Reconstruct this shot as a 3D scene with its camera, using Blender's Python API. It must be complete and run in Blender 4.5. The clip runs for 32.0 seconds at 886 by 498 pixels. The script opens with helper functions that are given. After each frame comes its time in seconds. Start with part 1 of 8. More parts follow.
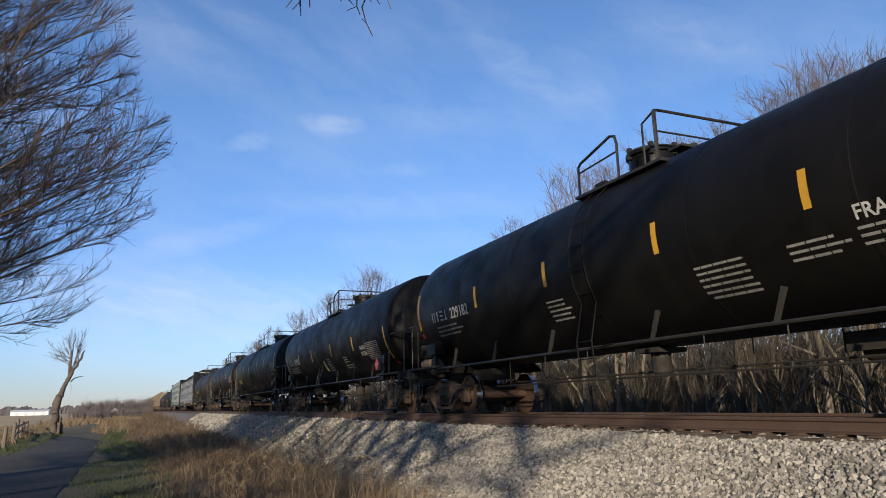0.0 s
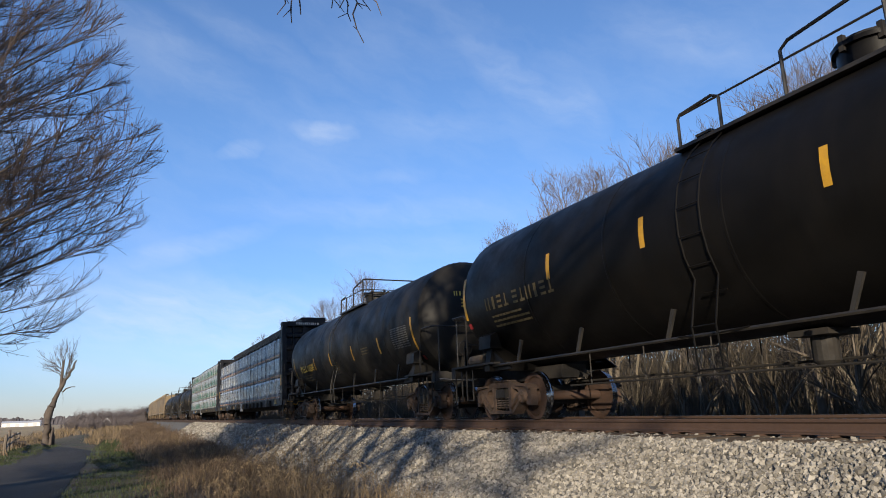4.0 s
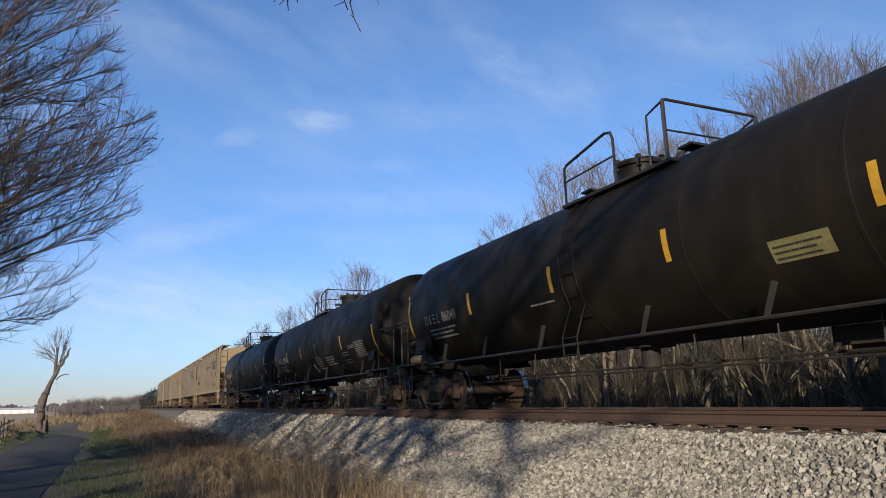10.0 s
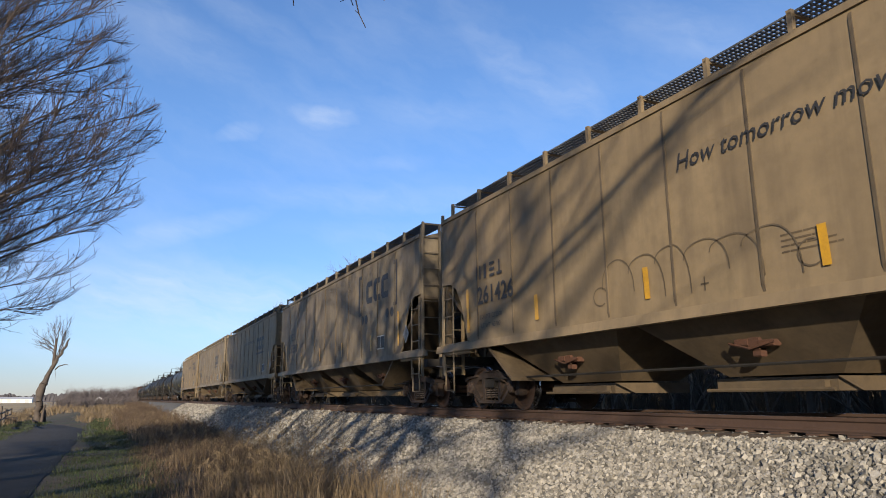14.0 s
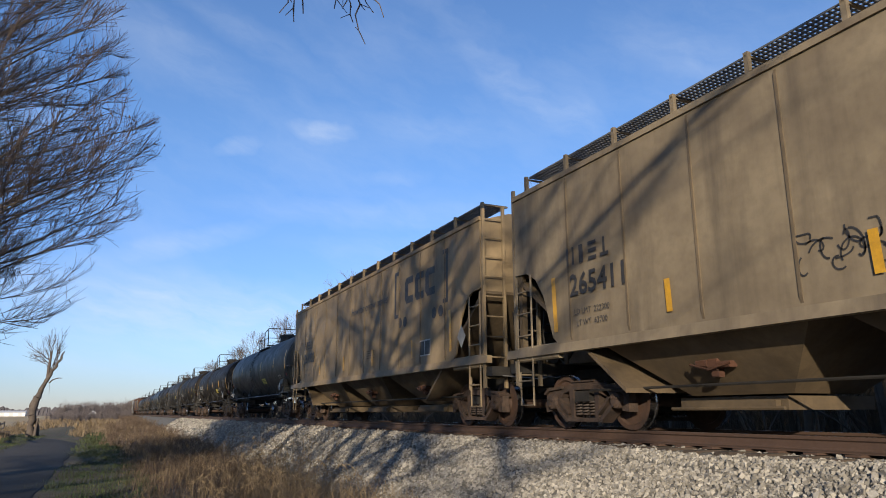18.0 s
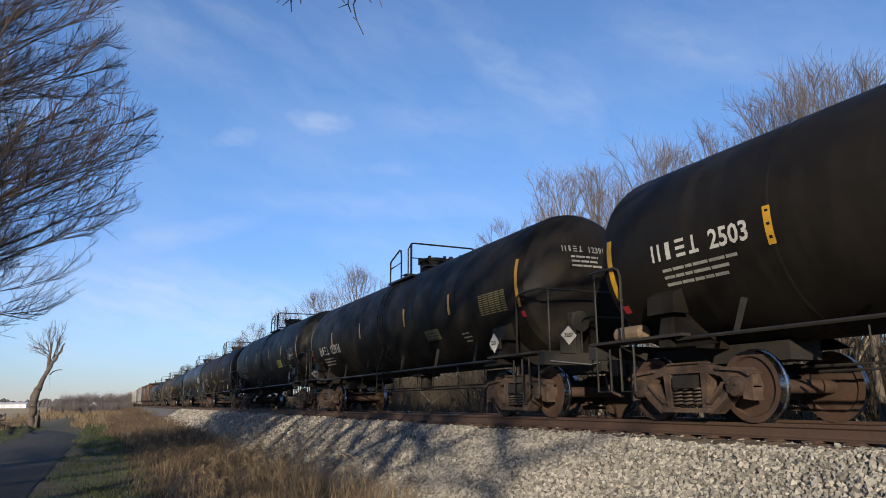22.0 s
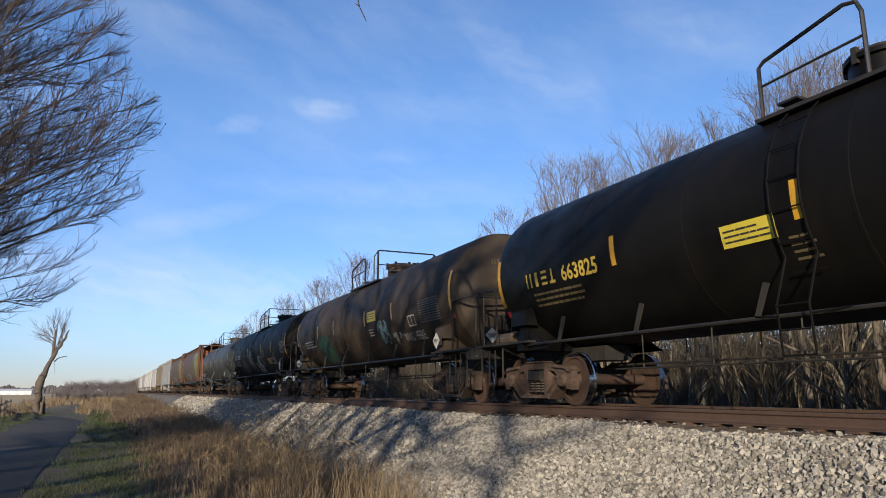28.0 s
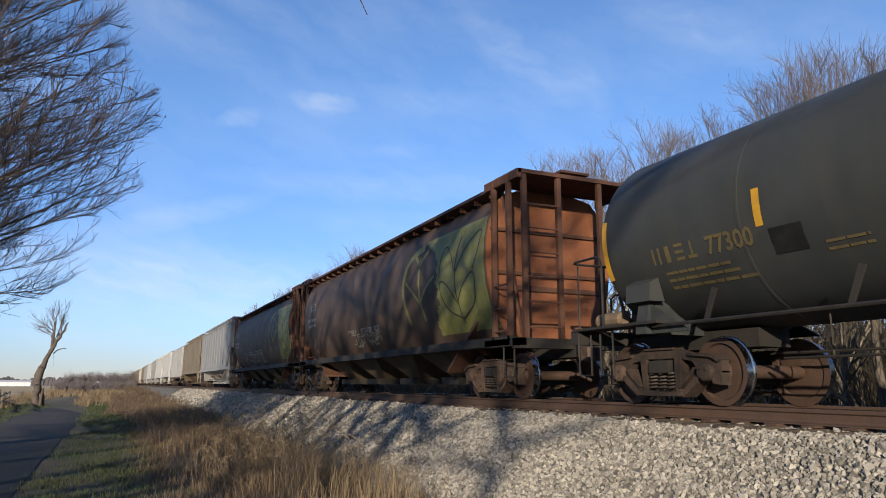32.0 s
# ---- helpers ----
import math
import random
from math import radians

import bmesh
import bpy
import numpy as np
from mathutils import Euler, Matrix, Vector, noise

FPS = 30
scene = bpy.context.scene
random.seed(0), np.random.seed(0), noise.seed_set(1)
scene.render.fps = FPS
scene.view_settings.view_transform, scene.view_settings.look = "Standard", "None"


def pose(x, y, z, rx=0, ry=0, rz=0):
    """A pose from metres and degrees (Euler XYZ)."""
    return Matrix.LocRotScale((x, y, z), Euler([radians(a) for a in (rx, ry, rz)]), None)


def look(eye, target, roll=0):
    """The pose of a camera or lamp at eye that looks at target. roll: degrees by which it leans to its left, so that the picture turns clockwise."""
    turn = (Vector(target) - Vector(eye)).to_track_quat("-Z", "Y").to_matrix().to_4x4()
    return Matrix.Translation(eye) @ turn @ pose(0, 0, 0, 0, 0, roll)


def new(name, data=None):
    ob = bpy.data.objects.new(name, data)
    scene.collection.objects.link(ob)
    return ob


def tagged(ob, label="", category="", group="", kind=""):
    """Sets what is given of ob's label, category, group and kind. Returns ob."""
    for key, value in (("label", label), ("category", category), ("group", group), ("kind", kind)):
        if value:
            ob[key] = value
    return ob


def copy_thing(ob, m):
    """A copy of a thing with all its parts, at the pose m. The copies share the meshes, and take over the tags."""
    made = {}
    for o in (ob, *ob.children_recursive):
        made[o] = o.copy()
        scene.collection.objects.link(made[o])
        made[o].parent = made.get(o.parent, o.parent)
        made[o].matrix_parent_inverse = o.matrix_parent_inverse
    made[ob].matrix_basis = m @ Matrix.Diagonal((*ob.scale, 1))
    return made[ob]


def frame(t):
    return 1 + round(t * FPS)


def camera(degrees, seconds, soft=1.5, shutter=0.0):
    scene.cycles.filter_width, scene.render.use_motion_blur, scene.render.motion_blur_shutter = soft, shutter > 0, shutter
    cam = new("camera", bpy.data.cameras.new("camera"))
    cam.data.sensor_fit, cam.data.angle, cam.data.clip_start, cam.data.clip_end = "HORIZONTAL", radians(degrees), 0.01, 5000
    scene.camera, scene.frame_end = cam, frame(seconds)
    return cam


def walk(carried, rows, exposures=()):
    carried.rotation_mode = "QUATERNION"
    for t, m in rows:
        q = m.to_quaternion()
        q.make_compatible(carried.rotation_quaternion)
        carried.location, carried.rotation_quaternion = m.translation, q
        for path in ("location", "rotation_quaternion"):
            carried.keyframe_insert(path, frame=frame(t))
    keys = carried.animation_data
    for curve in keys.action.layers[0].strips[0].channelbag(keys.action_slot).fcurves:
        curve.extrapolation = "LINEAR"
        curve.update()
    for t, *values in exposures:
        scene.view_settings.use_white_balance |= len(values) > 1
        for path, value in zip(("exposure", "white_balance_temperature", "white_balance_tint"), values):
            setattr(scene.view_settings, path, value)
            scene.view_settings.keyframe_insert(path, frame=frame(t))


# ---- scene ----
# The camera stands on the low ground beside the line and sways a little in the hand.
# x runs along the track (the train comes from -x), y away from the camera across the track,
# z = 0 is the top of the rails.
cam = camera(64.62, 32.0, soft=0.95)
EYE = (0.0, 0.0, 0.28)
PATH = [
    (0, 102.372, 1.403, 66.474), (0.5, 102.429, 1.433, 66.541), (1, 102.532, 1.533, 66.769),
    (1.5, 102.643, 2.012, 66.921), (2, 102.810, 2.150, 66.753), (2.5, 102.979, 2.092, 66.374),
    (3, 102.937, 2.074, 66.135), (3.5, 102.838, 2.112, 66.090), (5.5, 102.795, 1.656, 65.544),
    (6, 102.791, 1.383, 65.395), (6.5, 102.657, 1.365, 65.457), (7, 102.511, 1.428, 65.532),
    (7.5, 102.497, 1.372, 65.569), (8, 102.484, 1.284, 65.532), (8.5, 102.424, 1.215, 65.517),
    (9, 102.274, 1.401, 65.542), (9.5, 102.160, 1.617, 65.589), (10, 102.029, 1.684, 65.578),
    (10.5, 101.895, 1.517, 65.521), (11, 101.796, 1.390, 65.521), (11.5, 101.792, 1.224, 65.537),
    (12, 101.852, 1.166, 65.565), (12.5, 101.864, 1.198, 65.648), (13, 101.919, 1.056, 65.633),
    (13.5, 101.911, 0.715, 65.540), (14, 101.868, 0.554, 65.392), (14.5, 101.812, 0.185, 65.277),
    (16.5, 102.489, -0.273, 65.008), (17, 102.715, -0.282, 64.981), (17.5, 102.946, -0.134, 65.024),
    (18, 103.138, 0.176, 65.093), (18.5, 103.207, 0.394, 65.189), (19, 103.168, 0.446, 65.240),
    (19.5, 103.139, 0.192, 65.206), (20, 103.061, 0.289, 65.170), (20.5, 102.964, 0.479, 65.192),
    (21, 102.825, 0.659, 65.140), (21.5, 102.587, 0.676, 65.072), (22, 102.370, 0.395, 65.078),
    (22.5, 102.191, 0.334, 65.116), (23, 102.039, 0.244, 65.180), (23.5, 101.887, 0.234, 65.216),
    (24, 101.736, 0.325, 65.291), (24.5, 101.594, 0.140, 65.331), (25, 101.494, -0.011, 65.390),
    (25.5, 101.444, 0.042, 65.467), (27.5, 101.500, 0.146, 65.337), (28, 101.389, 0.259, 65.293),
    (28.5, 101.274, 0.307, 65.326), (29, 101.275, 0.530, 65.404), (29.5, 101.249, 0.576, 65.344),
    (30, 101.198, 0.496, 65.238), (30.5, 101.085, 0.316, 65.221), (31, 101.017, 0.195, 65.222),
    (31.5, 100.935, 0.114, 65.217), (32, 100.941, -0.105, 65.182),
]
# the camera darkens its picture a little while black cars fill the view
LEVELS = ((0, 0.37), (1.5, 0.42), (3, 0.44), (6, 0.39), (8, 0.38), (9.5, 0.36), (11, 0.43), (13, 0.48), (17.5, 0.45), (19, 0.37), (21.3, 0.32), (23, 0.42), (25, 0.47), (32, 0.47))
walk(cam, [(t, pose(*EYE, rx, ry, rz)) for t, rx, ry, rz in PATH], exposures=[(t, stops, 6500, 10) for t, stops in LEVELS])

SPEED = 14.043          # metres per second
TRACK = 8.27            # y of the middle of the track
SUN_EL, SUN_AZ = 13.0, 123.8

# ------------------------------------------------------------------ world and sun
world = bpy.data.worlds.new("sky")
scene.world = world
world.use_nodes = True
wn, wl = world.node_tree.nodes, world.node_tree.links
wn.clear()
w_out = wn.new("ShaderNodeOutputWorld")
w_bg = wn.new("ShaderNodeBackground")
w_sky = wn.new("ShaderNodeTexSky")
w_sky.sky_type = "NISHITA"
w_sky.sun_disc = False
w_sky.sun_elevation = radians(SUN_EL)
w_sky.sun_rotation = radians(SUN_AZ)
w_sky.air_density, w_sky.dust_density, w_sky.ozone_density = 1.0, 0.1, 4.0
w_bg.inputs["Strength"].default_value = 0.135
# thin, wind-drawn cirrus: wisps laid by azimuth and height in degrees over a faint veil
w_tc = wn.new("ShaderNodeTexCoord")
w_sep = wn.new("ShaderNodeSeparateXYZ")
wl.new(w_tc.outputs["Generated"], w_sep.inputs[0])


def w_math(op, a, b=None, c=None):
    m = wn.new("ShaderNodeMath")
    m.operation = op
    for k, v in enumerate((a, b, c)):
        if v is None:
            continue
        if isinstance(v, (int, float)):
            m.inputs[k].default_value = v
        else:
            wl.new(v, m.inputs[k])
    return m.outputs[0]


w_az = w_math("MULTIPLY", w_math("ARCTAN2", w_sep.outputs["X"], w_sep.outputs["Y"]), 57.2958)
w_el = w_math("MULTIPLY", w_math("ARCSINE", w_sep.outputs["Z"]), 57.2958)
w_com = wn.new("ShaderNodeCombineXYZ")
wl.new(w_az, w_com.inputs[0])
wl.new(w_el, w_com.inputs[1])
w_warp = wn.new("ShaderNodeTexNoise")
w_warp.inputs["Scale"].default_value = 0.35
w_warp.inputs["Detail"].default_value = 4.0
wl.new(w_com.outputs[0], w_warp.inputs["Vector"])
w_off = wn.new("ShaderNodeVectorMath")
w_off.operation = "MULTIPLY_ADD"
wl.new(w_warp.outputs["Color"], w_off.inputs[0])
w_off.inputs[1].default_value = (3.2, 1.5, 0.0)
wl.new(w_com.outputs[0], w_off.inputs[2])


def fibres(turn, scale, stretch, low, high):
    """Fine drawn-out strands, as a factor from 0 to 1."""
    mp = wn.new("ShaderNodeMapping")
    mp.vector_type = "TEXTURE"
    mp.inputs["Rotation"].default_value = (0, 0, radians(turn))
    mp.inputs["Scale"].default_value = (stretch, 1, 1)
    wl.new(w_off.outputs[0], mp.inputs[0])
    t = wn.new("ShaderNodeTexNoise")
    t.inputs["Scale"].default_value = scale
    t.inputs["Detail"].default_value = 8.0
    t.inputs["Roughness"].default_value = 0.6
    wl.new(mp.outputs[0], t.inputs["Vector"])
    r = wn.new("ShaderNodeMapRange")
    r.inputs["From Min"].default_value, r.inputs["From Max"].default_value = low, high
    wl.new(t.outputs["Fac"], r.inputs["Value"])
    return r.outputs[0]


w_sum = w_math("MULTIPLY", fibres(-22, 0.16, 2.6, 0.45, 0.8), 0.16)
w_strand = w_math("MULTIPLY_ADD", fibres(-12, 0.9, 4.0, 0.3, 0.7), 0.75, 0.25)
# azimuth and height of both ends, half width and strength
for az0, el0, az1, el1, half, power in (
        (-77.8, 22.6, -73.4, 22.2, 1.0, 0.85), (-71.5, 18.9, -66.5, 19.0, 0.7, 0.26), (-62.5, 28.4, -55.0, 23.2, 1.9, 0.5), (-54.9, 24.9, -51.5, 21.2, 2.2, 0.45),
        (-93.0, 29.5, -81.0, 24.4, 2.6, 0.3), (-82.5, 16.1, -60.0, 15.8, 1.3, 0.4), (-91.0, 11.3, -80.6, 14.4, 1.1, 0.5), (-84.1, 20.1, -81.0, 21.2, 0.9, 0.6),
        (-99.0, 8.6, -70.0, 6.6, 3.4, 1.05), (-100.0, 5.0, -80.0, 4.6, 3.0, 0.3), (-71.0, 23.3, -59.0, 22.3, 1.3, 0.33), (-76.0, 13.4, -60.0, 12.6, 1.2, 0.28),
        (-88.0, 31.5, -74.0, 26.0, 1.5, 0.3), (-57.0, 14.0, -44.0, 17.0, 2.0, 0.3), (-50.0, 30.0, -38.0, 24.0, 2.2, 0.35), (-108.0, 17.0, -96.0, 20.0, 2.2, 0.35)):
    mp = wn.new("ShaderNodeMapping")
    mp.vector_type = "TEXTURE"
    mp.inputs["Location"].default_value = ((az0 + az1) / 2 + 1.6, (el0 + el1) / 2 + 0.75, 0)
    mp.inputs["Rotation"].default_value = (0, 0, math.atan2(el1 - el0, az1 - az0))
    mp.inputs["Scale"].default_value = (math.hypot(az1 - az0, el1 - el0) * 0.72, half, 1)
    wl.new(w_off.outputs[0], mp.inputs[0])
    g = wn.new("ShaderNodeTexGradient")
    g.gradient_type = "SPHERICAL"
    wl.new(mp.outputs[0], g.inputs[0])
    soft = w_math("SMOOTH_MIN", g.outputs["Fac"], 0.7, 0.3)
    w_sum = w_math("MULTIPLY_ADD", w_math("MULTIPLY", soft, w_strand), power * 0.55, w_sum)
w_cloud = w_math("MINIMUM", w_sum, 0.6)
w_mix = wn.new("ShaderNodeMix")
w_mix.data_type = "RGBA"
w_mix.inputs["B"].default_value = (4.4, 4.85, 5.5, 1)
wl.new(w_cloud, w_mix.inputs["Factor"])
w_tint = wn.new("ShaderNodeMix")
w_tint.data_type, w_tint.blend_type = "RGBA", "MULTIPLY"
w_tint.inputs["Factor"].default_value = 1.0
w_tint.inputs["B"].default_value = (1.0, 1.0, 1.12, 1)
wl.new(w_sky.outputs[0], w_tint.inputs["A"])
# a thin haze dims and greys the sky towards the horizon
w_haze = wn.new("ShaderNodeValToRGB")
w_haze.color_ramp.interpolation = "EASE"
w_haze.color_ramp.elements[0].position = 0.0
w_haze.color_ramp.elements[0].color = (0.60, 0.61, 0.74, 1)
w_haze.color_ramp.elements[1].position = 0.42
w_haze.color_ramp.elements[1].color = (1.0, 1.0, 0.99, 1)
w_low = w_haze.color_ramp.elements.new(0.10)
w_low.color = (0.78, 0.78, 0.88, 1)
wl.new(w_sep.outputs["Z"], w_haze.inputs[0])
w_dim = wn.new("ShaderNodeMix")
w_dim.data_type, w_dim.blend_type = "RGBA", "MULTIPLY"
w_dim.inputs["Factor"].default_value = 1.0
wl.new(w_tint.outputs["Result"], w_dim.inputs["A"])
wl.new(w_haze.outputs[0], w_dim.inputs["B"])
wl.new(w_dim.outputs["Result"], w_mix.inputs["A"])
wl.new(w_mix.outputs["Result"], w_bg.inputs["Color"])
wl.new(w_bg.outputs[0], w_out.inputs[0])

sun_dir = Vector((math.sin(radians(SUN_AZ)) * math.cos(radians(SUN_EL)),
                  math.cos(radians(SUN_AZ)) * math.cos(radians(SUN_EL)), math.sin(radians(SUN_EL))))
sun_data = bpy.data.lights.new("sun", "SUN")
sun_data.energy = 5.0
sun_data.angle = radians(0.5)
sun_data.color = (1.0, 0.86, 0.66)
sun = new("sun", sun_data)
sun.matrix_world = look(tuple(sun_dir * 200), (0, 0, 0))


# ------------------------------------------------------------------ mesh building
class Build:
    """Collects faces; each face keeps the index of its material."""

    def __init__(self):
        self.v, self.f = [], []

    def add(self, verts, faces):
        n = len(self.v)
        self.v.extend(verts)
        self.f.extend([tuple(i + n for i in f) for f in faces])
        return self

    def box(self, x0, x1, y0, y1, z0, z1):
        return self.add([(x0, y0, z0), (x1, y0, z0), (x1, y1, z0), (x0, y1, z0),
                         (x0, y0, z1), (x1, y0, z1), (x1, y1, z1), (x0, y1, z1)],
                        [(3, 2, 1, 0), (4, 5, 6, 7), (0, 1, 5, 4), (1, 2, 6, 5), (2, 3, 7, 6), (3, 0, 4, 7)])

    def soft_box(self, x0, x1, y0, y1, z0, z1, b):
        """A box with chamfered upright and level edges along x."""
        pts = [(y0 + b, z0), (y1 - b, z0), (y1, z0 + b), (y1, z1 - b), (y1 - b, z1), (y0 + b, z1), (y0, z1 - b), (y0, z0 + b)]
        return self.prism_x(pts, x0, x1)

    def prism_x(self, pts, x0, x1):
        n = len(pts)
        vs = [(x0, y, z) for y, z in pts] + [(x1, y, z) for y, z in pts]
        fs = [tuple(range(n - 1, -1, -1)), tuple(range(n, 2 * n))]
        fs += [(i, (i + 1) % n, n + (i + 1) % n, n + i) for i in range(n)]
        return self.add(vs, fs)

    def prism_y(self, pts, y0, y1):
        """A plate from (x, z) points, counter-clockwise seen from -y."""
        n = len(pts)
        vs = [(x, y0, z) for x, z in pts] + [(x, y1, z) for x, z in pts]
        fs = [tuple(range(n)), tuple(range(2 * n - 1, n - 1, -1))]
        fs += [((i + 1) % n, i, n + i, n + (i + 1) % n) for i in range(n)]
        return self.add(vs, fs)

    def prism_z(self, pts, z0, z1):
        n = len(pts)
        vs = [(x, y, z0) for x, y in pts] + [(x, y, z1) for x, y in pts]
        fs = [tuple(range(n - 1, -1, -1)), tuple(range(n, 2 * n))]
        fs += [(i, (i + 1) % n, n + (i + 1) % n, n + i) for i in range(n)]
        return self.add(vs, fs)

    def tube(self, path, r, n=6, r2=None, cap=True):
        """A round bar through the points of path, tapering from r to r2."""
        pts = [Vector(p) for p in path]
        rings, side = [], None
        for i, p in enumerate(pts):
            d = (pts[min(i + 1, len(pts) - 1)] - pts[max(i - 1, 0)])
            d = d.normalized() if d.length > 1e-9 else Vector((0, 0, 1))
            if side is None:
                side = d.cross(Vector((0, 0, 1)) if abs(d.z) < 0.9 else Vector((1, 0, 0))).normalized()
            else:
                side = (side - d * side.dot(d))
                side = side.normalized() if side.length > 1e-6 else d.orthogonal().normalized()
            up = side.cross(d)
            rad = r if r2 is None else r + (r2 - r) * i / (len(pts) - 1)
            rings.append([tuple(p + (side * math.cos(2 * math.pi * k / n) + up * math.sin(2 * math.pi * k / n)) * rad) for k in range(n)])
        vs = [v for ring in rings for v in ring]
        fs = []
        for i in range(len(rings) - 1):
            for k in range(n):
                a, b = i * n + k, i * n + (k + 1) % n
                fs.append((a, a + n, b + n, b))
        if cap:
            fs.append(tuple(range(n)))
            m = (len(rings) - 1) * n
            fs.append(tuple(range(m + n - 1, m - 1, -1)))
        return self.add(vs, fs)

    def lathe_x(self, prof, cy, cz, n=40, cap=True):
        """Turns (x, radius) points about the line y = cy, z = cz."""
        vs = [(x, cy + r * math.cos(2 * math.pi * k / n), cz + r * math.sin(2 * math.pi * k / n)) for x, r in prof for k in range(n)]
        fs = []
        for i in range(len(prof) - 1):
            for k in range(n):
                a, b = i * n + k, i * n + (k + 1) % n
                fs.append((a, b, b + n, a + n))
        if cap:
            fs.append(tuple(range(n - 1, -1, -1)))
            m = (len(prof) - 1) * n
            fs.append(tuple(range(m, m + n)))
        return self.add(vs, fs)

    def lathe_y(self, prof, cx, cz, n=32):
        vs = [(cx + r * math.cos(2 * math.pi * k / n), y, cz + r * math.sin(2 * math.pi * k / n)) for y, r in prof for k in range(n)]
        fs = []
        for i in range(len(prof) - 1):
            for k in range(n):
                a, b = i * n + k, i * n + (k + 1) % n
                fs.append((a, a + n, b + n, b))
        fs.append(tuple(range(n)))
        m = (len(prof) - 1) * n
        fs.append(tuple(range(m + n - 1, m - 1, -1)))
        return self.add(vs, fs)

    def lathe_z(self, prof, cx, cy, n=20):
        vs = [(cx + r * math.cos(2 * math.pi * k / n), cy + r * math.sin(2 * math.pi * k / n), z) for z, r in prof for k in range(n)]
        fs = []
        for i in range(len(prof) - 1):
            for k in range(n):
                a, b = i * n + k, i * n + (k + 1) % n
                fs.append((a, b, b + n, a + n))
        fs.append(tuple(range(n - 1, -1, -1)))
        m = (len(prof) - 1) * n
        fs.append(tuple(range(m, m + n)))
        return self.add(vs, fs)

    def mesh(self, name, mat=None, smooth=False, angle=None):
        me = bpy.data.meshes.new(name)
        me.from_pydata(self.v, [], self.f)
        if mat:
            me.materials.append(mat)
        if smooth:
            me.polygons.foreach_set("use_smooth", [True] * len(me.polygons))
            if angle:
                me.set_sharp_from_angle(angle=radians(angle))
        me.update()
        return me


def part(name, b, mat, parent=None, label="", smooth=False, angle=35):
    """One mesh object from a Build, under a thing or a part."""
    ob = new(name, b.mesh(name, mat, smooth, angle))
    if parent is not None:
        ob.parent = parent
    if label:
        ob["label"] = label
    return ob


def shared(name, me, parent, label=""):
    ob = new(name, me)
    ob.parent = parent
    if label:
        ob["label"] = label
    return ob


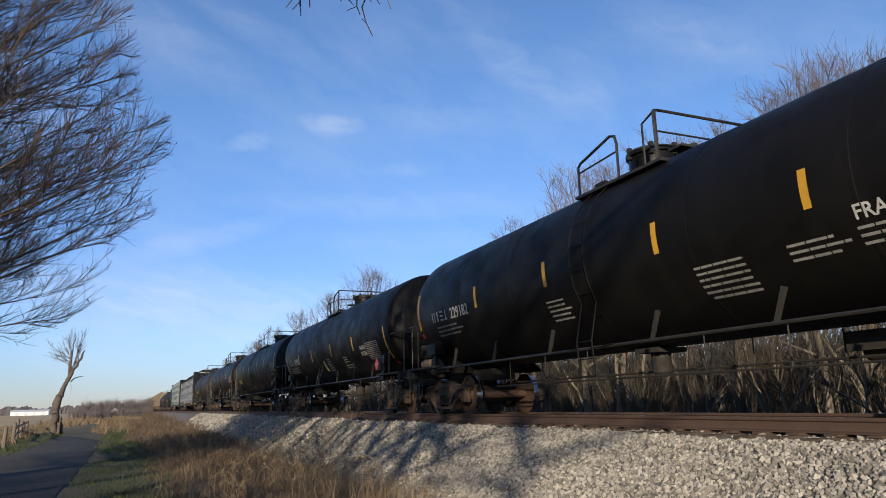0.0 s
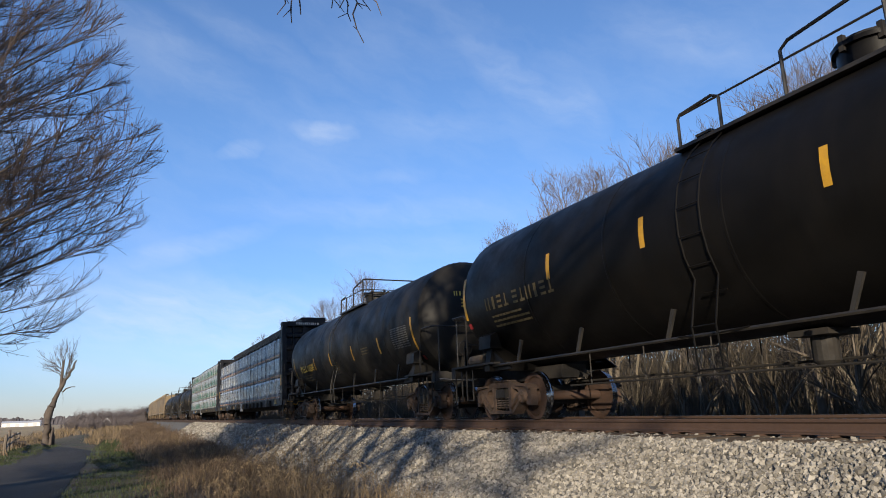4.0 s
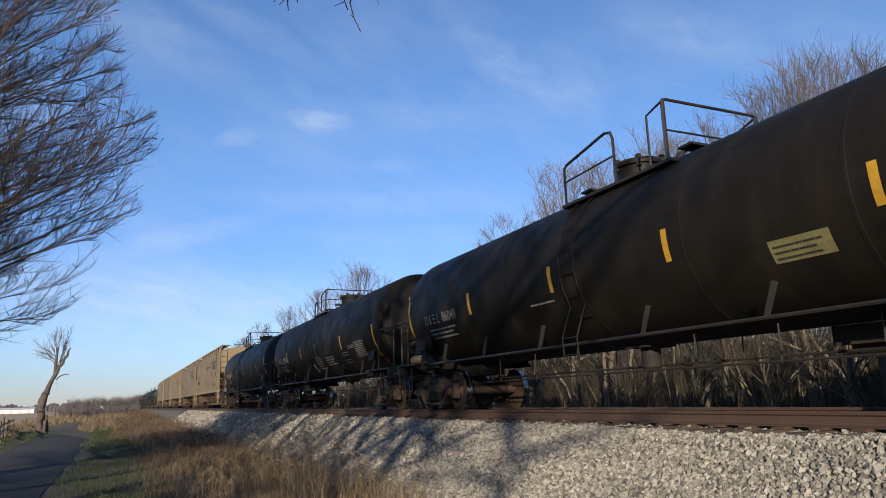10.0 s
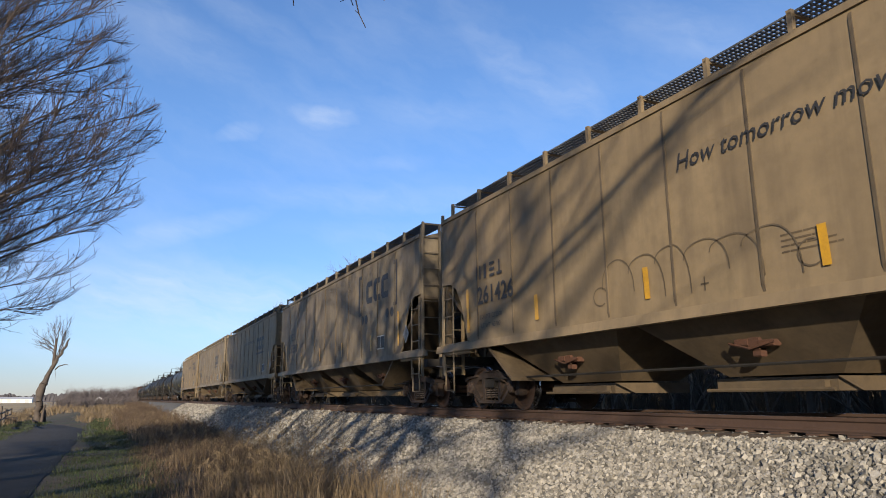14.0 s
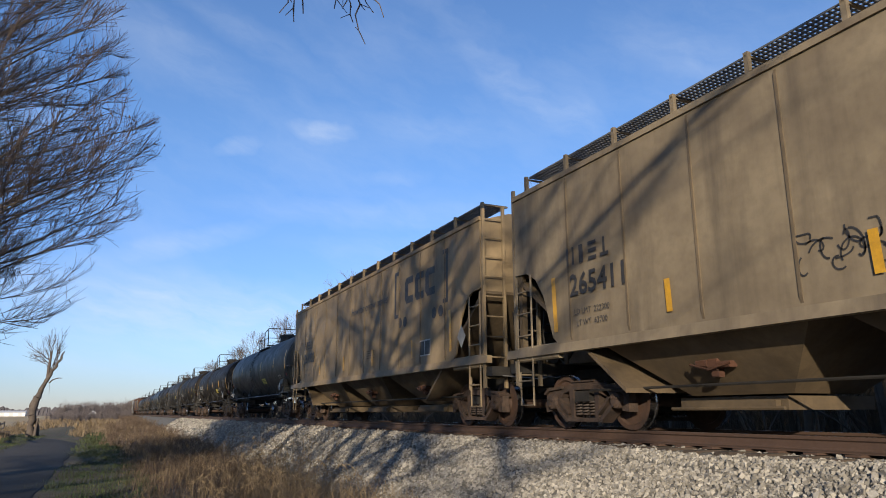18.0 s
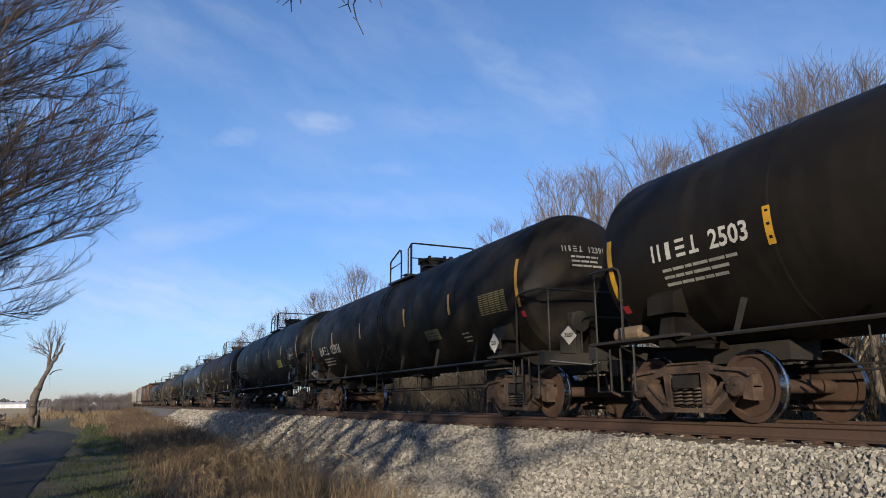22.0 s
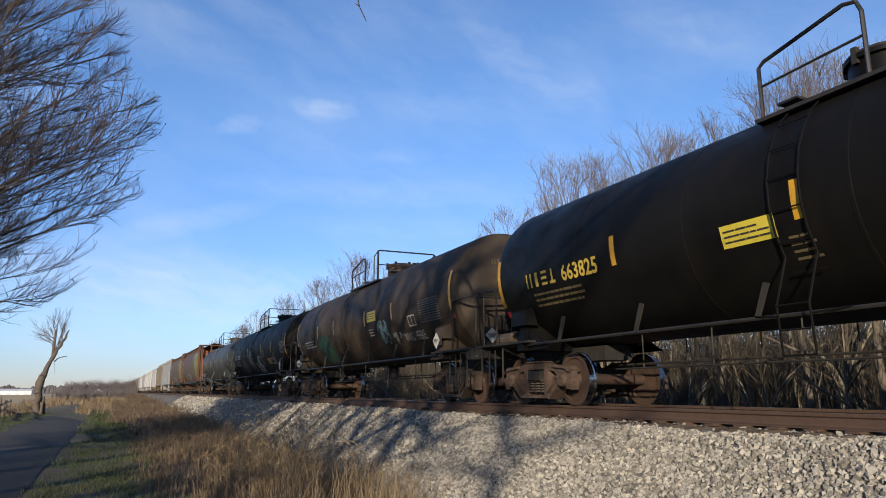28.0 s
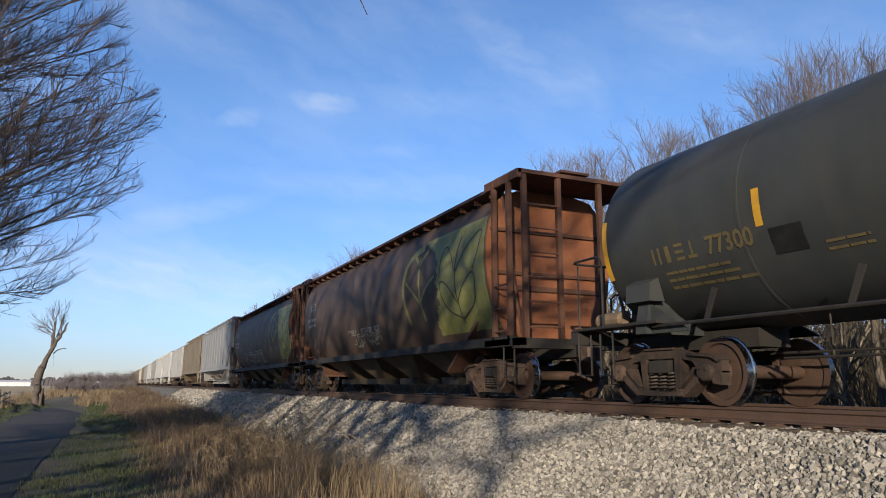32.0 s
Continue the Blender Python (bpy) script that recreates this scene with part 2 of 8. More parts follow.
# ------------------------------------------------------------------ materials
def material(name, color, rough=0.6, metal=0.0, color2=None, scale=3.0, mix=0.5, bump=0.0, bump_scale=40.0, detail=6.0,
             streak=None, streak_amount=0.0, streak_scale=(3.0, 3.0, 0.35), object_random=0.0, island=0.0, spec=0.5,
             dust=None, dust_amount=0.0, coords="Object"):
    """Paint, metal or earth: a base colour, a second tone at the scale of stains, streaks that run down, fine relief."""
    m = bpy.data.materials.new(name)
    m.use_nodes = True
    n, l = m.node_tree.nodes, m.node_tree.links
    bsdf = n["Principled BSDF"]
    tc = n.new("ShaderNodeTexCoord")
    vec = tc.outputs[coords]
    last = None
    rgb = n.new("ShaderNodeRGB")
    rgb.outputs[0].default_value = (*color, 1)
    last = rgb.outputs[0]

    def blend(a, b_color, fac_socket, amount):
        mu = n.new("ShaderNodeMath")
        mu.operation = "MULTIPLY"
        mu.inputs[1].default_value = amount
        l.new(fac_socket, mu.inputs[0])
        mx = n.new("ShaderNodeMix")
        mx.data_type = "RGBA"
        l.new(mu.outputs[0], mx.inputs["Factor"])
        l.new(a, mx.inputs["A"])
        mx.inputs["B"].default_value = (*b_color, 1)
        return mx.outputs["Result"]

    def noise_fac(sc, det, lo, hi, mapping=None, offset=None):
        t = n.new("ShaderNodeTexNoise")
        t.inputs["Scale"].default_value = sc
        t.inputs["Detail"].default_value = det
        t.inputs["Roughness"].default_value = 0.62
        src = vec
        if mapping or offset is not None:
            mp = n.new("ShaderNodeMapping")
            mp.inputs["Scale"].default_value = mapping or (1, 1, 1)
            l.new(vec, mp.inputs[0])
            if offset is not None:
                l.new(offset, mp.inputs["Location"])
            src = mp.outputs[0]
        l.new(src, t.inputs["Vector"])
        r = n.new("ShaderNodeMapRange")
        r.inputs["From Min"].default_value = lo
        r.inputs["From Max"].default_value = hi
        l.new(t.outputs["Fac"], r.inputs["Value"])
        return r.outputs[0], t.outputs["Fac"]

    info = n.new("ShaderNodeObjectInfo")
    shift = None
    if object_random or streak:
        sm = n.new("ShaderNodeMath")
        sm.operation = "MULTIPLY"
        sm.inputs[1].default_value = 53.0
        l.new(info.outputs["Random"], sm.inputs[0])
        cb = n.new("ShaderNodeCombineXYZ")
        for k in range(3):
            l.new(sm.outputs[0], cb.inputs[k])
        shift = cb.outputs[0]
    if color2:
        fac, _ = noise_fac(scale, detail, 0.38, 0.68, None, shift)
        last = blend(last, color2, fac, mix)
        fac2, _ = noise_fac(scale * 7.3, 4.0, 0.42, 0.72, None, shift)
        last = blend(last, tuple(c * 0.7 for c in color2), fac2, mix * 0.5)
    if streak:
        fac, _ = noise_fac(1.0, 5.0, 0.47, 0.72, streak_scale, shift)
        last = blend(last, streak, fac, streak_amount)
    if dust:
        fac, _ = noise_fac(0.55, 6.0, 0.35, 0.7, (1, 1, 1.6), shift)
        last = blend(last, dust, fac, dust_amount)
    if object_random or island:
        src = info.outputs["Random"]
        if island:
            geo = n.new("ShaderNodeNewGeometry")
            src = geo.outputs["Random Per Island"]
        hs = n.new("ShaderNodeHueSaturation")
        r = n.new("ShaderNodeMapRange")
        k = island or object_random
        r.inputs["To Min"].default_value = 1 - k
        r.inputs["To Max"].default_value = 1 + k
        l.new(src, r.inputs["Value"])
        l.new(r.outputs[0], hs.inputs["Value"])
        l.new(last, hs.inputs["Color"])
        last = hs.outputs[0]
    l.new(last, bsdf.inputs["Base Color"])
    bsdf.inputs["Metallic"].default_value = metal
    bsdf.inputs["Specular IOR Level"].default_value = spec
    fac, _ = noise_fac(max(scale, 0.5) * 2.3, 5.0, 0.3, 0.7)
    rr = n.new("ShaderNodeMapRange")
    rr.inputs["To Min"].default_value = max(0.05, rough - 0.12)
    rr.inputs["To Max"].default_value = min(1.0, rough + 0.12)
    l.new(fac, rr.inputs["Value"])
    l.new(rr.outputs[0], bsdf.inputs["Roughness"])
    if bump:
        t = n.new("ShaderNodeTexNoise")
        t.inputs["Scale"].default_value = bump_scale
        t.inputs["Detail"].default_value = 5.0
        l.new(vec, t.inputs["Vector"])
        bp = n.new("ShaderNodeBump")
        bp.inputs["Strength"].default_value = bump
        bp.inputs["Distance"].default_value = 0.02
        l.new(t.outputs["Fac"], bp.inputs["Height"])
        l.new(bp.outputs[0], bsdf.inputs["Normal"])
    return m


def tank_paint(name, color, grime, amount, rough=0.42, spec=0.14):
    return material(name, color, rough, color2=tuple(c * 1.5 + 0.002 for c in color), scale=0.8, mix=0.55, bump=0.06, bump_scale=9.0,
                    streak=grime, streak_amount=amount, streak_scale=(2.6, 0.6, 0.5), dust=grime, dust_amount=amount * 0.7, object_random=0.05, spec=spec)


M_BLACK = tank_paint("black_tank_paint", (0.0036, 0.0034, 0.0033), (0.014, 0.0115, 0.009), 0.3, 0.5, 0.14)
M_BLACK_DIRTY = tank_paint("dirty_black_tank_paint", (0.0066, 0.0058, 0.0051), (0.029, 0.0235, 0.0175), 0.42, 0.58, 0.13)
M_CHARCOAL = tank_paint("charcoal_tank_paint", (0.0115, 0.0114, 0.0110), (0.038, 0.033, 0.027), 0.36, 0.55, 0.16)
M_SLATE = tank_paint("slate_grey_tank_paint", (0.030, 0.034, 0.036), (0.06, 0.056, 0.046), 0.32, 0.5)
M_BROWNGREY = tank_paint("rusty_grey_tank_paint", (0.032, 0.026, 0.021), (0.075, 0.05, 0.03), 0.55, 0.6)
M_BLUEBLACK = tank_paint("blue_black_tank_paint", (0.010, 0.014, 0.019), (0.03, 0.03, 0.03), 0.2, 0.42)
M_UNDER = material("sooty_underframe", (0.010, 0.009, 0.008), 0.8, color2=(0.028, 0.022, 0.016), scale=3.0, mix=0.6, bump=0.2, bump_scale=25)
M_GRIMY = material("grimy_grey_steel", (0.013, 0.012, 0.0105), 0.75, color2=(0.03, 0.024, 0.018), scale=3.0, mix=0.5, bump=0.15, bump_scale=25)
M_CAST = material("rust_brown_cast_steel", (0.066, 0.040, 0.027), 0.8, color2=(0.013, 0.010, 0.008), scale=6.0, mix=0.85, bump=0.4, bump_scale=30, object_random=0.45)
M_WHEEL = material("rusty_wheel_steel", (0.060, 0.031, 0.019), 0.78, color2=(0.020, 0.015, 0.012), scale=5.0, mix=0.6, bump=0.2, bump_scale=40, object_random=0.2)
M_TREAD = material("polished_wheel_tread", (0.45, 0.45, 0.46), 0.22, 1.0, color2=(0.2, 0.18, 0.17), scale=4.0, mix=0.4)
M_SPRING = material("dusty_spring_steel", (0.06, 0.042, 0.031), 0.7, color2=(0.04, 0.03, 0.025), scale=8.0, mix=0.5)
M_VALVE = material("dusty_tan_casting", (0.17, 0.12, 0.075), 0.8, color2=(0.07, 0.05, 0.034), scale=7.0, mix=0.6, bump=0.3, bump_scale=30)
M_PIPE = material("worn_black_pipe", (0.014, 0.013, 0.012), 0.5, color2=(0.045, 0.036, 0.026), scale=6.0, mix=0.4)
M_BRIGHT = material("bare_steel_rod", (0.35, 0.34, 0.32), 0.4, 0.7, color2=(0.2, 0.17, 0.14), scale=6.0, mix=0.4)
M_YELLOW = material("yellow_reflective_tape", (0.50, 0.27, 0.02), 0.45, color2=(0.24, 0.13, 0.025), scale=6.0, mix=0.45)
M_WHITE = material("white_stencil_paint", (0.46, 0.455, 0.43), 0.6, color2=(0.2, 0.195, 0.18), scale=9.0, mix=0.5)
M_DULLSIGN = material("weathered_yellow_decal", (0.19, 0.17, 0.07), 0.6, color2=(0.10, 0.09, 0.045), scale=6.0, mix=0.6)
M_DIMWHITE = material("faded_white_stencil", (0.26, 0.255, 0.235), 0.7, color2=(0.1, 0.1, 0.09), scale=9.0, mix=0.6)
M_FAINT = material("worn_grey_stencil", (0.15, 0.147, 0.138), 0.7, color2=(0.05, 0.05, 0.047), scale=12.0, mix=0.7)
M_YTEXT = material("yellow_stencil_paint", (0.60, 0.42, 0.06), 0.6, color2=(0.3, 0.2, 0.04), scale=9.0, mix=0.5)
M_YSIGN = material("yellow_decal", (0.58, 0.47, 0.05), 0.5, color2=(0.36, 0.29, 0.04), scale=6.0, mix=0.4)
M_RED = material("red_placard", (0.50, 0.03, 0.035), 0.5, color2=(0.25, 0.02, 0.02), scale=9.0, mix=0.3)
M_REDLABEL = material("dull_red_label", (0.30, 0.022, 0.026), 0.5, color2=(0.15, 0.015, 0.016), scale=9.0, mix=0.4)
M_DULLYELLOW = material("faded_yellow_stencil", (0.105, 0.078, 0.029), 0.7, color2=(0.05, 0.044, 0.028), scale=9.0, mix=0.6)
M_SPRAYGREEN = material("green_spray_paint", (0.012, 0.058, 0.038), 0.6, color2=(0.012, 0.03, 0.022), scale=3.0, mix=0.6)
M_SPRAYWHITE = material("white_spray_paint", (0.46, 0.45, 0.41), 0.6, color2=(0.25, 0.22, 0.2), scale=5.0, mix=0.6)
M_TEAL = material("pale_teal_spray_paint", (0.12, 0.24, 0.26), 0.6, color2=(0.08, 0.14, 0.15), scale=5.0, mix=0.5)
M_MAROON = material("maroon_spray_paint", (0.16, 0.03, 0.03), 0.6, color2=(0.09, 0.025, 0.02), scale=5.0, mix=0.5)
M_INK = material("black_stencil_paint", (0.02, 0.02, 0.022), 0.6, color2=(0.05, 0.045, 0.04), scale=8.0, mix=0.5)
M_DARKPATCH = material("fresh_black_patch", (0.008, 0.008, 0.009), 0.5, color2=(0.015, 0.015, 0.015), scale=5.0, mix=0.4)
# weather streaks, deepened to paint in some soft tree shade as well
M_TAN = material("weathered_shaded_tan_hopper_paint", (0.245, 0.180, 0.101), 0.68, color2=(0.14, 0.102, 0.06), scale=0.9, mix=0.6, bump=0.08, bump_scale=8,
                 streak=(0.105, 0.078, 0.049), streak_amount=0.7, streak_scale=(2.4, 2.4, 0.28), dust=(0.2, 0.146, 0.082), dust_amount=0.4, object_random=0.04)
M_TAN_DIRTY = material("sooty_tan_hopper_paint", (0.235, 0.188, 0.122), 0.7, color2=(0.135, 0.104, 0.068), scale=0.9, mix=0.7, bump=0.08, bump_scale=8,
                       streak=(0.06, 0.047, 0.034), streak_amount=0.66, streak_scale=(2.4, 2.4, 0.28), dust=(0.105, 0.079, 0.052), dust_amount=0.5, object_random=0.05)
# hopper tan darkened: the shade beneath the cars is put into this colour
M_TAN_SHADE = material("shaded_brown_hopper_steel", (0.115, 0.082, 0.046), 0.75, color2=(0.048, 0.034, 0.021), scale=1.3, mix=0.7, bump=0.1, bump_scale=12)
# a darker brown than the side sheets, for ribs and thin scrawl
M_SEAM = material("dark_brown_rib", (0.13, 0.096, 0.057), 0.72, color2=(0.07, 0.052, 0.033), scale=1.4, mix=0.7, object_random=0.25)
M_GRATE = material("galvanised_grating", (0.16, 0.16, 0.155), 0.55, 0.4, color2=(0.08, 0.075, 0.07), scale=5.0, mix=0.5)
M_WHEAT = material("brown_curved_hopper_paint", (0.062, 0.042, 0.033), 0.66, color2=(0.095, 0.055, 0.036), scale=0.8, mix=0.6, bump=0.06, bump_scale=8,
                   streak=(0.03, 0.026, 0.024), streak_amount=0.6, streak_scale=(2.2, 0.6, 0.4), object_random=0.04)
M_OLIVE = material("faded_olive_yellow_emblem", (0.20, 0.205, 0.062), 0.6, color2=(0.115, 0.12, 0.04), scale=2.0, mix=0.6, streak=(0.06, 0.055, 0.03), streak_amount=0.5)
M_ORANGE = material("faded_orange_end_paint", (0.20, 0.070, 0.026), 0.7, color2=(0.10, 0.036, 0.018), scale=1.5, mix=0.6, bump=0.06, bump_scale=9)
M_RUST = material("rust_red_steel", (0.085, 0.035, 0.019), 0.8, color2=(0.035, 0.018, 0.012), scale=3.0, mix=0.6, bump=0.15, bump_scale=25)
M_GREYCAR = material("pale_grey_hopper_paint", (0.25, 0.25, 0.243), 0.6, color2=(0.17, 0.163, 0.155), scale=0.8, mix=0.5, streak=(0.13, 0.12, 0.11), streak_amount=0.5)
M_WHITECAR = material("white_boxcar_paint", (0.43, 0.42, 0.395), 0.6, color2=(0.32, 0.305, 0.28), scale=0.8, mix=0.5, streak=(0.25, 0.22, 0.19), streak_amount=0.4)
M_CB = material("dark_slate_flatcar_paint", (0.009, 0.011, 0.016), 0.5, color2=(0.016, 0.017, 0.021), scale=1.4, mix=0.5, bump=0.06, bump_scale=12,
                streak=(0.03, 0.026, 0.022), streak_amount=0.3, spec=0.15)
M_WRAP = material("white_woven_lumber_wrap", (0.37, 0.367, 0.357), 0.34, color2=(0.26, 0.258, 0.25), scale=2.2, mix=0.5, bump=0.6, bump_scale=5.0,
                  streak=(0.26, 0.255, 0.245), streak_amount=0.4, streak_scale=(5, 5, 1.5), object_random=0.06)
M_WRAP_DULL = material("silver_grey_panel_wrap", (0.37, 0.375, 0.38), 0.22, color2=(0.25, 0.253, 0.257), scale=2.2, mix=0.6, bump=0.7, bump_scale=6.0,
                       streak=(0.3, 0.29, 0.28), streak_amount=0.45, streak_scale=(5, 5, 1.5), object_random=0.07)
M_GREEN = material("green_wrap_print", (0.015, 0.165, 0.075), 0.42, color2=(0.01, 0.11, 0.05), scale=3.0, mix=0.5)
M_GREYPRINT = material("grey_wrap_print", (0.15, 0.155, 0.155), 0.5, color2=(0.22, 0.22, 0.215), scale=6.0, mix=0.4)
M_NAVY = material("navy_wrap_print", (0.016, 0.03, 0.075), 0.42, color2=(0.03, 0.045, 0.08), scale=3.0, mix=0.5)
M_ORANGEPRINT = material("orange_wrap_print", (0.42, 0.12, 0.035), 0.5, color2=(0.3, 0.09, 0.03), scale=4.0, mix=0.4)
M_BLUEPANEL = material("blue_sill_panel", (0.012, 0.035, 0.085), 0.5, color2=(0.02, 0.035, 0.06), scale=4.0, mix=0.5)
M_LOGO = material("black_wrap_print", (0.035, 0.036, 0.04), 0.5, color2=(0.06, 0.06, 0.062), scale=5.0, mix=0.4)
M_STRAP = material("black_tie_down_strap", (0.015, 0.015, 0.016), 0.6)
M_LUMBER = material("raw_lumber_batten", (0.33, 0.24, 0.13), 0.7, color2=(0.2, 0.14, 0.08), scale=4.0, mix=0.6)
M_RAIL = material("rusty_rail_steel", (0.066, 0.037, 0.025), 0.8, color2=(0.045, 0.026, 0.018), scale=4.0, mix=0.6, bump=0.2, bump_scale=30)
M_RAILTOP = material("polished_rail_head", (0.33, 0.32, 0.31), 0.28, 0.9, color2=(0.2, 0.18, 0.16), scale=3.0, mix=0.4)
M_TIE = material("dark_creosoted_wood", (0.045, 0.032, 0.024), 0.85, color2=(0.09, 0.068, 0.05), scale=5.0, mix=0.6, bump=0.5, bump_scale=30, object_random=0.2)
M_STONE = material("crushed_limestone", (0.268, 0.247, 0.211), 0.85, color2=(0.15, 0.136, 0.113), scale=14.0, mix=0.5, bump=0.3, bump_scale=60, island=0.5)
# darker than the loose stones: the shade in their gaps is painted in
M_BALLAST = material("shaded_packed_ballast", (0.135, 0.126, 0.11), 0.9, color2=(0.07, 0.065, 0.057), scale=9.0, mix=0.7, bump=1.0, bump_scale=14)
M_ROAD = material("worn_asphalt_lane", (0.032, 0.024, 0.0175), 0.97, color2=(0.014, 0.0105, 0.0078), scale=0.9, mix=0.8, bump=0.4, bump_scale=60)
M_BARK = material("grey_brown_bark", (0.115, 0.092, 0.072), 0.9, color2=(0.06, 0.048, 0.038), scale=6.0, mix=0.6, bump=0.6, bump_scale=25, object_random=0.15)
M_TWIG = material("dark_winter_twigs", (0.105, 0.080, 0.071), 0.85, color2=(0.068, 0.053, 0.044), scale=2.0, mix=0.5)
M_TWIG_FAR = material("greyish_winter_twigs", (0.115, 0.096, 0.088), 0.9, color2=(0.075, 0.061, 0.055), scale=0.7, mix=0.5, object_random=0.15)
M_TRUNK_FAR = material("pale_saplings_bark", (0.15, 0.122, 0.09), 0.9, color2=(0.06, 0.048, 0.036), scale=1.5, mix=0.6, object_random=0.35)
M_PALE = material("pale_grey_bark", (0.27, 0.225, 0.16), 0.9, color2=(0.12, 0.10, 0.072), scale=3.0, mix=0.7, bump=0.3, bump_scale=14, object_random=0.3)
M_DEADWOOD = material("bleached_dead_wood", (0.10, 0.078, 0.062), 0.9, color2=(0.035, 0.028, 0.023), scale=2.5, mix=0.6, bump=0.6, bump_scale=12)
M_STRAW = material("dry_straw_grass", (0.235, 0.17, 0.096), 0.85, color2=(0.112, 0.08, 0.047), scale=2.0, mix=0.6, island=0.35)
M_WEED = material("brown_dead_weeds", (0.13, 0.089, 0.058), 0.9, color2=(0.065, 0.045, 0.031), scale=1.0, mix=0.6, island=0.4)
M_GRASS = material("winter_green_grass", (0.032, 0.056, 0.015), 0.85, color2=(0.085, 0.078, 0.032), scale=0.6, mix=0.6, island=0.35)
M_BRUSH = material("far_brown_brush", (0.066, 0.052, 0.034), 0.95, color2=(0.036, 0.029, 0.02), scale=0.5, mix=0.6, island=0.4)
# distance haze is mixed into the next two colours
M_FARWOOD = material("haze_tinted_far_woods", (0.15, 0.127, 0.123), 0.95, color2=(0.10, 0.085, 0.082), scale=0.1, mix=0.5)
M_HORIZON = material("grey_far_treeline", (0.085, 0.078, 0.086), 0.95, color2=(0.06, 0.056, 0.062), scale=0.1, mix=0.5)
M_BARNWALL = material("white_sheet_metal_wall", (0.72, 0.71, 0.68), 0.5, color2=(0.6, 0.59, 0.56), scale=0.6, mix=0.4)
M_BARNROOF = material("pale_metal_roof", (0.5, 0.5, 0.5), 0.45, color2=(0.4, 0.4, 0.4), scale=0.6, mix=0.4)
M_POST = material("weathered_fence_wood", (0.16, 0.13, 0.10), 0.9, color2=(0.08, 0.065, 0.05), scale=4.0, mix=0.6)
M_GLASS = material("dark_window_pane", (0.03, 0.035, 0.04), 0.15)


def ground_material():
    """Mown verge, dead grass and leaf litter, and tan stubble further out, in patches."""
    m = bpy.data.materials.new("winter_ground")
    m.use_nodes = True
    n, l = m.node_tree.nodes, m.node_tree.links
    bsdf = n["Principled BSDF"]
    tc = n.new("ShaderNodeTexCoord")
    sep = n.new("ShaderNodeSeparateXYZ")
    l.new(tc.outputs["Object"], sep.inputs[0])

    def tex(scale, det, lo, hi):
        t = n.new("ShaderNodeTexNoise")
        t.inputs["Scale"].default_value = scale
        t.inputs["Detail"].default_value = det
        l.new(tc.outputs["Object"], t.inputs["Vector"])
        r = n.new("ShaderNodeMapRange")
        r.inputs["From Min"].default_value = lo
        r.inputs["From Max"].default_value = hi
        l.new(t.outputs["Fac"], r.inputs["Value"])
        return r.outputs[0]

    def mix(f, a, b):
        x = n.new("ShaderNodeMix")
        x.data_type = "RGBA"
        l.new(f, x.inputs["Factor"])
        for key, val in (("A", a), ("B", b)):
            if isinstance(val, tuple):
                x.inputs[key].default_value = (*val, 1)
            else:
                l.new(val, x.inputs[key])
        return x.outputs["Result"]

    def band(sock, lo0, lo1, hi0, hi1):
        a = n.new("ShaderNodeMapRange")
        a.inputs["From Min"].default_value, a.inputs["From Max"].default_value = lo0, lo1
        l.new(sock, a.inputs["Value"])
        b = n.new("ShaderNodeMapRange")
        b.inputs["From Min"].default_value, b.inputs["From Max"].default_value = hi1, hi0
        l.new(sock, b.inputs["Value"])
        mu = n.new("ShaderNodeMath")
        mu.operation = "MULTIPLY"
        l.new(a.outputs[0], mu.inputs[0])
        l.new(b.outputs[0], mu.inputs[1])
        return mu.outputs[0]

    def times(a, b):
        mu = n.new("ShaderNodeMath")
        mu.operation = "MULTIPLY"
        l.new(a, mu.inputs[0])
        l.new(b, mu.inputs[1])
        return mu.outputs[0]

    litter = mix(tex(3.0, 8, 0.35, 0.65), (0.058, 0.040, 0.024), (0.12, 0.085, 0.048))
    litter = mix(tex(22.0, 5, 0.4, 0.7), litter, (0.052, 0.037, 0.023))
    green = mix(tex(1.6, 8, 0.35, 0.62), (0.027, 0.044, 0.012), (0.08, 0.064, 0.029))
    stubble = mix(tex(0.05, 6, 0.35, 0.65), (0.44, 0.31, 0.15), (0.34, 0.25, 0.13))
    verge = times(band(sep.outputs["Y"], -16.0, -7.5, 0.2, 1.5), tex(0.45, 4, 0.42, 0.56))
    col = mix(verge, litter, green)
    field = band(sep.outputs["X"], -5000, -4990, -100, -66)
    side = band(sep.outputs["Y"], -5000, -4990, -12, -4)
    col = mix(times(field, side), col, stubble)
    l.new(col, bsdf.inputs["Base Color"])
    bsdf.inputs["Roughness"].default_value = 0.95
    t = n.new("ShaderNodeTexNoise")
    t.inputs["Scale"].default_value = 18.0
    t.inputs["Detail"].default_value = 8.0
    l.new(tc.outputs["Object"], t.inputs["Vector"])
    bp = n.new("ShaderNodeBump")
    bp.inputs["Strength"].default_value = 0.45
    bp.inputs["Distance"].default_value = 0.06
    l.new(t.outputs["Fac"], bp.inputs["Height"])
    l.new(bp.outputs[0], bsdf.inputs["Normal"])
    return m


# ------------------------------------------------------------------ ground, lane, ballast, track
GROUND = -1.5


def ground_z(x, y):
    """Height of the ground sheet: flat, a little uneven, and a low rise behind the line."""
    z = GROUND
    near = max(0.0, 1 - math.hypot(x + 20, y) / 90)
    z += near * 0.12 * noise.noise(Vector((x * 0.16, y * 0.22, 3.1)))
    if y > 11:
        z += min(0.5, (y - 11) * 0.06)
    return z


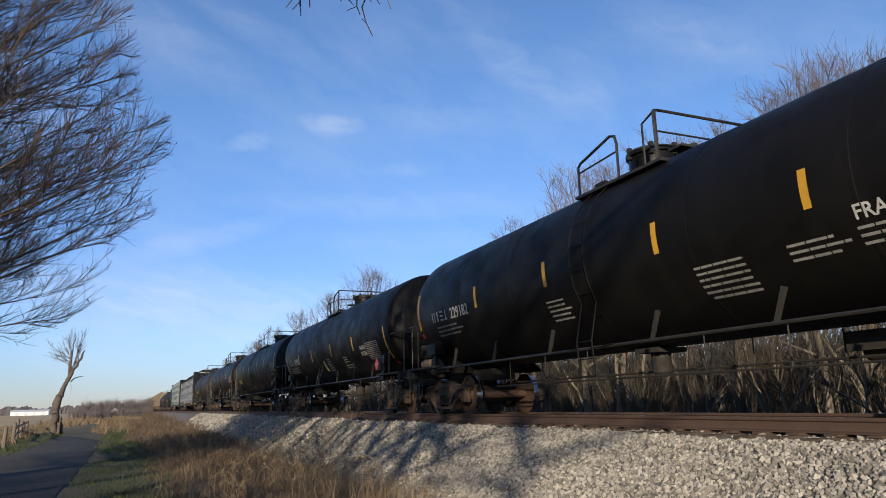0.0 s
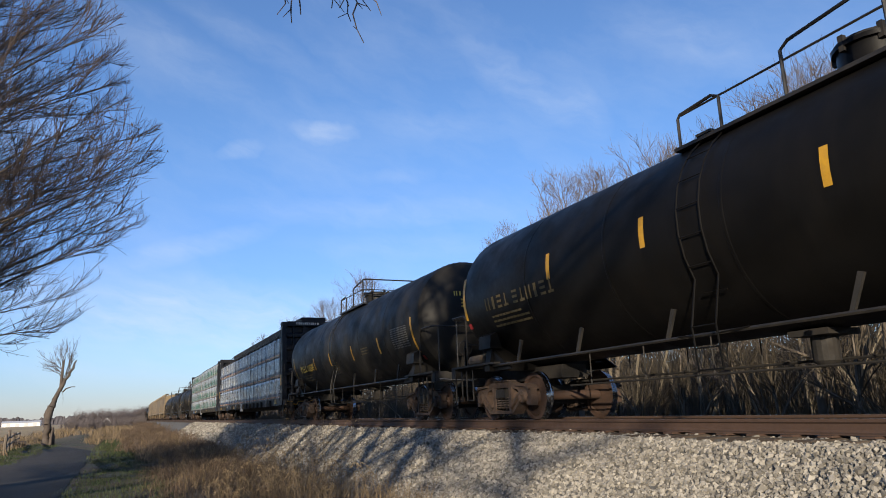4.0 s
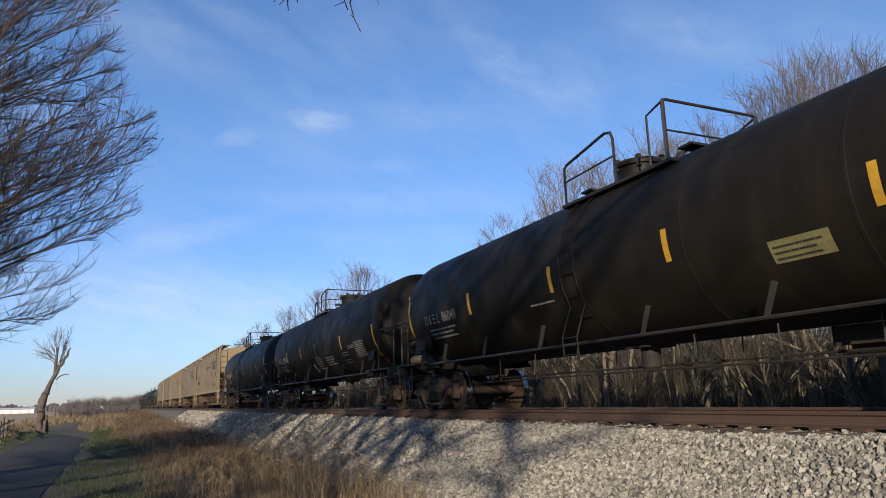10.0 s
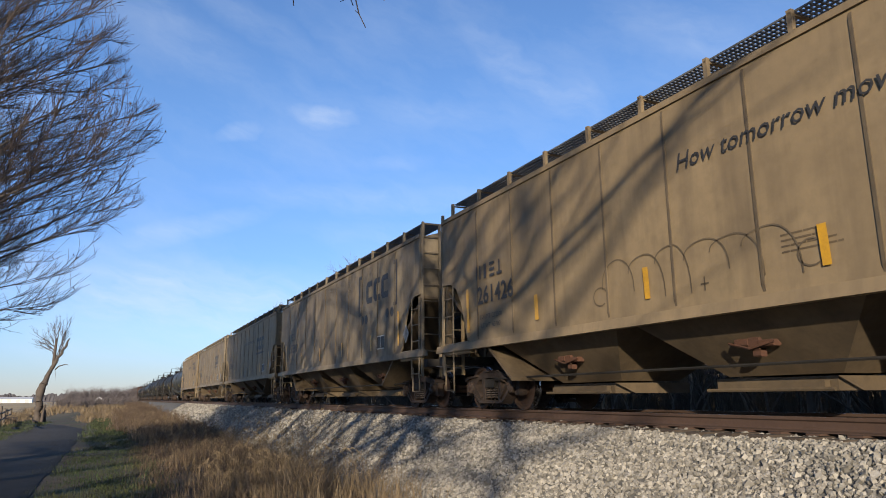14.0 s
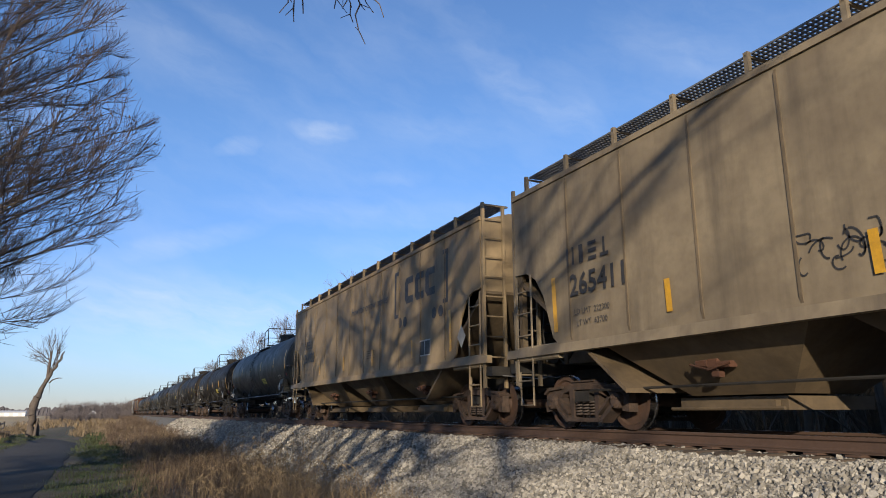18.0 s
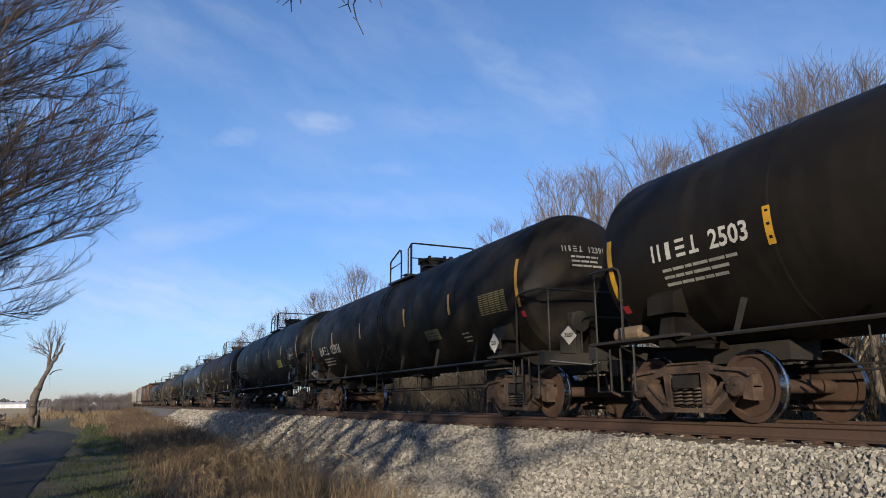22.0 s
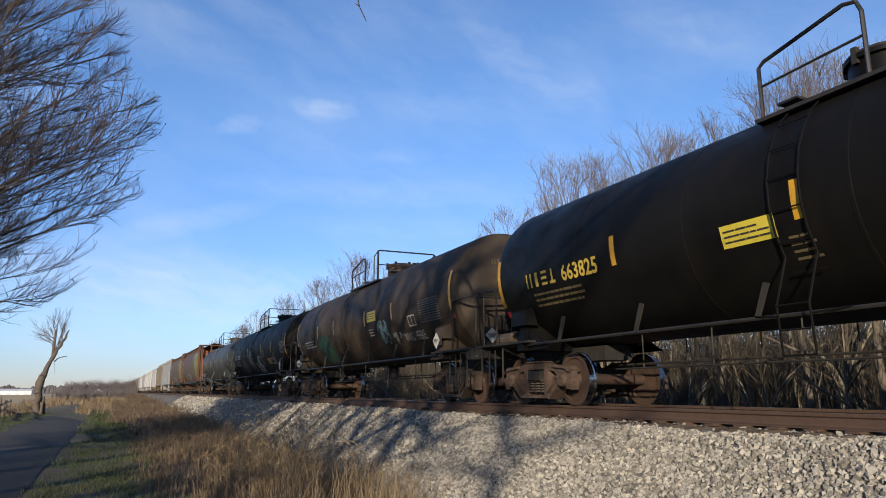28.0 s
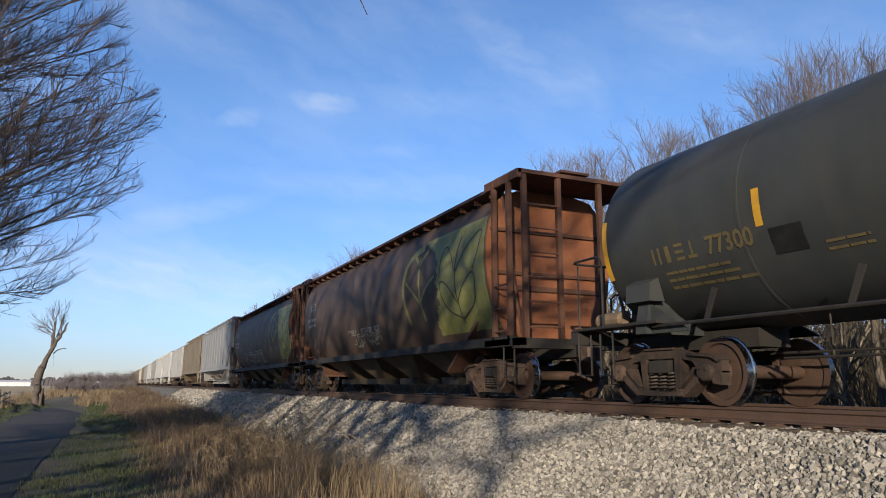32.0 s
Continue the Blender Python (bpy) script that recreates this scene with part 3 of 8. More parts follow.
def axis(marks):
    out = []
    for a, b, n in marks:
        out += [a + (b - a) * i / n for i in range(n)]
    return out + [marks[-1][1]]


def make_ground():
    xs = axis([(-3000, -400, 16), (-400, -80, 32), (-80, 8, 120), (8, 80, 24), (80, 3000, 12)])
    ys = axis([(-3000, -200, 14), (-200, -20, 24), (-20, 30, 90), (30, 200, 16), (200, 3000, 12)])
    b = Build()
    b.v = [(x, y, ground_z(x, y)) for x in xs for y in ys]
    m = len(ys)
    b.f = [(i * m + j, (i + 1) * m + j, (i + 1) * m + j + 1, i * m + j + 1) for i in range(len(xs) - 1) for j in range(m - 1)]
    g = part("ground", b, ground_material(), smooth=True, angle=None)
    tagged(g, "winter ground of dead grass, leaf litter and tan stubble", "ground", kind="structure")


def lane_mid(x):
    """y of the middle of the lane: it runs along the line and bends away further off."""
    y = -3.05
    if x < -45:
        y -= ((-45 - x) ** 2) * 0.012
    return y


def make_lane():
    b = Build()
    xs = axis([(-110, -60, 20), (-60, 6, 60), (6, 60, 8)])
    for x in xs:
        w = 1.75 + 0.12 * noise.noise(Vector((x * 0.4, 0, 0)))
        for k in range(5):
            y = lane_mid(x) + (-1, -0.96, 0, 0.96, 1)[k] * w
            b.v.append((x, y, ground_z(x, y) + (-0.03 if k in (0, 4) else 0.02)))
    b.f = [(i * 5 + j, (i + 1) * 5 + j, (i + 1) * 5 + j + 1, i * 5 + j + 1) for i in range(len(xs) - 1) for j in range(4)]
    ob = part("road", b, M_ROAD, smooth=True, angle=None)
    tagged(ob, "narrow worn asphalt lane beside the dead grass", "road", kind="structure")


BANK = [(4.0, -1.66), (4.6, -1.45), (5.4, -1.04), (6.05, -0.66), (6.5, -0.41), (6.75, -0.29), (7.0, -0.245), (7.4, -0.235), (8.27, -0.235),
        (9.1, -0.235), (9.7, -0.26), (10.3, -0.5), (11.2, -1.0), (12.3, -1.5)]


def bank_z(y):
    for (a, za), (c, zc) in zip(BANK, BANK[1:]):
        if a <= y <= c:
            return za + (zc - za) * (y - a) / (c - a)
    return -1.5


def make_ballast():
    xs = axis([(-900, -60, 84), (-60, -26, 68), (-26, 4, 150), (4, 60, 28)])
    ys = axis([(4.0, 7.1, 20), (7.1, 9.4, 5), (9.4, 12.3, 8)])
    b = Build()
    for x in xs:
        for y in ys:
            wob = 0.0 if 7.05 < y < 9.3 else 0.10 * noise.noise(Vector((x * 0.35, y * 0.7, 7.7))) + 0.04 * noise.noise(Vector((x * 1.7, y * 2.2, 1.7)))
            edge = 0.25 * noise.noise(Vector((x * 0.22, 0, 4.4))) if y < 5 else 0
            b.v.append((x, y + edge, bank_z(y) + wob * (0.4 if y > 6.6 else 1)))
    m = len(ys)
    b.f = [(i * m + j, (i + 1) * m + j, (i + 1) * m + j + 1, i * m + j + 1) for i in range(len(xs) - 1) for j in range(m - 1)]
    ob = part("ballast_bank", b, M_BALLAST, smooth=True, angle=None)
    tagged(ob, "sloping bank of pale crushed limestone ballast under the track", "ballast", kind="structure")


def make_stones():
    """Loose stones lying on the bank: angular lumps, thinner with distance."""
    rng = np.random.default_rng(5)
    base = []
    for k in range(14):
        c = np.array([(sx, sy, sz) for sx in (-1, 1) for sy in (-1, 1) for sz in (-1, 1)], float)
        c *= rng.uniform(0.45, 1.0, (8, 3))
        c *= rng.uniform(0.7, 1.2, 3)
        base.append(c)
    quads = np.array([(0, 1, 3, 2), (4, 6, 7, 5), (0, 4, 5, 1), (2, 3, 7, 6), (0, 2, 6, 4), (1, 5, 7, 3)])
    vs, fs, n = [], [], 0
    zones = [(-13.5, 0.5, 4.25, 7.0, 30000, 0.025), (-24, -13.5, 4.5, 7.0, 9500, 0.031), (-45, -24, 4.5, 7.0, 5200, 0.045),
             (-80, -45, 4.6, 7.0, 2500, 0.06), (-13.5, 0.5, 7.05, 7.45, 1300, 0.026)]
    for x0, x1, y0, y1, count, size in zones:
        for _ in range(count):
            x, y = rng.uniform(x0, x1), rng.uniform(y0, y1)
            if y > 7.0 and (x % 0.52) < 0.27:
                continue
            if y < 4.8 and rng.random() < (4.8 - y) * 1.1:
                continue
            s = size * rng.uniform(0.6, 1.35)
            if rng.random() < 0.02:
                s *= 1.5
            q, _r = np.linalg.qr(rng.normal(size=(3, 3)))
            wob = 0.10 * noise.noise(Vector((x * 0.35, y * 0.7, 7.7))) + 0.04 * noise.noise(Vector((x * 1.7, y * 2.2, 1.7)))
            if y > 6.6:
                wob *= 0.4
            if y > 7.05:
                wob = -0.01
            p = base[rng.integers(14)] @ q * s + np.array([x, y, bank_z(y) + wob + s * rng.uniform(0.15, 0.75)])
            vs.append(p)
            fs.append(quads + n)
            n += 8
    vs, fs = np.concatenate(vs), np.concatenate(fs)
    me = bpy.data.meshes.new("ballast_stones")
    me.from_pydata(vs.tolist(), [], fs.tolist())
    me.materials.append(M_STONE)
    me.update()
    tagged(new("ballast_stones", me), "loose angular pale limestone ballast stones on the bank", "ballast", kind="stuff")


def rail_profile():
    half = [(0.076, 0.0), (0.076, 0.012), (0.02, 0.03), (0.009, 0.05), (0.009, 0.125), (0.034, 0.143), (0.0365, 0.172), (0.028, 0.182)]
    return [(y, z - 0.182) for y, z in half] + [(-y, z - 0.182) for y, z in reversed(half)]


def make_track():
    track = new("railway_track")
    tagged(track, "straight railway track with rusty rails on wooden sleepers", "railway track", kind="structure")
    for y in (TRACK - 0.753, TRACK + 0.753):
        r = part("rail", Build().prism_x([(y + a, z) for a, z in rail_profile()], -900, 60), M_RAIL, track, "rust-brown steel rail")
        part("rail_head", Build().box(-900, 60, y - 0.028, y + 0.028, -0.0035, 0.0005), M_RAILTOP, r, "polished running surface")
    tie = Build().soft_box(-0.115, 0.115, -1.30, 1.30, -0.40, -0.208, 0.012).mesh("sleeper", M_TIE)
    plate = Build().box(-0.09, 0.09, -0.19, 0.19, -0.207, -0.1825).mesh("tie_plate", M_RAIL)
    x = 2.0
    rng = random.Random(3)
    far = Build()
    while x > -420:
        if x > -70:
            t = shared("sleeper", tie, track)
            t.location = (x, TRACK + rng.uniform(-0.05, 0.05), rng.uniform(-0.01, 0.0))
            t.rotation_euler = (0, 0, rng.uniform(-0.02, 0.02))
            for s in (-0.753, 0.753):
                p = shared("tie_plate", plate, track)
                p.location = (x, TRACK + s, 0)
        else:
            far.box(x - 0.115, x + 0.115, TRACK - 1.3, TRACK + 1.3, -0.40, -0.21)
        x -= 0.52
    tagged(part("far_sleepers", far, M_TIE, track), kind="stuff")


make_ground()
make_lane()
make_ballast()
make_track()


# ------------------------------------------------------------------ lettering and flat marks
_text_cache = {}


def text_points(string, size, bold=0.0):
    """Vertices and faces of a line of the built-in font, (x, height), left end at 0."""
    key = (string, size, bold)
    if key not in _text_cache:
        cu = bpy.data.curves.new("lettering", "FONT")
        cu.body, cu.size = string, size
        cu.resolution_u = 2
        cu.offset = bold
        ob = bpy.data.objects.new("lettering", cu)
        scene.collection.objects.link(ob)
        bpy.context.view_layer.update()
        me = bpy.data.meshes.new_from_object(ob.evaluated_get(bpy.context.evaluated_depsgraph_get()))
        bm = bmesh.new()
        bm.from_mesh(me)
        bmesh.ops.triangulate(bm, faces=bm.faces)
        bmesh.ops.dissolve_limit(bm, angle_limit=0.02, verts=bm.verts, edges=bm.edges)
        bmesh.ops.triangulate(bm, faces=bm.faces)
        bm.verts.index_update()
        _text_cache[key] = ([(v.co.x, v.co.y) for v in bm.verts], [tuple(v.index for v in f.verts) for f in bm.faces])
        bm.free()
        bpy.data.meshes.remove(me)
        bpy.data.objects.remove(ob)
        bpy.data.curves.remove(cu)
    return _text_cache[key]


class Face:
    """A wall on which marks are laid: place(x, z, lift) gives the point on it."""

    def __init__(self, place, rows=1):
        self.place, self.rows = place, rows

    def patch(self, b, x0, x1, z0, z1, lift=0.006, lean=0.0):
        n = max(1, int(math.ceil((z1 - z0) / 0.16))) if self.rows else 1
        vs = []
        for i in range(n + 1):
            z = z0 + (z1 - z0) * i / n
            vs += [self.place(x0 + lean * (z - z0), z, lift), self.place(x1 + lean * (z - z0), z, lift)]
        b.add(vs, [(2 * i, 2 * i + 1, 2 * i + 3, 2 * i + 2) for i in range(n)])

    def poly(self, b, pts, lift=0.006):
        b.add([self.place(x, z, lift) for x, z in pts], [tuple(range(len(pts)))])

    def letter(self, b, string, x, z, size, lift=0.008, bold=0.0, slant=0.0, wide=1.0):
        v, f = text_points(string, size, bold)
        b.add([self.place(x + a * wide + slant * h, z + h, lift) for a, h in v], f)
        return max(a for a, h in v) * wide if v else 0

    def bars(self, b, x, z, width, rows, height=0.05, gap=0.03, rng=None, lift=0.006):
        """Lines of small writing that cannot be read: broken bars."""
        rng = rng or random.Random(1)
        for k in range(rows):
            zz = z - k * (height + gap)
            xx, end = x, x + width * rng.uniform(0.72, 1.0)
            while xx < end:
                w = min(rng.uniform(0.08, 0.3), end - xx)
                self.patch(b, xx, xx + w, zz, zz + height, lift)
                xx += w + height * 0.55

    def blocks(self, b, x, z, count, size, lift=0.006):
        """Initials drawn as plain block shapes, not as letters."""
        w, h, t = size * 0.50, size * 0.70, size * 0.13
        shapes = (((0, t, 0, h), (w - t, w, 0, h)), ((0, w, 0, t), (w / 2 - t / 2, w / 2 + t / 2, t, h)),
                  ((0, w, 0, t), (0, w, h / 2 - t / 2, h / 2 + t / 2), (0, w, h - t, h)), ((w / 2 - t, w / 2 + t, 0, h),))
        for k in range(count):
            x0 = x + k * size * 0.70
            for xa, xb, za, zb in shapes[(k * 3 + count) % 4]:
                self.patch(b, x0 + xa, x0 + xb, z + za, z + zb, lift)
        return count * size * 0.70

    def scrawl(self, b, x0, x1, z0, z1, strokes, width, rng, lift=0.01):
        """Spray-painted loops and zigzags."""
        for _ in range(strokes):
            cx, cz = rng.uniform(x0, x1), rng.uniform(z0, z1)
            rx, rz = (x1 - x0) * rng.uniform(0.05, 0.14), (z1 - z0) * rng.uniform(0.15, 0.45)
            a0, turn = rng.uniform(0, 6.3), rng.choice((-1, 1)) * rng.uniform(2.0, 6.5)
            pts = []
            for i in range(13):
                a = a0 + turn * i / 12
                k = 1 - 0.5 * i / 12 * (rng.random() < 2)
                pts.append((cx + rx * math.cos(a) * k + i * rx * 0.06, min(z1, max(z0, cz + rz * math.sin(a) * k))))
            for (xa, za), (xb, zb) in zip(pts, pts[1:]):
                d = math.hypot(xb - xa, zb - za) or 1
                nx, nz = -(zb - za) / d * width / 2, (xb - xa) / d * width / 2
                self.poly(b, [(xa - nx, za - nz), (xb - nx, zb - nz), (xb + nx, zb + nz), (xa + nx, za + nz)], lift)


def spiky(face, b, x, z, rx, rz, points, rng, lift=0.008):
    """A spiked fan of sprayed paint."""
    for k in range(points):
        a0 = k / points * 2 * math.pi
        a1 = (k + 0.8) / points * 2 * math.pi
        r = rng.uniform(0.75, 1.1)
        am = (a0 + a1) / 2 + rng.uniform(-0.1, 0.1)
        face.poly(b, [(x + rx * 0.45 * math.cos(a0), z + rz * 0.45 * math.sin(a0)), (x + rx * r * math.cos(am), z + rz * r * math.sin(am)), (x + rx * 0.45 * math.cos(a1), z + rz * 0.45 * math.sin(a1))], lift)
        face.poly(b, [(x, z), (x + rx * 0.42 * math.cos(a0), z + rz * 0.42 * math.sin(a0)), (x + rx * 0.42 * math.cos(a1), z + rz * 0.42 * math.sin(a1))], lift)


def flat_face(y, slope=0.0, z0=0.0):
    return Face(lambda x, z, lift: (x, y - lift + slope * (z - z0), z), rows=0)


def round_face(r, zc):
    def place(x, z, lift):
        a = math.asin(max(-0.999, min(0.999, (z - zc) / r)))
        return (x, -(r + lift) * math.cos(a), zc + (r + lift) * math.sin(a))
    return Face(place)


# ------------------------------------------------------------------ running gear
WHEEL_R = 0.457
WHEELS = []


def wheel_mesh():
    b = Build()
    for s in (-1, 1):
        prof = [(0.70, 0.08), (0.70, 0.17), (0.725, 0.36), (0.70, 0.385), (0.70, 0.482), (0.728, 0.482), (0.74, 0.463), (0.84, 0.455), (0.84, 0.385),
                (0.80, 0.36), (0.80, 0.17), (0.87, 0.15), (0.87, 0.08)]
        b.lathe_y([(y * s, r) for y, r in prof][::(1 if s < 0 else -1)], 0, 0, 36)
    b.lathe_y([(-1.08, 0.07), (1.08, 0.07)][::-1], 0, 0, 12)
    b.lathe_y([(-0.69, 0.095), (0.69, 0.095)][::-1], 0, 0, 12)
    me = b.mesh("wheelset", M_WHEEL, True, 35)
    me.materials.append(M_TREAD)
    for p in me.polygons:
        rr = [math.hypot(me.vertices[i].co.x, me.vertices[i].co.z) for i in p.vertices]
        if min(rr) > 0.45:
            p.material_index = 1
    return me


def frame_mesh():
    """A cast side frame: bowed top member, tension members, two openings and pedestal ends."""
    b = Build()
    top = [(-1.14, 0.44), (-0.74, 0.45), (-0.62, 0.60), (-0.34, 0.65), (0.34, 0.65), (0.62, 0.60), (0.74, 0.45), (1.14, 0.44), (1.14, 0.60), (1.02, 0.68),
           (0.60, 0.71), (0.3, 0.79), (-0.3, 0.79), (-0.60, 0.71), (-1.02, 0.68), (-1.14, 0.60)]
    b.prism_y(top, -0.07, 0.07)
    for s in (-1, 1):
        leg = [(0.74, 0.47), (0.62, 0.36), (0.42, 0.20), (0.30, 0.20), (0.30, 0.14), (0.46, 0.14), (0.72, 0.32), (0.86, 0.47)]
        col = [(0.29, 0.16), (0.37, 0.16), (0.42, 0.66), (0.29, 0.66)]
        ped = [(0.98, 0.30), (1.14, 0.28), (1.14, 0.46), (0.98, 0.46)]
        for poly in (leg, col, ped):
            pts = [(x * s, z) for x, z in poly]
            b.prism_y(pts, -0.085, 0.085)
        for lip in ([(0.88, 0.49), (0.73, 0.30), (0.47, 0.11), (0.44, 0.15), (0.70, 0.34), (0.84, 0.50)], [(1.15, 0.61), (1.02, 0.69), (0.60, 0.72), (0.60, 0.68), (1.00, 0.645), (1.12, 0.58)],
                    [(0.72, 0.50), (0.60, 0.38), (0.42, 0.24), (0.40, 0.27), (0.57, 0.41), (0.68, 0.52)]):
            b.prism_y([(x * s, z) for x, z in lip], -0.125, 0.125)
    b.box(-0.44, 0.44, -0.125, 0.125, 0.125, 0.185)
    b.box(-0.30, 0.30, -0.11, 0.11, 0.775, 0.80)
    return b.mesh("side_frame", M_CAST)


def spring_mesh():
    b = Build()
    for cx in (0.0,):
        path = [(cx + 0.07 * math.cos(a), 0.07 * math.sin(a), 0.21 + 0.24 * a / (2 * math.pi * 5)) for a in [k * 2 * math.pi * 5 / 40 for k in range(41)]]
        b.tube(path, 0.017, 5)
    return b.mesh("spring", M_SPRING, True, 50)


def cap_mesh():
    b = Build().lathe_y([(0.05, 0.13), (-0.02, 0.135), (-0.06, 0.12), (-0.075, 0.06)][::-1], 0, 0, 14)
    for k in range(3):
        a = k * 2.094 + 0.4
        b.lathe_y([(-0.06, 0.022), (-0.095, 0.022)][::-1], 0.075 * math.cos(a), 0.075 * math.sin(a), 6)
    return b.mesh("bearing_cap", M_CAST, True, 35)


def bolster_mesh():
    b = Build()
    b.prism_x([(-1.13, 0.452), (1.13, 0.452), (1.12, 0.62), (0.6, 0.68), (-0.6, 0.68), (-1.12, 0.62)], -0.2, 0.2)
    b.lathe_z([(0.66, 0.2), (0.80, 0.2)], 0, 0, 16)
    for s in (-1, 1):
        b.box(s * 0.42 - 0.05, s * 0.42 + 0.05, -0.95, 0.95, 0.28, 0.36)
    return b.mesh("bogie", M_UNDER)


ME_WHEEL, ME_FRAME, ME_SPRING, ME_CAP, ME_BOLSTER = wheel_mesh(), frame_mesh(), spring_mesh(), cap_mesh(), bolster_mesh()


def bogie(car, x):
    bo = shared("bogie", ME_BOLSTER, car, "rust-brown cast steel bogie")
    bo.location = (x, 0, 0)
    for s in (-1, 1):
        fr = shared("side_frame", ME_FRAME, bo)
        fr.location = (0, s * 1.0, 0)
        for k in (-0.19, 0.0, 0.19):
            sp = shared("spring", ME_SPRING, bo)
            sp.location = (k, s * 1.02, 0)
        for e in (-0.89, 0.89):
            c = shared("bearing_cap", ME_CAP, bo)
            c.location = (e, s * 1.09, WHEEL_R)
            if s > 0:
                c.rotation_euler = (0, 0, math.pi)
    for e in (-0.89, 0.89):
        w = shared("wheelset", ME_WHEEL, bo, "rusty wheelset with polished treads")
        w.matrix_parent_inverse = Matrix.Translation((e, 0, WHEEL_R))
        WHEELS.append(w)


def coupler_mesh():
    b = Build()
    b.soft_box(-0.62, 0.20, -0.07, 0.07, 0.78, 0.92, 0.015)
    b.prism_z([(0.18, -0.16), (0.44, -0.19), (0.50, -0.05), (0.42, 0.0), (0.50, 0.10), (0.40, 0.17), (0.18, 0.12)], 0.72, 0.98)
    b.tube([(0.1, -0.2, 0.72), (0.28, -0.24, 0.45), (0.52, -0.18, 0.36)], 0.028, 6)
    return b.mesh("coupler", M_CAST)


ME_COUPLER = coupler_mesh()


def coupler(car, x, direction):
    c = shared("coupler", ME_COUPLER, car)
    c.location = (x, 0, 0)
    if direction < 0:
        c.rotation_euler = (0, 0, math.pi)


def ladder(b, x0, x1, y, z0, z1, rungs, r=0.016):
    for x in (x0, x1):
        b.tube([(x, y, z0), (x, y, z1)], r * 1.2, 5)
    for k in range(rungs):
        z = z0 + (z1 - z0) * (k + 0.5) / rungs
        b.tube([(x0, y, z), (x1, y, z)], r, 5)


def stirrup(b, x, y, z0, z1, w=0.32):
    b.tube([(x - w / 2, y, z1), (x - w / 2, y, z0), (x + w / 2, y, z0), (x + w / 2, y, z1)], 0.018, 5)


def small(ob):
    """Marks too small to pick apart one by one."""
    return tagged(ob, kind="stuff")


def placard(car, face, x, z, s, mat, number="", ink=None):
    b = Build()
    face.poly(b, [(x, z - s), (x + s, z), (x, z + s), (x - s, z)], 0.02)
    pl = part("placard", b, mat, car, "diamond hazard placard")
    if number and mat is M_RED:
        t = Build()
        face.patch(t, x - s * 0.60, x + s * 0.60, z - s * 0.2, z + s * 0.2, 0.024)
        part("number_panel", t, M_WHITE, pl)
    if number:
        t = Build()
        face.letter(t, number, x - s * 0.58, z - s * 0.17, s * 0.52, 0.029, bold=0.004)
        part("placard_number", t, ink or M_INK, pl)


# ------------------------------------------------------------------ tank cars
_tank_shell = {}


def tank_shell(mat, seams, TANK_R, TANK_Z, H):
    key = (mat.name, seams, TANK_R, TANK_Z, H)
    if key not in _tank_shell:
        prof = []
        for k in range(9):
            a = math.pi / 2 * k / 8
            prof.append((-H - 0.60 * math.cos(a), max(0.02, TANK_R * math.sin(a))))
        body = [(-H, TANK_R)]
        for s in seams:
            body += [(s - 0.10, TANK_R), (s - 0.032, TANK_R), (s - 0.022, TANK_R + 0.004), (s + 0.022, TANK_R + 0.004), (s + 0.032, TANK_R), (s + 0.10, TANK_R)]
        prof = prof + body[1:] + [(-x, r) for x, r in reversed(prof)]
        b = Build()
        b.lathe_x(prof, 0, TANK_Z, 56)
        _tank_shell[key] = b.mesh("tank", mat, True, 15)
    return _tank_shell[key]


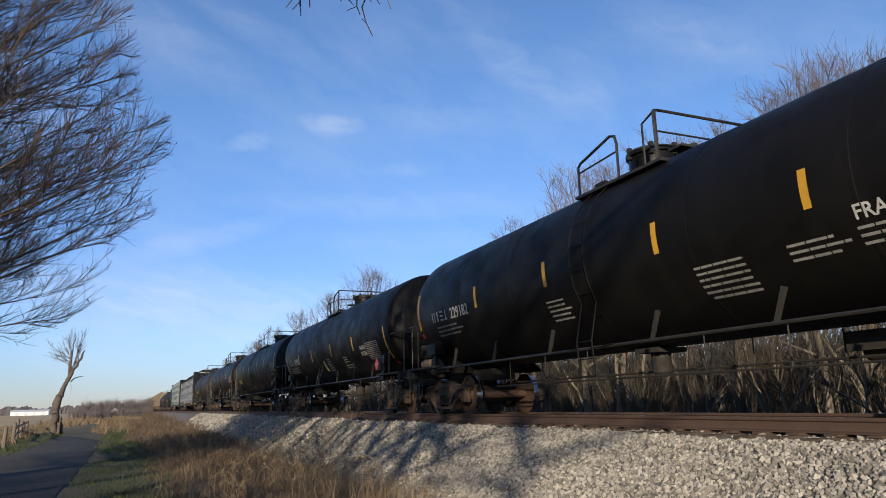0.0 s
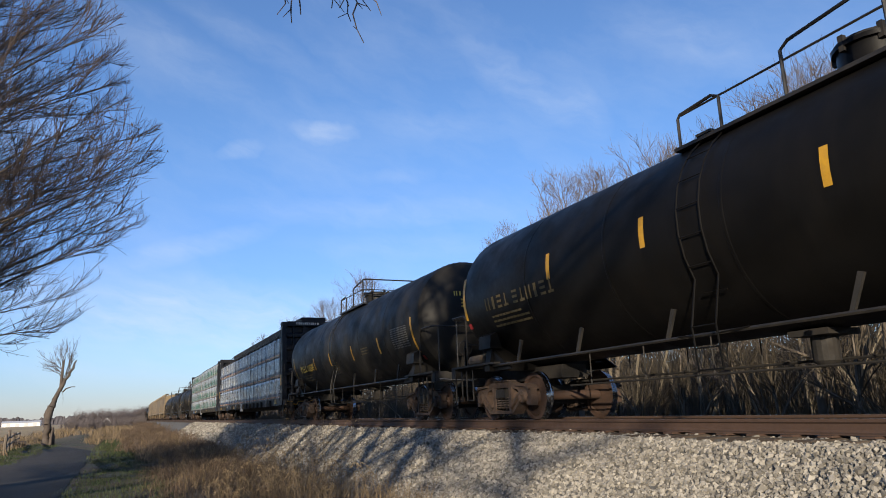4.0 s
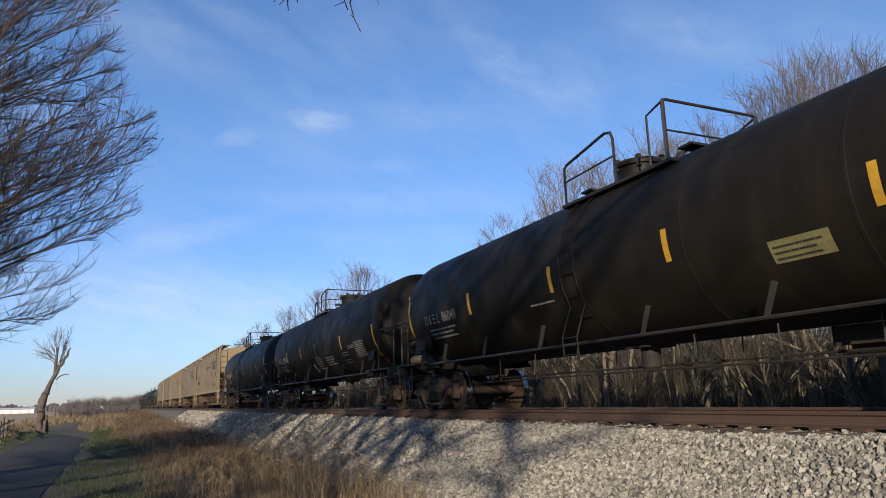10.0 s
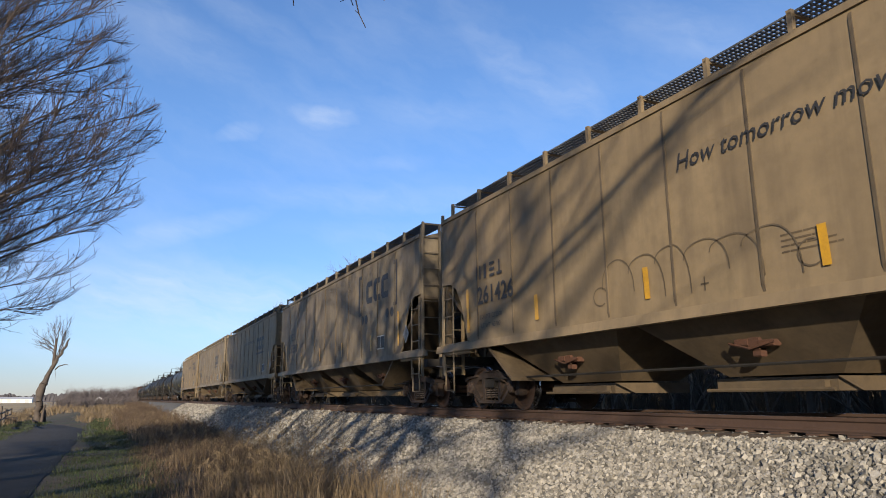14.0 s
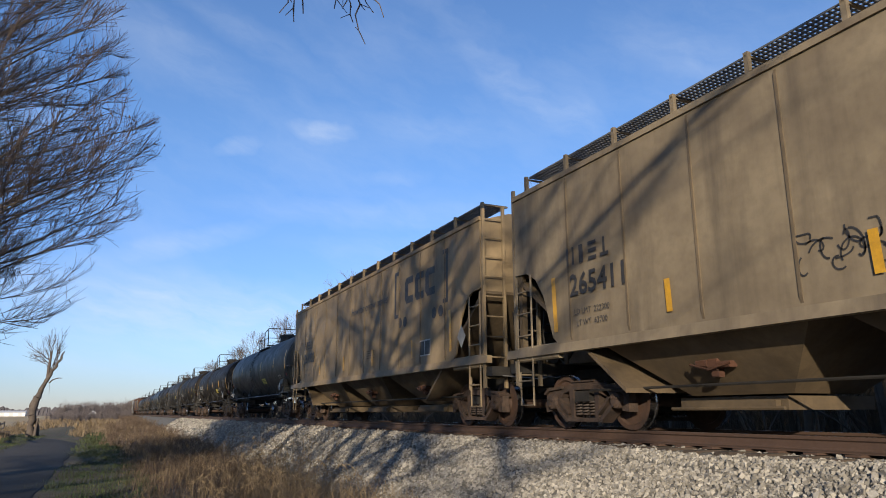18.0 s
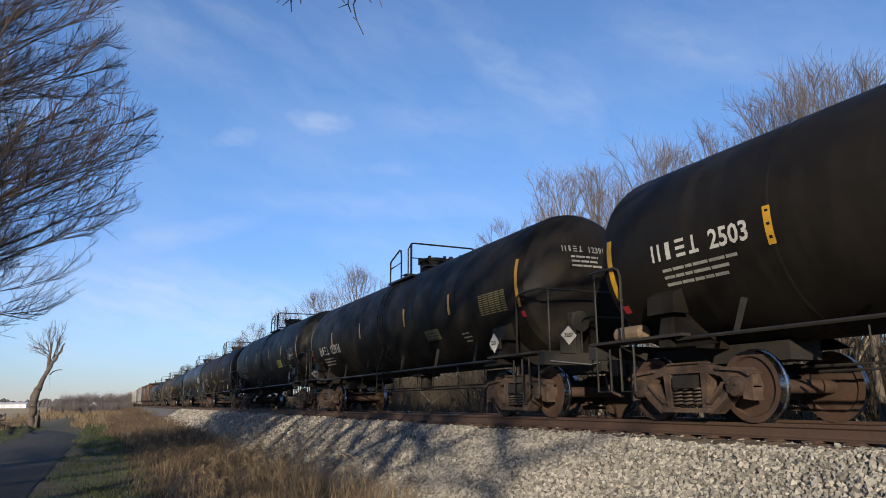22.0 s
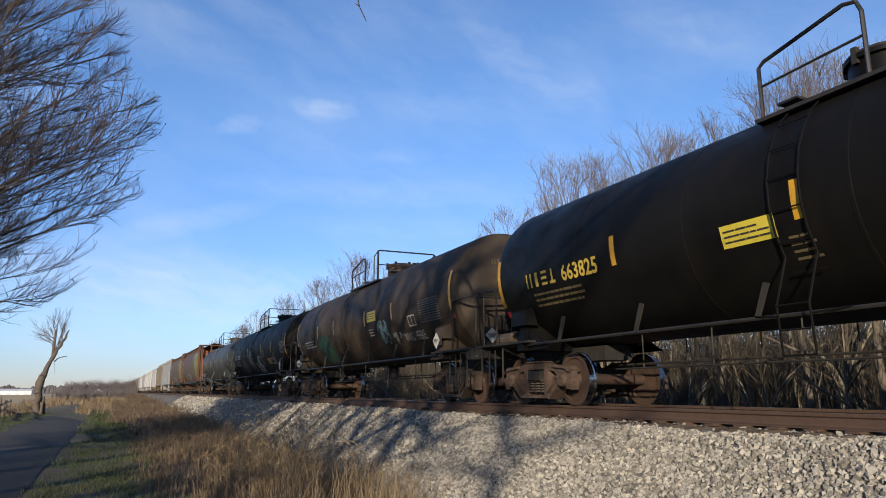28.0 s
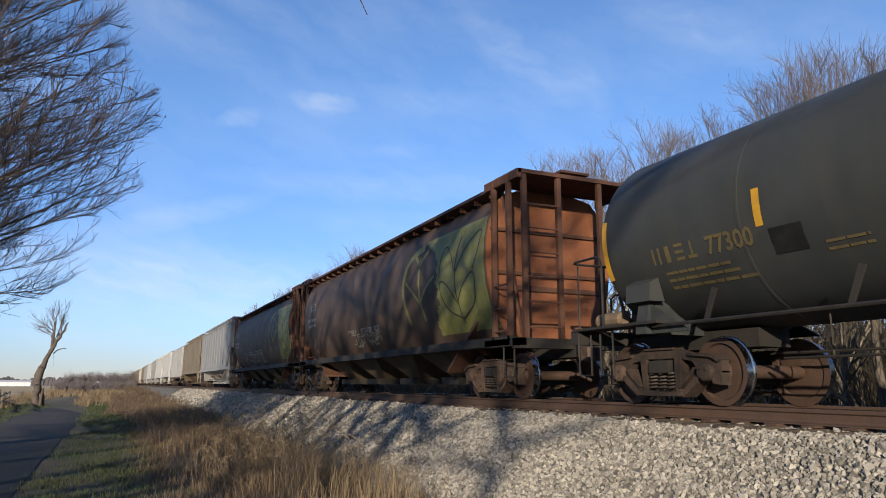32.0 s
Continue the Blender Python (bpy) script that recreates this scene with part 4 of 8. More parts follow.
def tank_car(spec):
    """A stub-sill tank car with its walkway, rails, running gear and markings on the side that shows."""
    rng = random.Random(spec["seed"])
    car = new("tank_car")
    tagged(car, spec["label"], "tank car", group="train")
    mat = spec["paint"]
    TANK_R, TANK_Z = spec.get("size", (1.52, 2.62))
    H = spec.get("half", 7.45)
    seams = spec.get("seams", (-4.9, -2.45, 0.0, 2.45, 4.9))
    shared("tank", tank_shell(mat, seams, TANK_R, TANK_Z, H), car)
    F = round_face(TANK_R, TANK_Z)
    for x in (-6.8, 6.8):
        bogie(car, x)
    # underframe at both ends: stub sill, saddle, end beam
    for s in (-1, 1):
        b = Build()
        b.box(*sorted((s * 5.7, s * 8.55)), -0.30, 0.30, 0.80, 1.06)
        part("stub_sill", b, M_UNDER, car)
        b = Build()
        b.prism_x([(-1.40, 1.0), (1.40, 1.0), (1.40, 1.12), (1.28, 1.62), (0.95, 1.42), (0.4, 1.15), (-0.4, 1.15), (-0.95, 1.42), (-1.28, 1.62), (-1.40, 1.12)],
                  s * 6.8 - 0.11, s * 6.8 + 0.11)
        for yy in (-1, 1):
            b.prism_x([(yy * y, z) for y, z in ((-1.16, 1.46), (-1.44, 1.46), (-1.42, 1.72), (-1.26, 1.80))][::-yy], s * 6.8 - 0.26, s * 6.8 + 0.26)
            gusset = [(s * 6.68, 1.0), (s * 6.68, 1.42), (s * 5.95, 1.0)]
            b.prism_y(gusset[::-s], *sorted((yy * 1.26, yy * 1.30)))
        part("saddle", b, mat, car)
        b = Build()
        b.box(*sorted((s * 8.28, s * 8.46)), -1.45, 1.45, 0.92, 1.14)
        b.box(*sorted((s * 6.4, s * 8.4)), -1.47, -1.05, 1.13, 1.17)
        b.box(*sorted((s * 6.4, s * 8.4)), 1.05, 1.47, 1.13, 1.17)
        part("end_beam", b, M_GRIMY, car)
        b = Build()
        x = s * 8.2
        b.tube([(s * 7.58, -1.46, 1.15), (s * 7.58, -1.46, 2.12), (s * 7.62, -1.46, 2.22), (s * 7.72, -1.46, 2.27), (s * 8.28, -1.46, 2.27), (s * 8.40, -1.38, 2.27), (s * 8.42, -1.26, 2.27), (s * 8.42, 1.26, 2.27)], 0.021, 6)
        b.tube([(s * 8.42, -1.30, 1.13), (s * 8.42, -1.30, 2.27)], 0.016, 5)
        b.tube([(s * 8.44, -0.62, 1.13), (s * 8.44, -0.62, 1.72), (s * 8.44, -0.52, 1.80), (s * 8.44, 0.52, 1.80), (s * 8.44, 0.62, 1.72), (s * 8.44, 0.62, 1.13)], 0.018, 6)
        part("end_handrail", b, M_PIPE, car)
        for yy in (-1.44, 1.44):
            for xx, w in ((8.1, 0.32), (7.55, 0.3)):
                b = Build()
                stirrup(b, s * xx, yy, 0.42, 1.05, w)
                part("step", b, M_GRIMY, car)
        coupler(car, s * 8.42, s)
        b = Build()
        b.tube([(s * 8.5, -1.35, 0.98), (s * 8.5, -0.5, 0.93), (s * 8.5, -0.2, 0.99)], 0.012, 5)
        part("uncoupling_lever", b, M_BRIGHT, car)
    # valve gear on the platform at one end, brake gear at the other
    b = Build().lathe_z([(1.175, 0.16), (1.32, 0.16), (1.36, 0.10), (1.46, 0.10)], -7.95, -0.75, 12)
    b.lathe_x([(-8.25, 0.09), (-8.2, 0.12), (-7.65, 0.12), (-7.6, 0.09)], -1.02, 1.30, 12)
    part("control_valve", b, M_VALVE, car, "dusty tan brake valve")
    s = 1
    b = Build()
    b.lathe_x([(8.30, 0.18), (8.33, 0.20), (8.36, 0.18)], -0.55, 1.72, 20)
    part("brake_wheel", b, M_UNDER, car)
    b = Build()
    b.soft_box(8.14, 8.30, -0.70, -0.40, 1.55, 1.9, 0.03)
    b.box(8.2, 8.26, -0.6, -0.5, 1.1, 1.6)
    part("brake_stand", b, M_UNDER, car)
    b = Build()
    b.lathe_x([(3.4, 0.14), (3.5, 0.17), (4.0, 0.17), (4.1, 0.14)], 0.5, 0.82, 16)
    b.box(3.3, 4.2, 0.2, 0.35, 0.8, 1.05)
    part("brake_cylinder", b, M_UNDER, car)
    # pipe rail and rods along the belly
    b = Build()
    b.tube([(-6.6, -1.36, 1.10), (6.6, -1.36, 1.10)], 0.026, 6)
    part("side_running_pipe", b, M_PIPE, car)
    b = Build()
    b.tube([(-6.0, 0.25, 0.72), (6.0, 0.25, 0.72)], 0.02, 5)
    b.tube([(-5.2, -0.45, 0.62), (4.6, -0.45, 0.62)], 0.017, 5)
    for x in (-4.5, -3.0, -1.5, 1.5, 3.0, 4.4):
        b.tube([(x, -0.45, 0.60), (x, -0.45, 1.2)], 0.014, 4)
        b.tube([(x + 0.25, 0.25, 0.7), (x + 0.25, 0.25, 1.2)], 0.014, 4)
    part("brake_rigging", b, M_UNDER, car)
    b = Build()
    for x in (-5.6, -3.6, -1.4, 1.4, 3.6, 5.6):
        b = Build()
        b.prism_y([(x - 0.03, 1.08), (x + 0.03, 1.08), (x + 0.22, 1.50), (x + 0.15, 1.52)], -1.37, -1.33)
        part("pipe_bracket", b, M_GRIMY, car)
    b = Build()
    b.lathe_z([(0.62, 0.10), (0.70, 0.17), (1.12, 0.17)], 0, 0, 16)
    b.box(-0.3, 0.3, -0.3, 0.3, 1.02, 1.10)
    part("outlet_valve", b, M_UNDER, car)
    # ladder up to the walkway
    lx = spec.get("ladder", spec.get("platform", (-1.3, 1.4))[0] + 0.35)
    b = Build()
    for x in (lx, lx + 0.42):
        path = [(x, -1.46, 0.62), (x, -1.50, 1.2)]
        for k in range(9):
            a = radians(-30 + k * 12)
            path.append((x, -(TANK_R + 0.045) * math.cos(a), TANK_Z + (TANK_R + 0.045) * math.sin(a)))
        b.tube(path, 0.014, 5)
    for k in range(10):
        if k < 3:
            z, y = 0.64 + k * 0.28, -1.465 - 0.02 * k
        else:
            a = radians(-38 + (k - 3) * 15)
            y, z = -(TANK_R + 0.045) * math.cos(a), TANK_Z + (TANK_R + 0.045) * math.sin(a)
        b.tube([(lx, y, z), (lx + 0.42, y, z)], 0.010, 5)
    for q in (-1, 1):
        b.tube([(lx + 0.21 + q * 0.21, -1.49, 1.08), (lx + 0.21 + q * 0.62, -1.38, 1.12)], 0.011, 4)
    part("side_ladder", b, mat, car)
    # walkway, rails and manway on top
    p0, p1 = spec.get("platform", (-1.3, 1.4))
    top = TANK_Z + TANK_R
    deck = TANK_Z + math.sqrt(TANK_R ** 2 - 0.95 ** 2) + 0.05
    for yy in (-1.02, 0.58):
        part("walkway", Build().box(p0 - 0.1, p1 + 0.1, yy, yy + 0.44, deck, deck + 0.05), M_PIPE, car)
    for x in (p0 - 0.1, p1 - 0.2):
        part("cross_step", Build().box(x, x + 0.3, -0.57, 0.57, top + 0.012, top + 0.05), M_PIPE, car)
    kind = spec.get("rail", 0)
    h = top + max(0.58, 4.64 - top)
    span = p1 - p0
    low = deck + 0.52
    for yy in (-0.98, 0.98):
        b = Build()
        if kind == 0:
            b.tube([(p0, yy, deck), (p0, yy, low - 0.03), (p0 + 0.05, yy, low + 0.02), (p0 + span * 0.21, yy, low + 0.06), (p0 + span * 0.25, yy, low), (p0 + span * 0.25, yy, deck)], 0.024, 6)
            b.tube([(p0 + 0.02, yy, low), (p1, yy, low)], 0.017, 5)
            b.tube([(p0 + span * 0.58, yy, deck), (p0 + span * 0.58, yy, h - 0.2), (p0 + span * 0.62, yy, h - 0.12), (p1 - 0.06, yy, h - 0.02), (p1, yy, h)], 0.024, 6)
            b.tube([(p1, yy, deck), (p1, yy, h)], 0.026, 6)
        elif kind == 1:
            b.tube([(p0, yy, deck), (p0, yy, h - 0.28), (p0 + 0.08, yy, h - 0.22), (p0 + span * 0.46, yy, h - 0.02), (p0 + span * 0.52, yy, h - 0.06), (p0 + span * 0.54, yy, h - 0.2), (p0 + span * 0.54, yy, deck)], 0.026, 6)
            b.tube([(p0, yy, low - 0.05), (p0 + span * 0.54, yy, low)], 0.018, 5)
            b.tube([(p1, yy, deck), (p1, yy, h)], 0.034, 6)
            b.tube([(p1 - span * 0.14, yy, deck), (p1 - span * 0.14, yy, h - 0.12), (p1, yy, h - 0.01)], 0.02, 5)
        else:
            b.tube([(p0, yy, deck), (p0, yy, h - 0.30), (p0 + 0.1, yy, h - 0.22), (p1 - 0.1, yy, h - 0.02), (p1, yy, h)], 0.026, 6)
            b.tube([(p1, yy, deck), (p1, yy, h)], 0.026, 6)
            b.tube([((p0 + p1) / 2, yy, deck), ((p0 + p1) / 2, yy, h - 0.12)], 0.022, 6)
            b.tube([(p0, yy, low), (p1, yy, low)], 0.017, 5)
        part("guard_rail", b, M_PIPE, car)
    b = Build()
    b.tube([(p1, -0.98, h), (p1, -0.9, h + 0.015), (p1, 0.9, h + 0.015), (p1, 0.98, h)], 0.024, 6)
    b.tube([(p1, -0.98, low), (p1, 0.98, low)], 0.017, 5)
    part("cross_rail", b, M_PIPE, car)
    b = Build()
    mx = spec.get("manway", 0.05)
    hh = spec.get("dome", 0.34)
    b.lathe_z([(top - 0.15, 0.42), (top + hh - 0.1, 0.42), (top + hh - 0.1, 0.47), (top + hh - 0.04, 0.47)], mx, 0, 22)
    man = part("manway", b, mat, car, smooth=True)
    b = Build()
    b.lathe_z([(top + hh - 0.038, 0.46), (top + hh, 0.44), (top + hh + 0.04, 0.25), (top + hh + 0.06, 0.1)], mx, 0, 22)
    part("manway_lid", b, M_UNDER, man)
    for k in range(6):
        a = k * 1.047 + 0.3
        b = Build().box(mx + 0.44 * math.cos(a) - 0.035, mx + 0.44 * math.cos(a) + 0.035, 0.44 * math.sin(a) - 0.035, 0.44 * math.sin(a) + 0.035, top + hh - 0.16, top + hh + 0.05)
        part("lid_bolt", b, M_UNDER, man)
    b = Build()
    b.lathe_z([(top - 0.1, 0.09), (top + 0.2, 0.09), (top + 0.28, 0.05)], mx + 0.9, 0.1, 12)
    part("safety_valve", b, M_UNDER, car)
    # markings
    for x, z0, z1 in spec["stripes"]:
        b = Build()
        F.patch(b, x - 0.055, x + 0.055, z0, z1, 0.005)
        part("reflective_stripe", b, spec.get("stripe_mat", M_YELLOW), car)
    for x, z0, z1 in spec["stripes"][:spec.get("red_labels", 2)]:
        b = Build()
        F.patch(b, x - 0.03, x + 0.11, z0 - 0.19, z0 - 0.08, 0.006)
        part("warning_label", b, M_REDLABEL, car, "small dull red label")
    for x, z0, z1, pm in spec.get("twins", ()):
        b = Build()
        F.patch(b, x - 0.05, x + 0.05, z0, z1, 0.005)
        part("tape_strip", b, pm, car)
    for string, x, z, size, pm in spec.get("letters", ()):
        b = Build()
        F.letter(b, string, x, z, size, bold=0.004, wide=1.0)
        small(part("stencil_lettering", b, pm, car))
    ink = spec.get("ink", M_WHITE)
    nx, nz, size = spec.get("number_at", (-6.45, 2.15, 0.34))
    b = Build()
    w = F.blocks(b, nx, nz, 4, size)
    small(part("owner_mark", b, ink, car))
    b = Build()
    if spec.get("number"):
        F.letter(b, spec["number"], nx + w + size * 0.35, nz, size, bold=0.008, wide=0.95)
    else:
        F.blocks(b, nx + w + size * 0.35, nz, 6, size)
    part("car_number", b, ink, car)
    b = Build()
    F.bars(b, nx + 0.15, nz - 0.16, 1.5, 3, 0.04, 0.055, rng)
    small(part("stencil_note", b, spec.get("small_ink", M_DIMWHITE if ink is M_WHITE else (M_DULLYELLOW if ink is M_YTEXT else ink)), car))
    # the number again on the head of the tank

    def on_head(y, z, lift):
        q = max(0.02, 1 - (y * y + (z - TANK_Z) ** 2) / TANK_R ** 2)
        return (H + 0.60 * math.sqrt(q) + lift, y, z)
    head = Face(on_head)
    b = Build()
    w = head.blocks(b, -0.62, 3.12, 4, 0.17, 0.012)
    if spec.get("number"):
        head.letter(b, spec["number"], -0.62 + w + 0.08, 3.12, 0.17, 0.012, bold=0.004)
    else:
        head.blocks(b, -0.62 + w + 0.08, 3.12, 5, 0.17, 0.012)
    head.bars(b, -0.45, 3.0, 0.8, 3, 0.04, 0.05, rng, 0.012)
    small(part("head_stencil", b, M_DIMWHITE if ink is M_WHITE else ink, car))
    if spec.get("panel", True):
        px, pz, pw, ph = spec.get("panel_at", (5.5, 1.95, 1.25, 0.58))
        b = Build()
        for k in range(10):
            F.patch(b, px, px + pw, pz + ph * k / 10, pz + ph * (k + 0.5) / 10, 0.005)
        pan = small(part("data_panel", b, spec.get("panel_ink", M_FAINT), car))
        b = Build()
        for k in (1, 2, 3, 4):
            F.patch(b, px + pw * (k / 5 + 0.03 * math.sin(k * 5.0)) - 0.02, px + pw * (k / 5 + 0.03 * math.sin(k * 5.0)) + 0.02, pz - 0.01, pz + ph + 0.01, 0.009)
        small(part("panel_rule", b, mat, pan))
    for mx_, mz_, w_, rows_ in spec.get("notes", ((2.6, 2.2, 0.9, 3), (-1.0, 2.0, 0.8, 4))):
        b = Build()
        F.bars(b, mx_, mz_, w_ * 0.85, rows_, 0.03, 0.05, rng)
        small(part("stencil_note", b, spec.get("small_ink", M_DIMWHITE if ink is M_WHITE else (M_DULLYELLOW if ink is M_YTEXT else ink)), car))
    for kind_, x0, x1, z0, z1 in spec.get("decals", ()):
        b = Build()
        F.patch(b, x0, x1, z0, z1, 0.006)
        part("decal", b, {"yellow": M_YSIGN, "dull": M_DULLSIGN, "amber": M_YELLOW, "dark": M_DARKPATCH, "grey": M_DIMWHITE, "white": M_WHITE}[kind_], car)
        if kind_ in ("yellow", "dull", "amber"):
            b = Build()
            F.bars(b, x0 + 0.05, z1 - 0.09, (x1 - x0) * 0.85, 3, 0.022, 0.045, rng, 0.01)
            small(part("decal_print", b, M_INK, car))
    for x0, x1, z0, z1 in spec.get("frames", ()):
        b = Build()
        for q in ((x0, x1, z0, z0 + 0.03), (x0, x1, z1 - 0.03, z1), (x0, x0 + 0.03, z0, z1), (x1 - 0.03, x1, z0, z1), ((x0 + x1) / 2 - 0.012, (x0 + x1) / 2 + 0.012, z0, z1)):
            F.patch(b, *q, 0.006)
        small(part("label_frame", b, spec.get("frame_ink", M_DIMWHITE), car))
    if spec.get("placard"):
        pm, num, px, pz = spec["placard"]
        b = Build()
        b.box(px - 0.2, px + 0.2, -1.47, -1.44, 1.3, pz + 0.1)
        part("placard_holder", b, M_UNDER, car)
        placard(car, flat_face(-1.47), px, pz, 0.20, pm, num)
        # the same placard on the end platform
        if pm is M_WHITE:
            part("placard_holder", Build().box(8.465, 8.49, -1.12, -0.78, 1.12, 1.62), M_UNDER, car)
            placard(car, Face(lambda a, z, lift: (8.49 + lift, a, z), rows=0), -0.95, pz + 0.02, 0.17, pm, num)
    for x0, x1, z0, z1, n, w, gm in spec.get("graffiti", ()):
        b = Build()
        F.scrawl(b, x0, x1, z0, z1, n, w, random.Random(spec["seed"] + 9))
        small(part("graffiti", b, gm, car, "spray-painted scrawl"))
    for x, z, rx, rz, n, gm in spec.get("fans", ()):
        b = Build()
        spiky(F, b, x, z, rx, rz, n, random.Random(spec["seed"] + n))
        small(part("graffiti", b, gm, car, "spray-painted spiked shape"))
    return car


# ------------------------------------------------------------------ covered hoppers
HALF_W = 1.58
_grate = {}


def grating(x0, x1, y0, y1, z, step=0.07):
    key = (x0, x1, y0, y1, z)
    if key not in _grate:
        b = Build()
        n = int((x1 - x0) / step)
        for k in range(n + 1):
            x = x0 + (x1 - x0) * k / n
            b.box(x - 0.008, x + 0.008, y0, y1, z, z + 0.03)
        m = max(2, int((y1 - y0) / 0.085))
        for k in range(m + 1):
            y = y0 + (y1 - y0) * k / m
            b.box(x0, x1, y - 0.007, y + 0.007, z + 0.002, z + 0.028)
        _grate[key] = b.mesh("running_board", M_GRATE)
    return _grate[key]


def hopper_car(spec):
    """A three-bay covered hopper with flat ribbed sides, roof walkways, ladders and slope sheets over the bogies."""
    rng = random.Random(spec["seed"])
    car = new("covered_hopper_car")
    tagged(car, spec["label"], "hopper car", group="train")
    # under parts take the tan with shade painted in, unless another is given
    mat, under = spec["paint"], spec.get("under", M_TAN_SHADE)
    L, top, bot = 8.10, 4.22, 1.36
    side = [(-6.75, bot), (6.75, bot), (6.92, 1.50), (7.04, 1.85), (7.18, 2.25), (7.42, 2.58), (7.72, 2.74), (L, 2.76), (L, top), (-L, top), (-L, 2.76),
            (-7.72, 2.74), (-7.42, 2.58), (-7.18, 2.25), (-7.04, 1.85), (-6.92, 1.50)]
    for s in (-1, 1):
        b = Build().prism_y(side, s * HALF_W - 0.02, s * HALF_W + 0.02)
        part("side_sheet", b, mat, car)
    for s in (-1, 1):
        b = Build()
        b.box(*sorted((s * (L - 0.03), s * (L + 0.01))), -HALF_W + 0.02, HALF_W - 0.02, 2.72, top)
        b.prism_x([(-HALF_W + 0.02, top), (HALF_W - 0.02, top), (0.9, top + 0.20), (0.0, top + 0.26), (-0.9, top + 0.20)], *sorted((s * (L - 0.03), s * (L + 0.01))))
        part("end_sheet", b, mat, car)
        b = Build()
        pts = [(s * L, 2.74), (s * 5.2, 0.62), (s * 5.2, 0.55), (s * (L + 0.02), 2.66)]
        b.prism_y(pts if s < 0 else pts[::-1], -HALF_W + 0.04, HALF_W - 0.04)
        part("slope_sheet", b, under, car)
    b = Build().prism_x([(-HALF_W, top), (HALF_W, top), (0.9, top + 0.20), (0.0, top + 0.26), (-0.9, top + 0.20)], -L + 0.04, L - 0.04)
    part("roof", b, mat, car)
    b = Build()
    for s in (-1, 1):
        b.prism_x([(s * HALF_W - 0.05, top - 0.02), (s * HALF_W + 0.05, top - 0.02), (s * HALF_W + 0.05, top + 0.05), (s * HALF_W - 0.05, top + 0.07)], -L - 0.02, L + 0.02)
    part("top_chord", b, mat, car)
    for s in (-1, 1):
        b = Build()
        b.prism_x([(s * HALF_W - 0.06, bot - 0.13), (s * HALF_W + 0.075 * (s > 0) + 0.02, bot - 0.13), (s * HALF_W + 0.05, bot + 0.02), (s * HALF_W - 0.05, bot + 0.02)] if s > 0 else
                  [(s * HALF_W - 0.075, bot - 0.13), (s * HALF_W + 0.06, bot - 0.13), (s * HALF_W + 0.05, bot + 0.02), (s * HALF_W - 0.05, bot + 0.02)], -8.4, 8.4)
        part("side_sill", b, mat, car)
    rib = Build().prism_x([(-HALF_W - 0.036, bot + 0.14), (-HALF_W - 0.015, bot + 0.03), (-HALF_W - 0.015, top - 0.03), (-HALF_W - 0.034, top - 0.12)], -0.02, 0.02).mesh("rib", M_SEAM if mat in (M_TAN, M_TAN_DIRTY) else mat)
    for k in range(-5, 5):
        r = shared("rib", rib, car)
        r.location = (0.71 + k * 1.42, 0, 0)
    # bays and outlets
    for cx in (-4.0, 0.0, 4.0):
        b = Build()
        tx, bx, ty, by, zt, zb = 1.92, 0.85, HALF_W - 0.05, 0.62, bot + 0.02, 0.5
        b.add([(cx - tx, -ty, zt), (cx + tx, -ty, zt), (cx + tx, ty, zt), (cx - tx, ty, zt), (cx - bx, -by, zb), (cx + bx, -by, zb), (cx + bx, by, zb), (cx - bx, by, zb)],
              [(0, 1, 2, 3), (7, 6, 5, 4), (0, 4, 5, 1), (1, 5, 6, 2), (2, 6, 7, 3), (3, 7, 4, 0)])
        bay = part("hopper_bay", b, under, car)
        b = Build()
        b.box(cx - 0.9, cx + 0.9, -0.80, 0.80, 0.30, 0.47)
        b.box(cx - 0.8, cx + 0.8, -0.90, -0.81, 0.33, 0.42)
        b.tube([(cx - 0.95, -0.93, 0.32), (cx + 0.95, -0.93, 0.32)], 0.025, 6)
        part("outlet_gate", b, under, bay)
        b = Build()
        for dx, dz, w_, h_ in ((-0.22, 0.86, 0.2, 0.09), (-0.02, 0.80, 0.16, 0.16), (0.14, 0.84, 0.22, 0.08), (0.02, 0.72, 0.12, 0.1)):
            b.soft_box(cx + dx, cx + dx + w_, -1.15 + 0.3 * (0.86 - dz), -1.0, dz, dz + h_, 0.015)
        b.tube([(cx - 0.3, -1.16, 0.9), (cx + 0.05, -1.2, 0.82), (cx + 0.4, -1.16, 0.9)], 0.018, 5)
        part("gate_lever", b, M_RUST, bay)
    # centre sill, end platforms and posts
    for s in (-1, 1):
        bogie(car, s * 6.85)
        coupler(car, s * 8.55, s)
        b = Build()
        b.box(*sorted((s * 5.4, s * 8.7)), -0.28, 0.28, 0.80, 1.05)
        b.box(*sorted((s * 8.20, s * 8.45)), -1.55, 1.55, 0.98, 1.16)
        part("end_sill", b, M_UNDER, car)
        b = Build()
        for yy in (-1.50, -0.55, 0.55, 1.50):
            part("end_post", Build().box(*sorted((s * 7.96, s * 8.07)), yy - 0.05, yy + 0.05, 1.16, 2.75), under, car)
        for yy in (-0.55, 0.55):
            b = Build()
            b.prism_y([(s * 8.05, 1.15), (s * 6.9, 1.15), (s * 7.25, 1.75)] if s < 0 else [(s * 6.9, 1.15), (s * 8.05, 1.15), (s * 7.25, 1.75)], yy - 0.03, yy + 0.03)
            part("gusset", b, under, car)
        b = Build()
        b.soft_box(*sorted((s * 6.8, s * 8.12)), -1.60, -1.48, 1.16, 1.42, 0.02)
        part("corner_sill", b, mat, car)
        # corner ladder on the end and the side
        b = Build()
